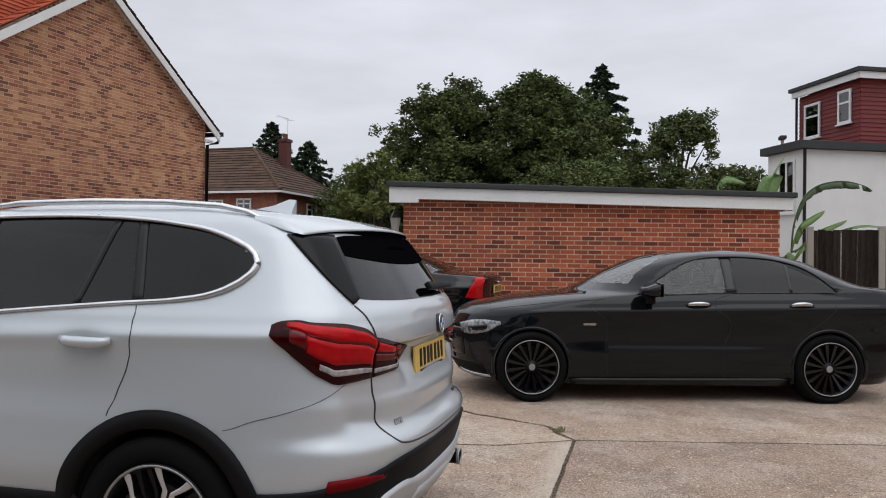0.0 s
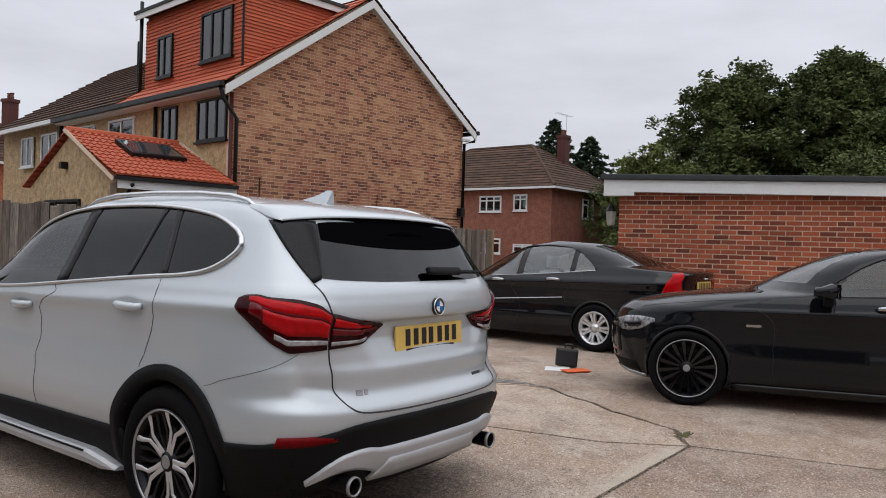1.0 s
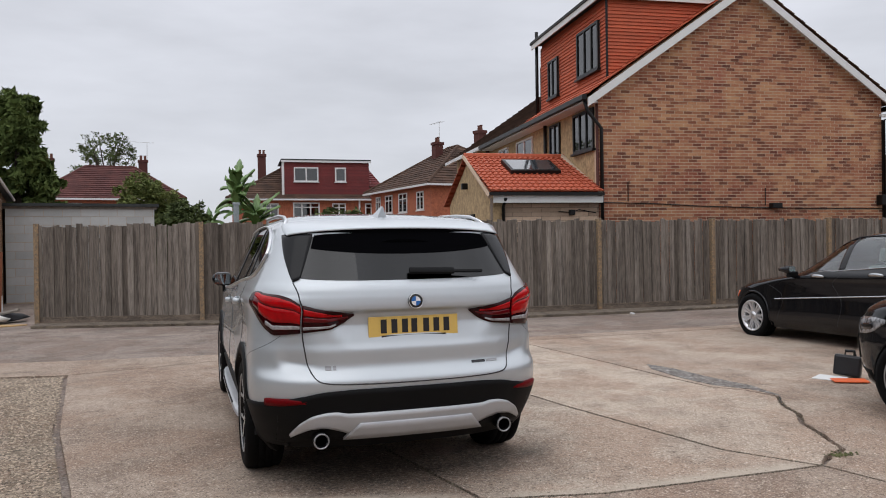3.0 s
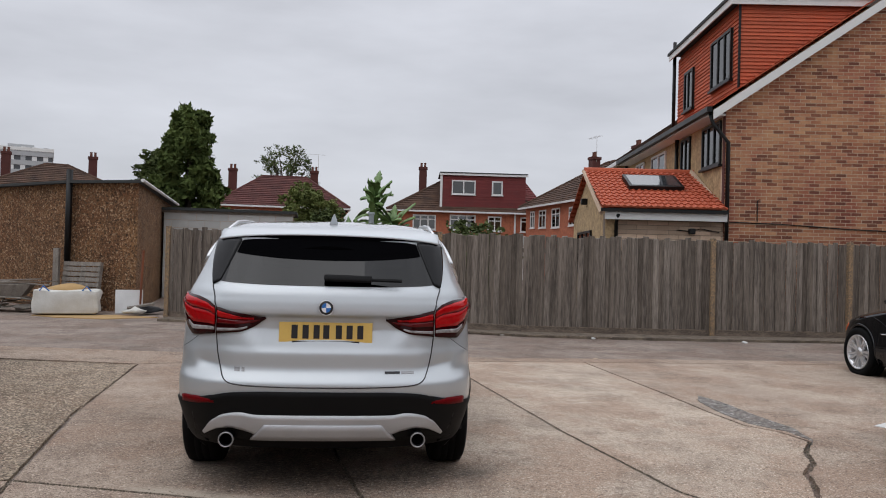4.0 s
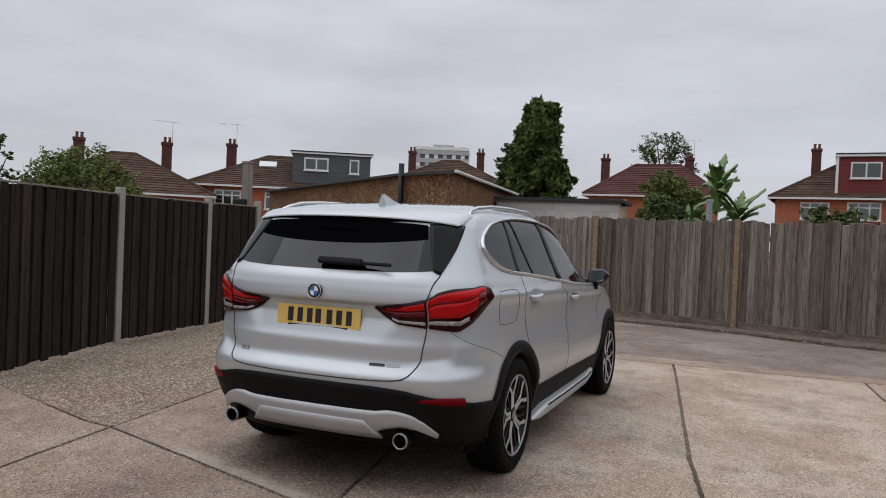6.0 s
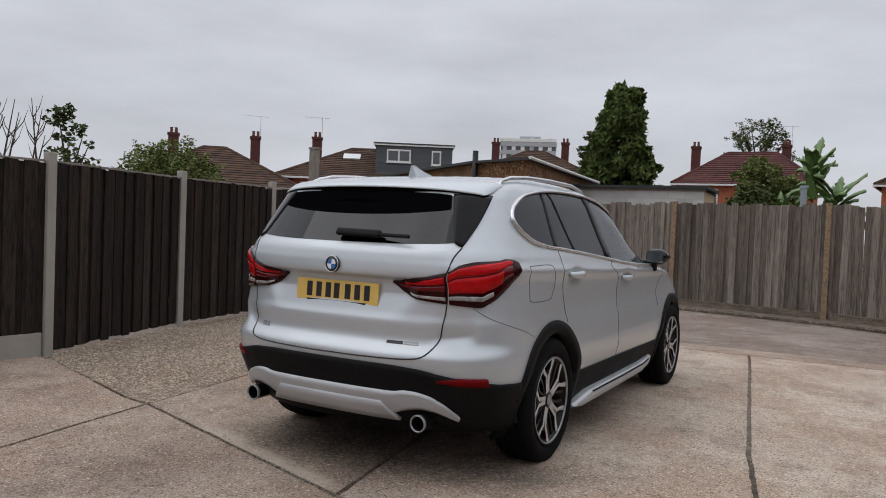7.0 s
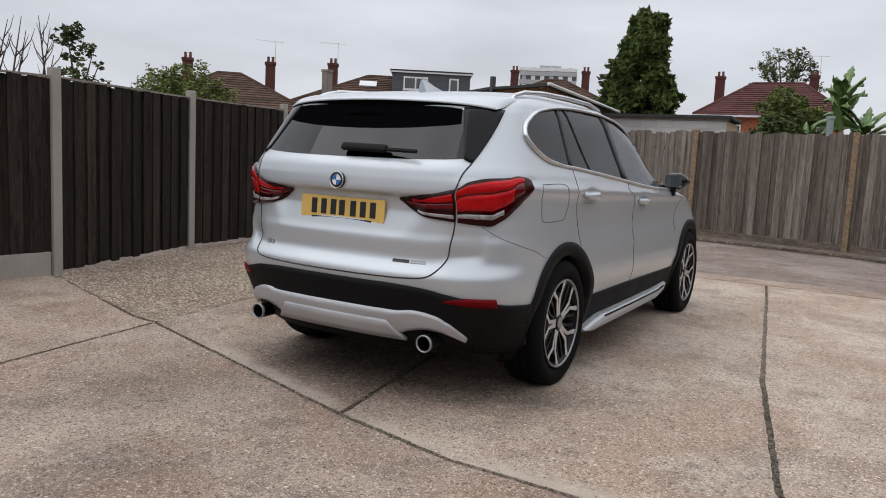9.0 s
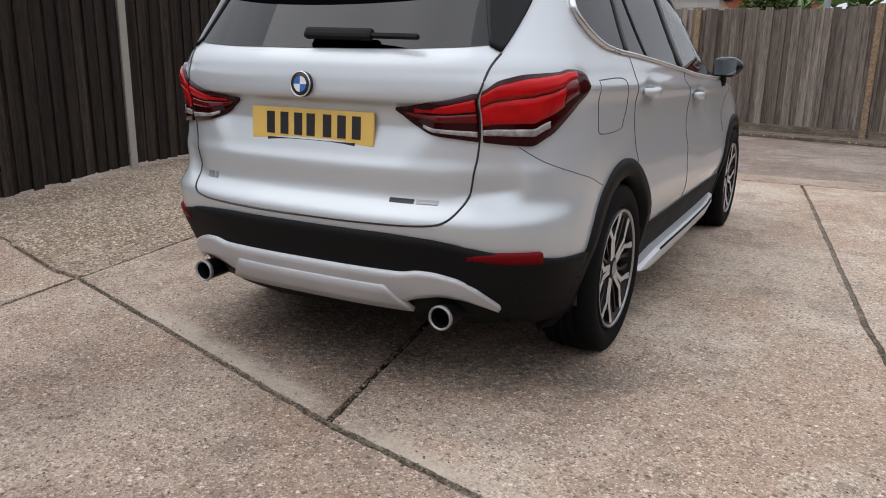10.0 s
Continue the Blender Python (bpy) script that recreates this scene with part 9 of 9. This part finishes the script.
for sy in (-0.2, 0.2):
    part("handle", tube([(-0.62, 0.05 * sy, 0.2), (-0.3, sy, 0.27), (0.3, sy, 0.30), (0.85, sy * 1.3, 0.50)], 0.018, 6), "post_concrete", barrow, "", True)
    part("leg", tube([(0.32, sy, 0.30), (0.40, sy, 0.02), (0.22, sy, 0.02), (0.15, sy, 0.29)], 0.014, 6), "post_concrete", barrow, "", True)
part("wheel", lathe([(-0.04, 0.03), (-0.045, 0.14), (0, 0.18), (0.045, 0.14), (0.04, 0.03)], 24, "y"), "rubber", barrow, "", True).matrix_basis = pose(-0.62, 0, 0.18)
for k in range(6):
    ob = part("plank", boxm(-0.75, 0.75, -0.055, 0.055, -0.011, 0.011), "old_wood" if k % 2 else "pile_wood")
    tagged(ob, "loose weathered plank laid across the wheelbarrow", "plank", group="rubbish planks")
    ob.matrix_world = pose(-7.55 + 0.12 * (k % 3) - 0.3 * (k > 3), 11.86 + 0.07 * k, 0.578 + 0.012 * k, 0, (-4, 3, -2, 5, 1, -3)[k], (-9, 4, 12, -5, 8, -14)[k])
bm = tube([(-5.0, 11.9, 0.1), (-4.4, 11.7, 0.22)], 0.035, 6)
ob = tagged(part("timber_offcut", bm, "old_wood"), "rough timber offcut on the rubble", "timber")

# ---- things on the ground by the saloon ----
case = thing("black_case", "black case standing open on the concrete", "case", m=pose(4.96, 1.03, 0.005, 0, 0, -54) @ Matrix.Scale(0.82, 4))
part("shell", boxm(-0.15, 0.15, -0.07, 0.07, 0.0, 0.25, pose(0, 0, 0.01, -6, 5, 0), 0.03), "ink", case)
part("grip", tube([(-0.02, 0.0, 0.25), (-0.01, 0.01, 0.31), (0.08, 0.01, 0.31), (0.09, 0.0, 0.25)], 0.02), "black_plastic", case)
for i, (nm, mt, lb, w_, l_, x_, y_, rz) in enumerate((("paper_sheet", "paper", "white paper sheet lying on the concrete", 0.21, 0.27, 4.74, 1.02, 25), ("orange_folder", "orange_card", "orange folder lying on the concrete", 0.15, 0.31, 4.76, 0.80, 62))):
    ob = part(nm, boxm(-w_ / 2, w_ / 2, -l_ / 2, l_ / 2, 0.004, 0.012), mt)
    tagged(ob, lb, "paper" if i == 0 else "folder")
    ob.matrix_world = pose(x_, y_, 0.0 + 0.01 * i, 0, -3, rz)
for k, (x, y, s) in enumerate(((6.9, 8.05, 0.06), (4.2, 8.3, 0.05), (3.4, 5.4, 0.05), (2.6, 8.6, 0.05))):
    bm = bmesh.new()
    bmesh.ops.create_icosphere(bm, subdivisions=1, radius=s)
    for v in bm.verts:
        v.co.z = max(v.co.z * 0.5, -0.01)
        v.co += noise.noise_vector(v.co * 20) * 0.015
    ob = tagged(part("rubble_lump", bm, ("paper", "blockwork", "mortar", "old_wood")[k]), "small pale lump of rubble on the lane", "rubble")
    ob.location = (x, y, -0.02)
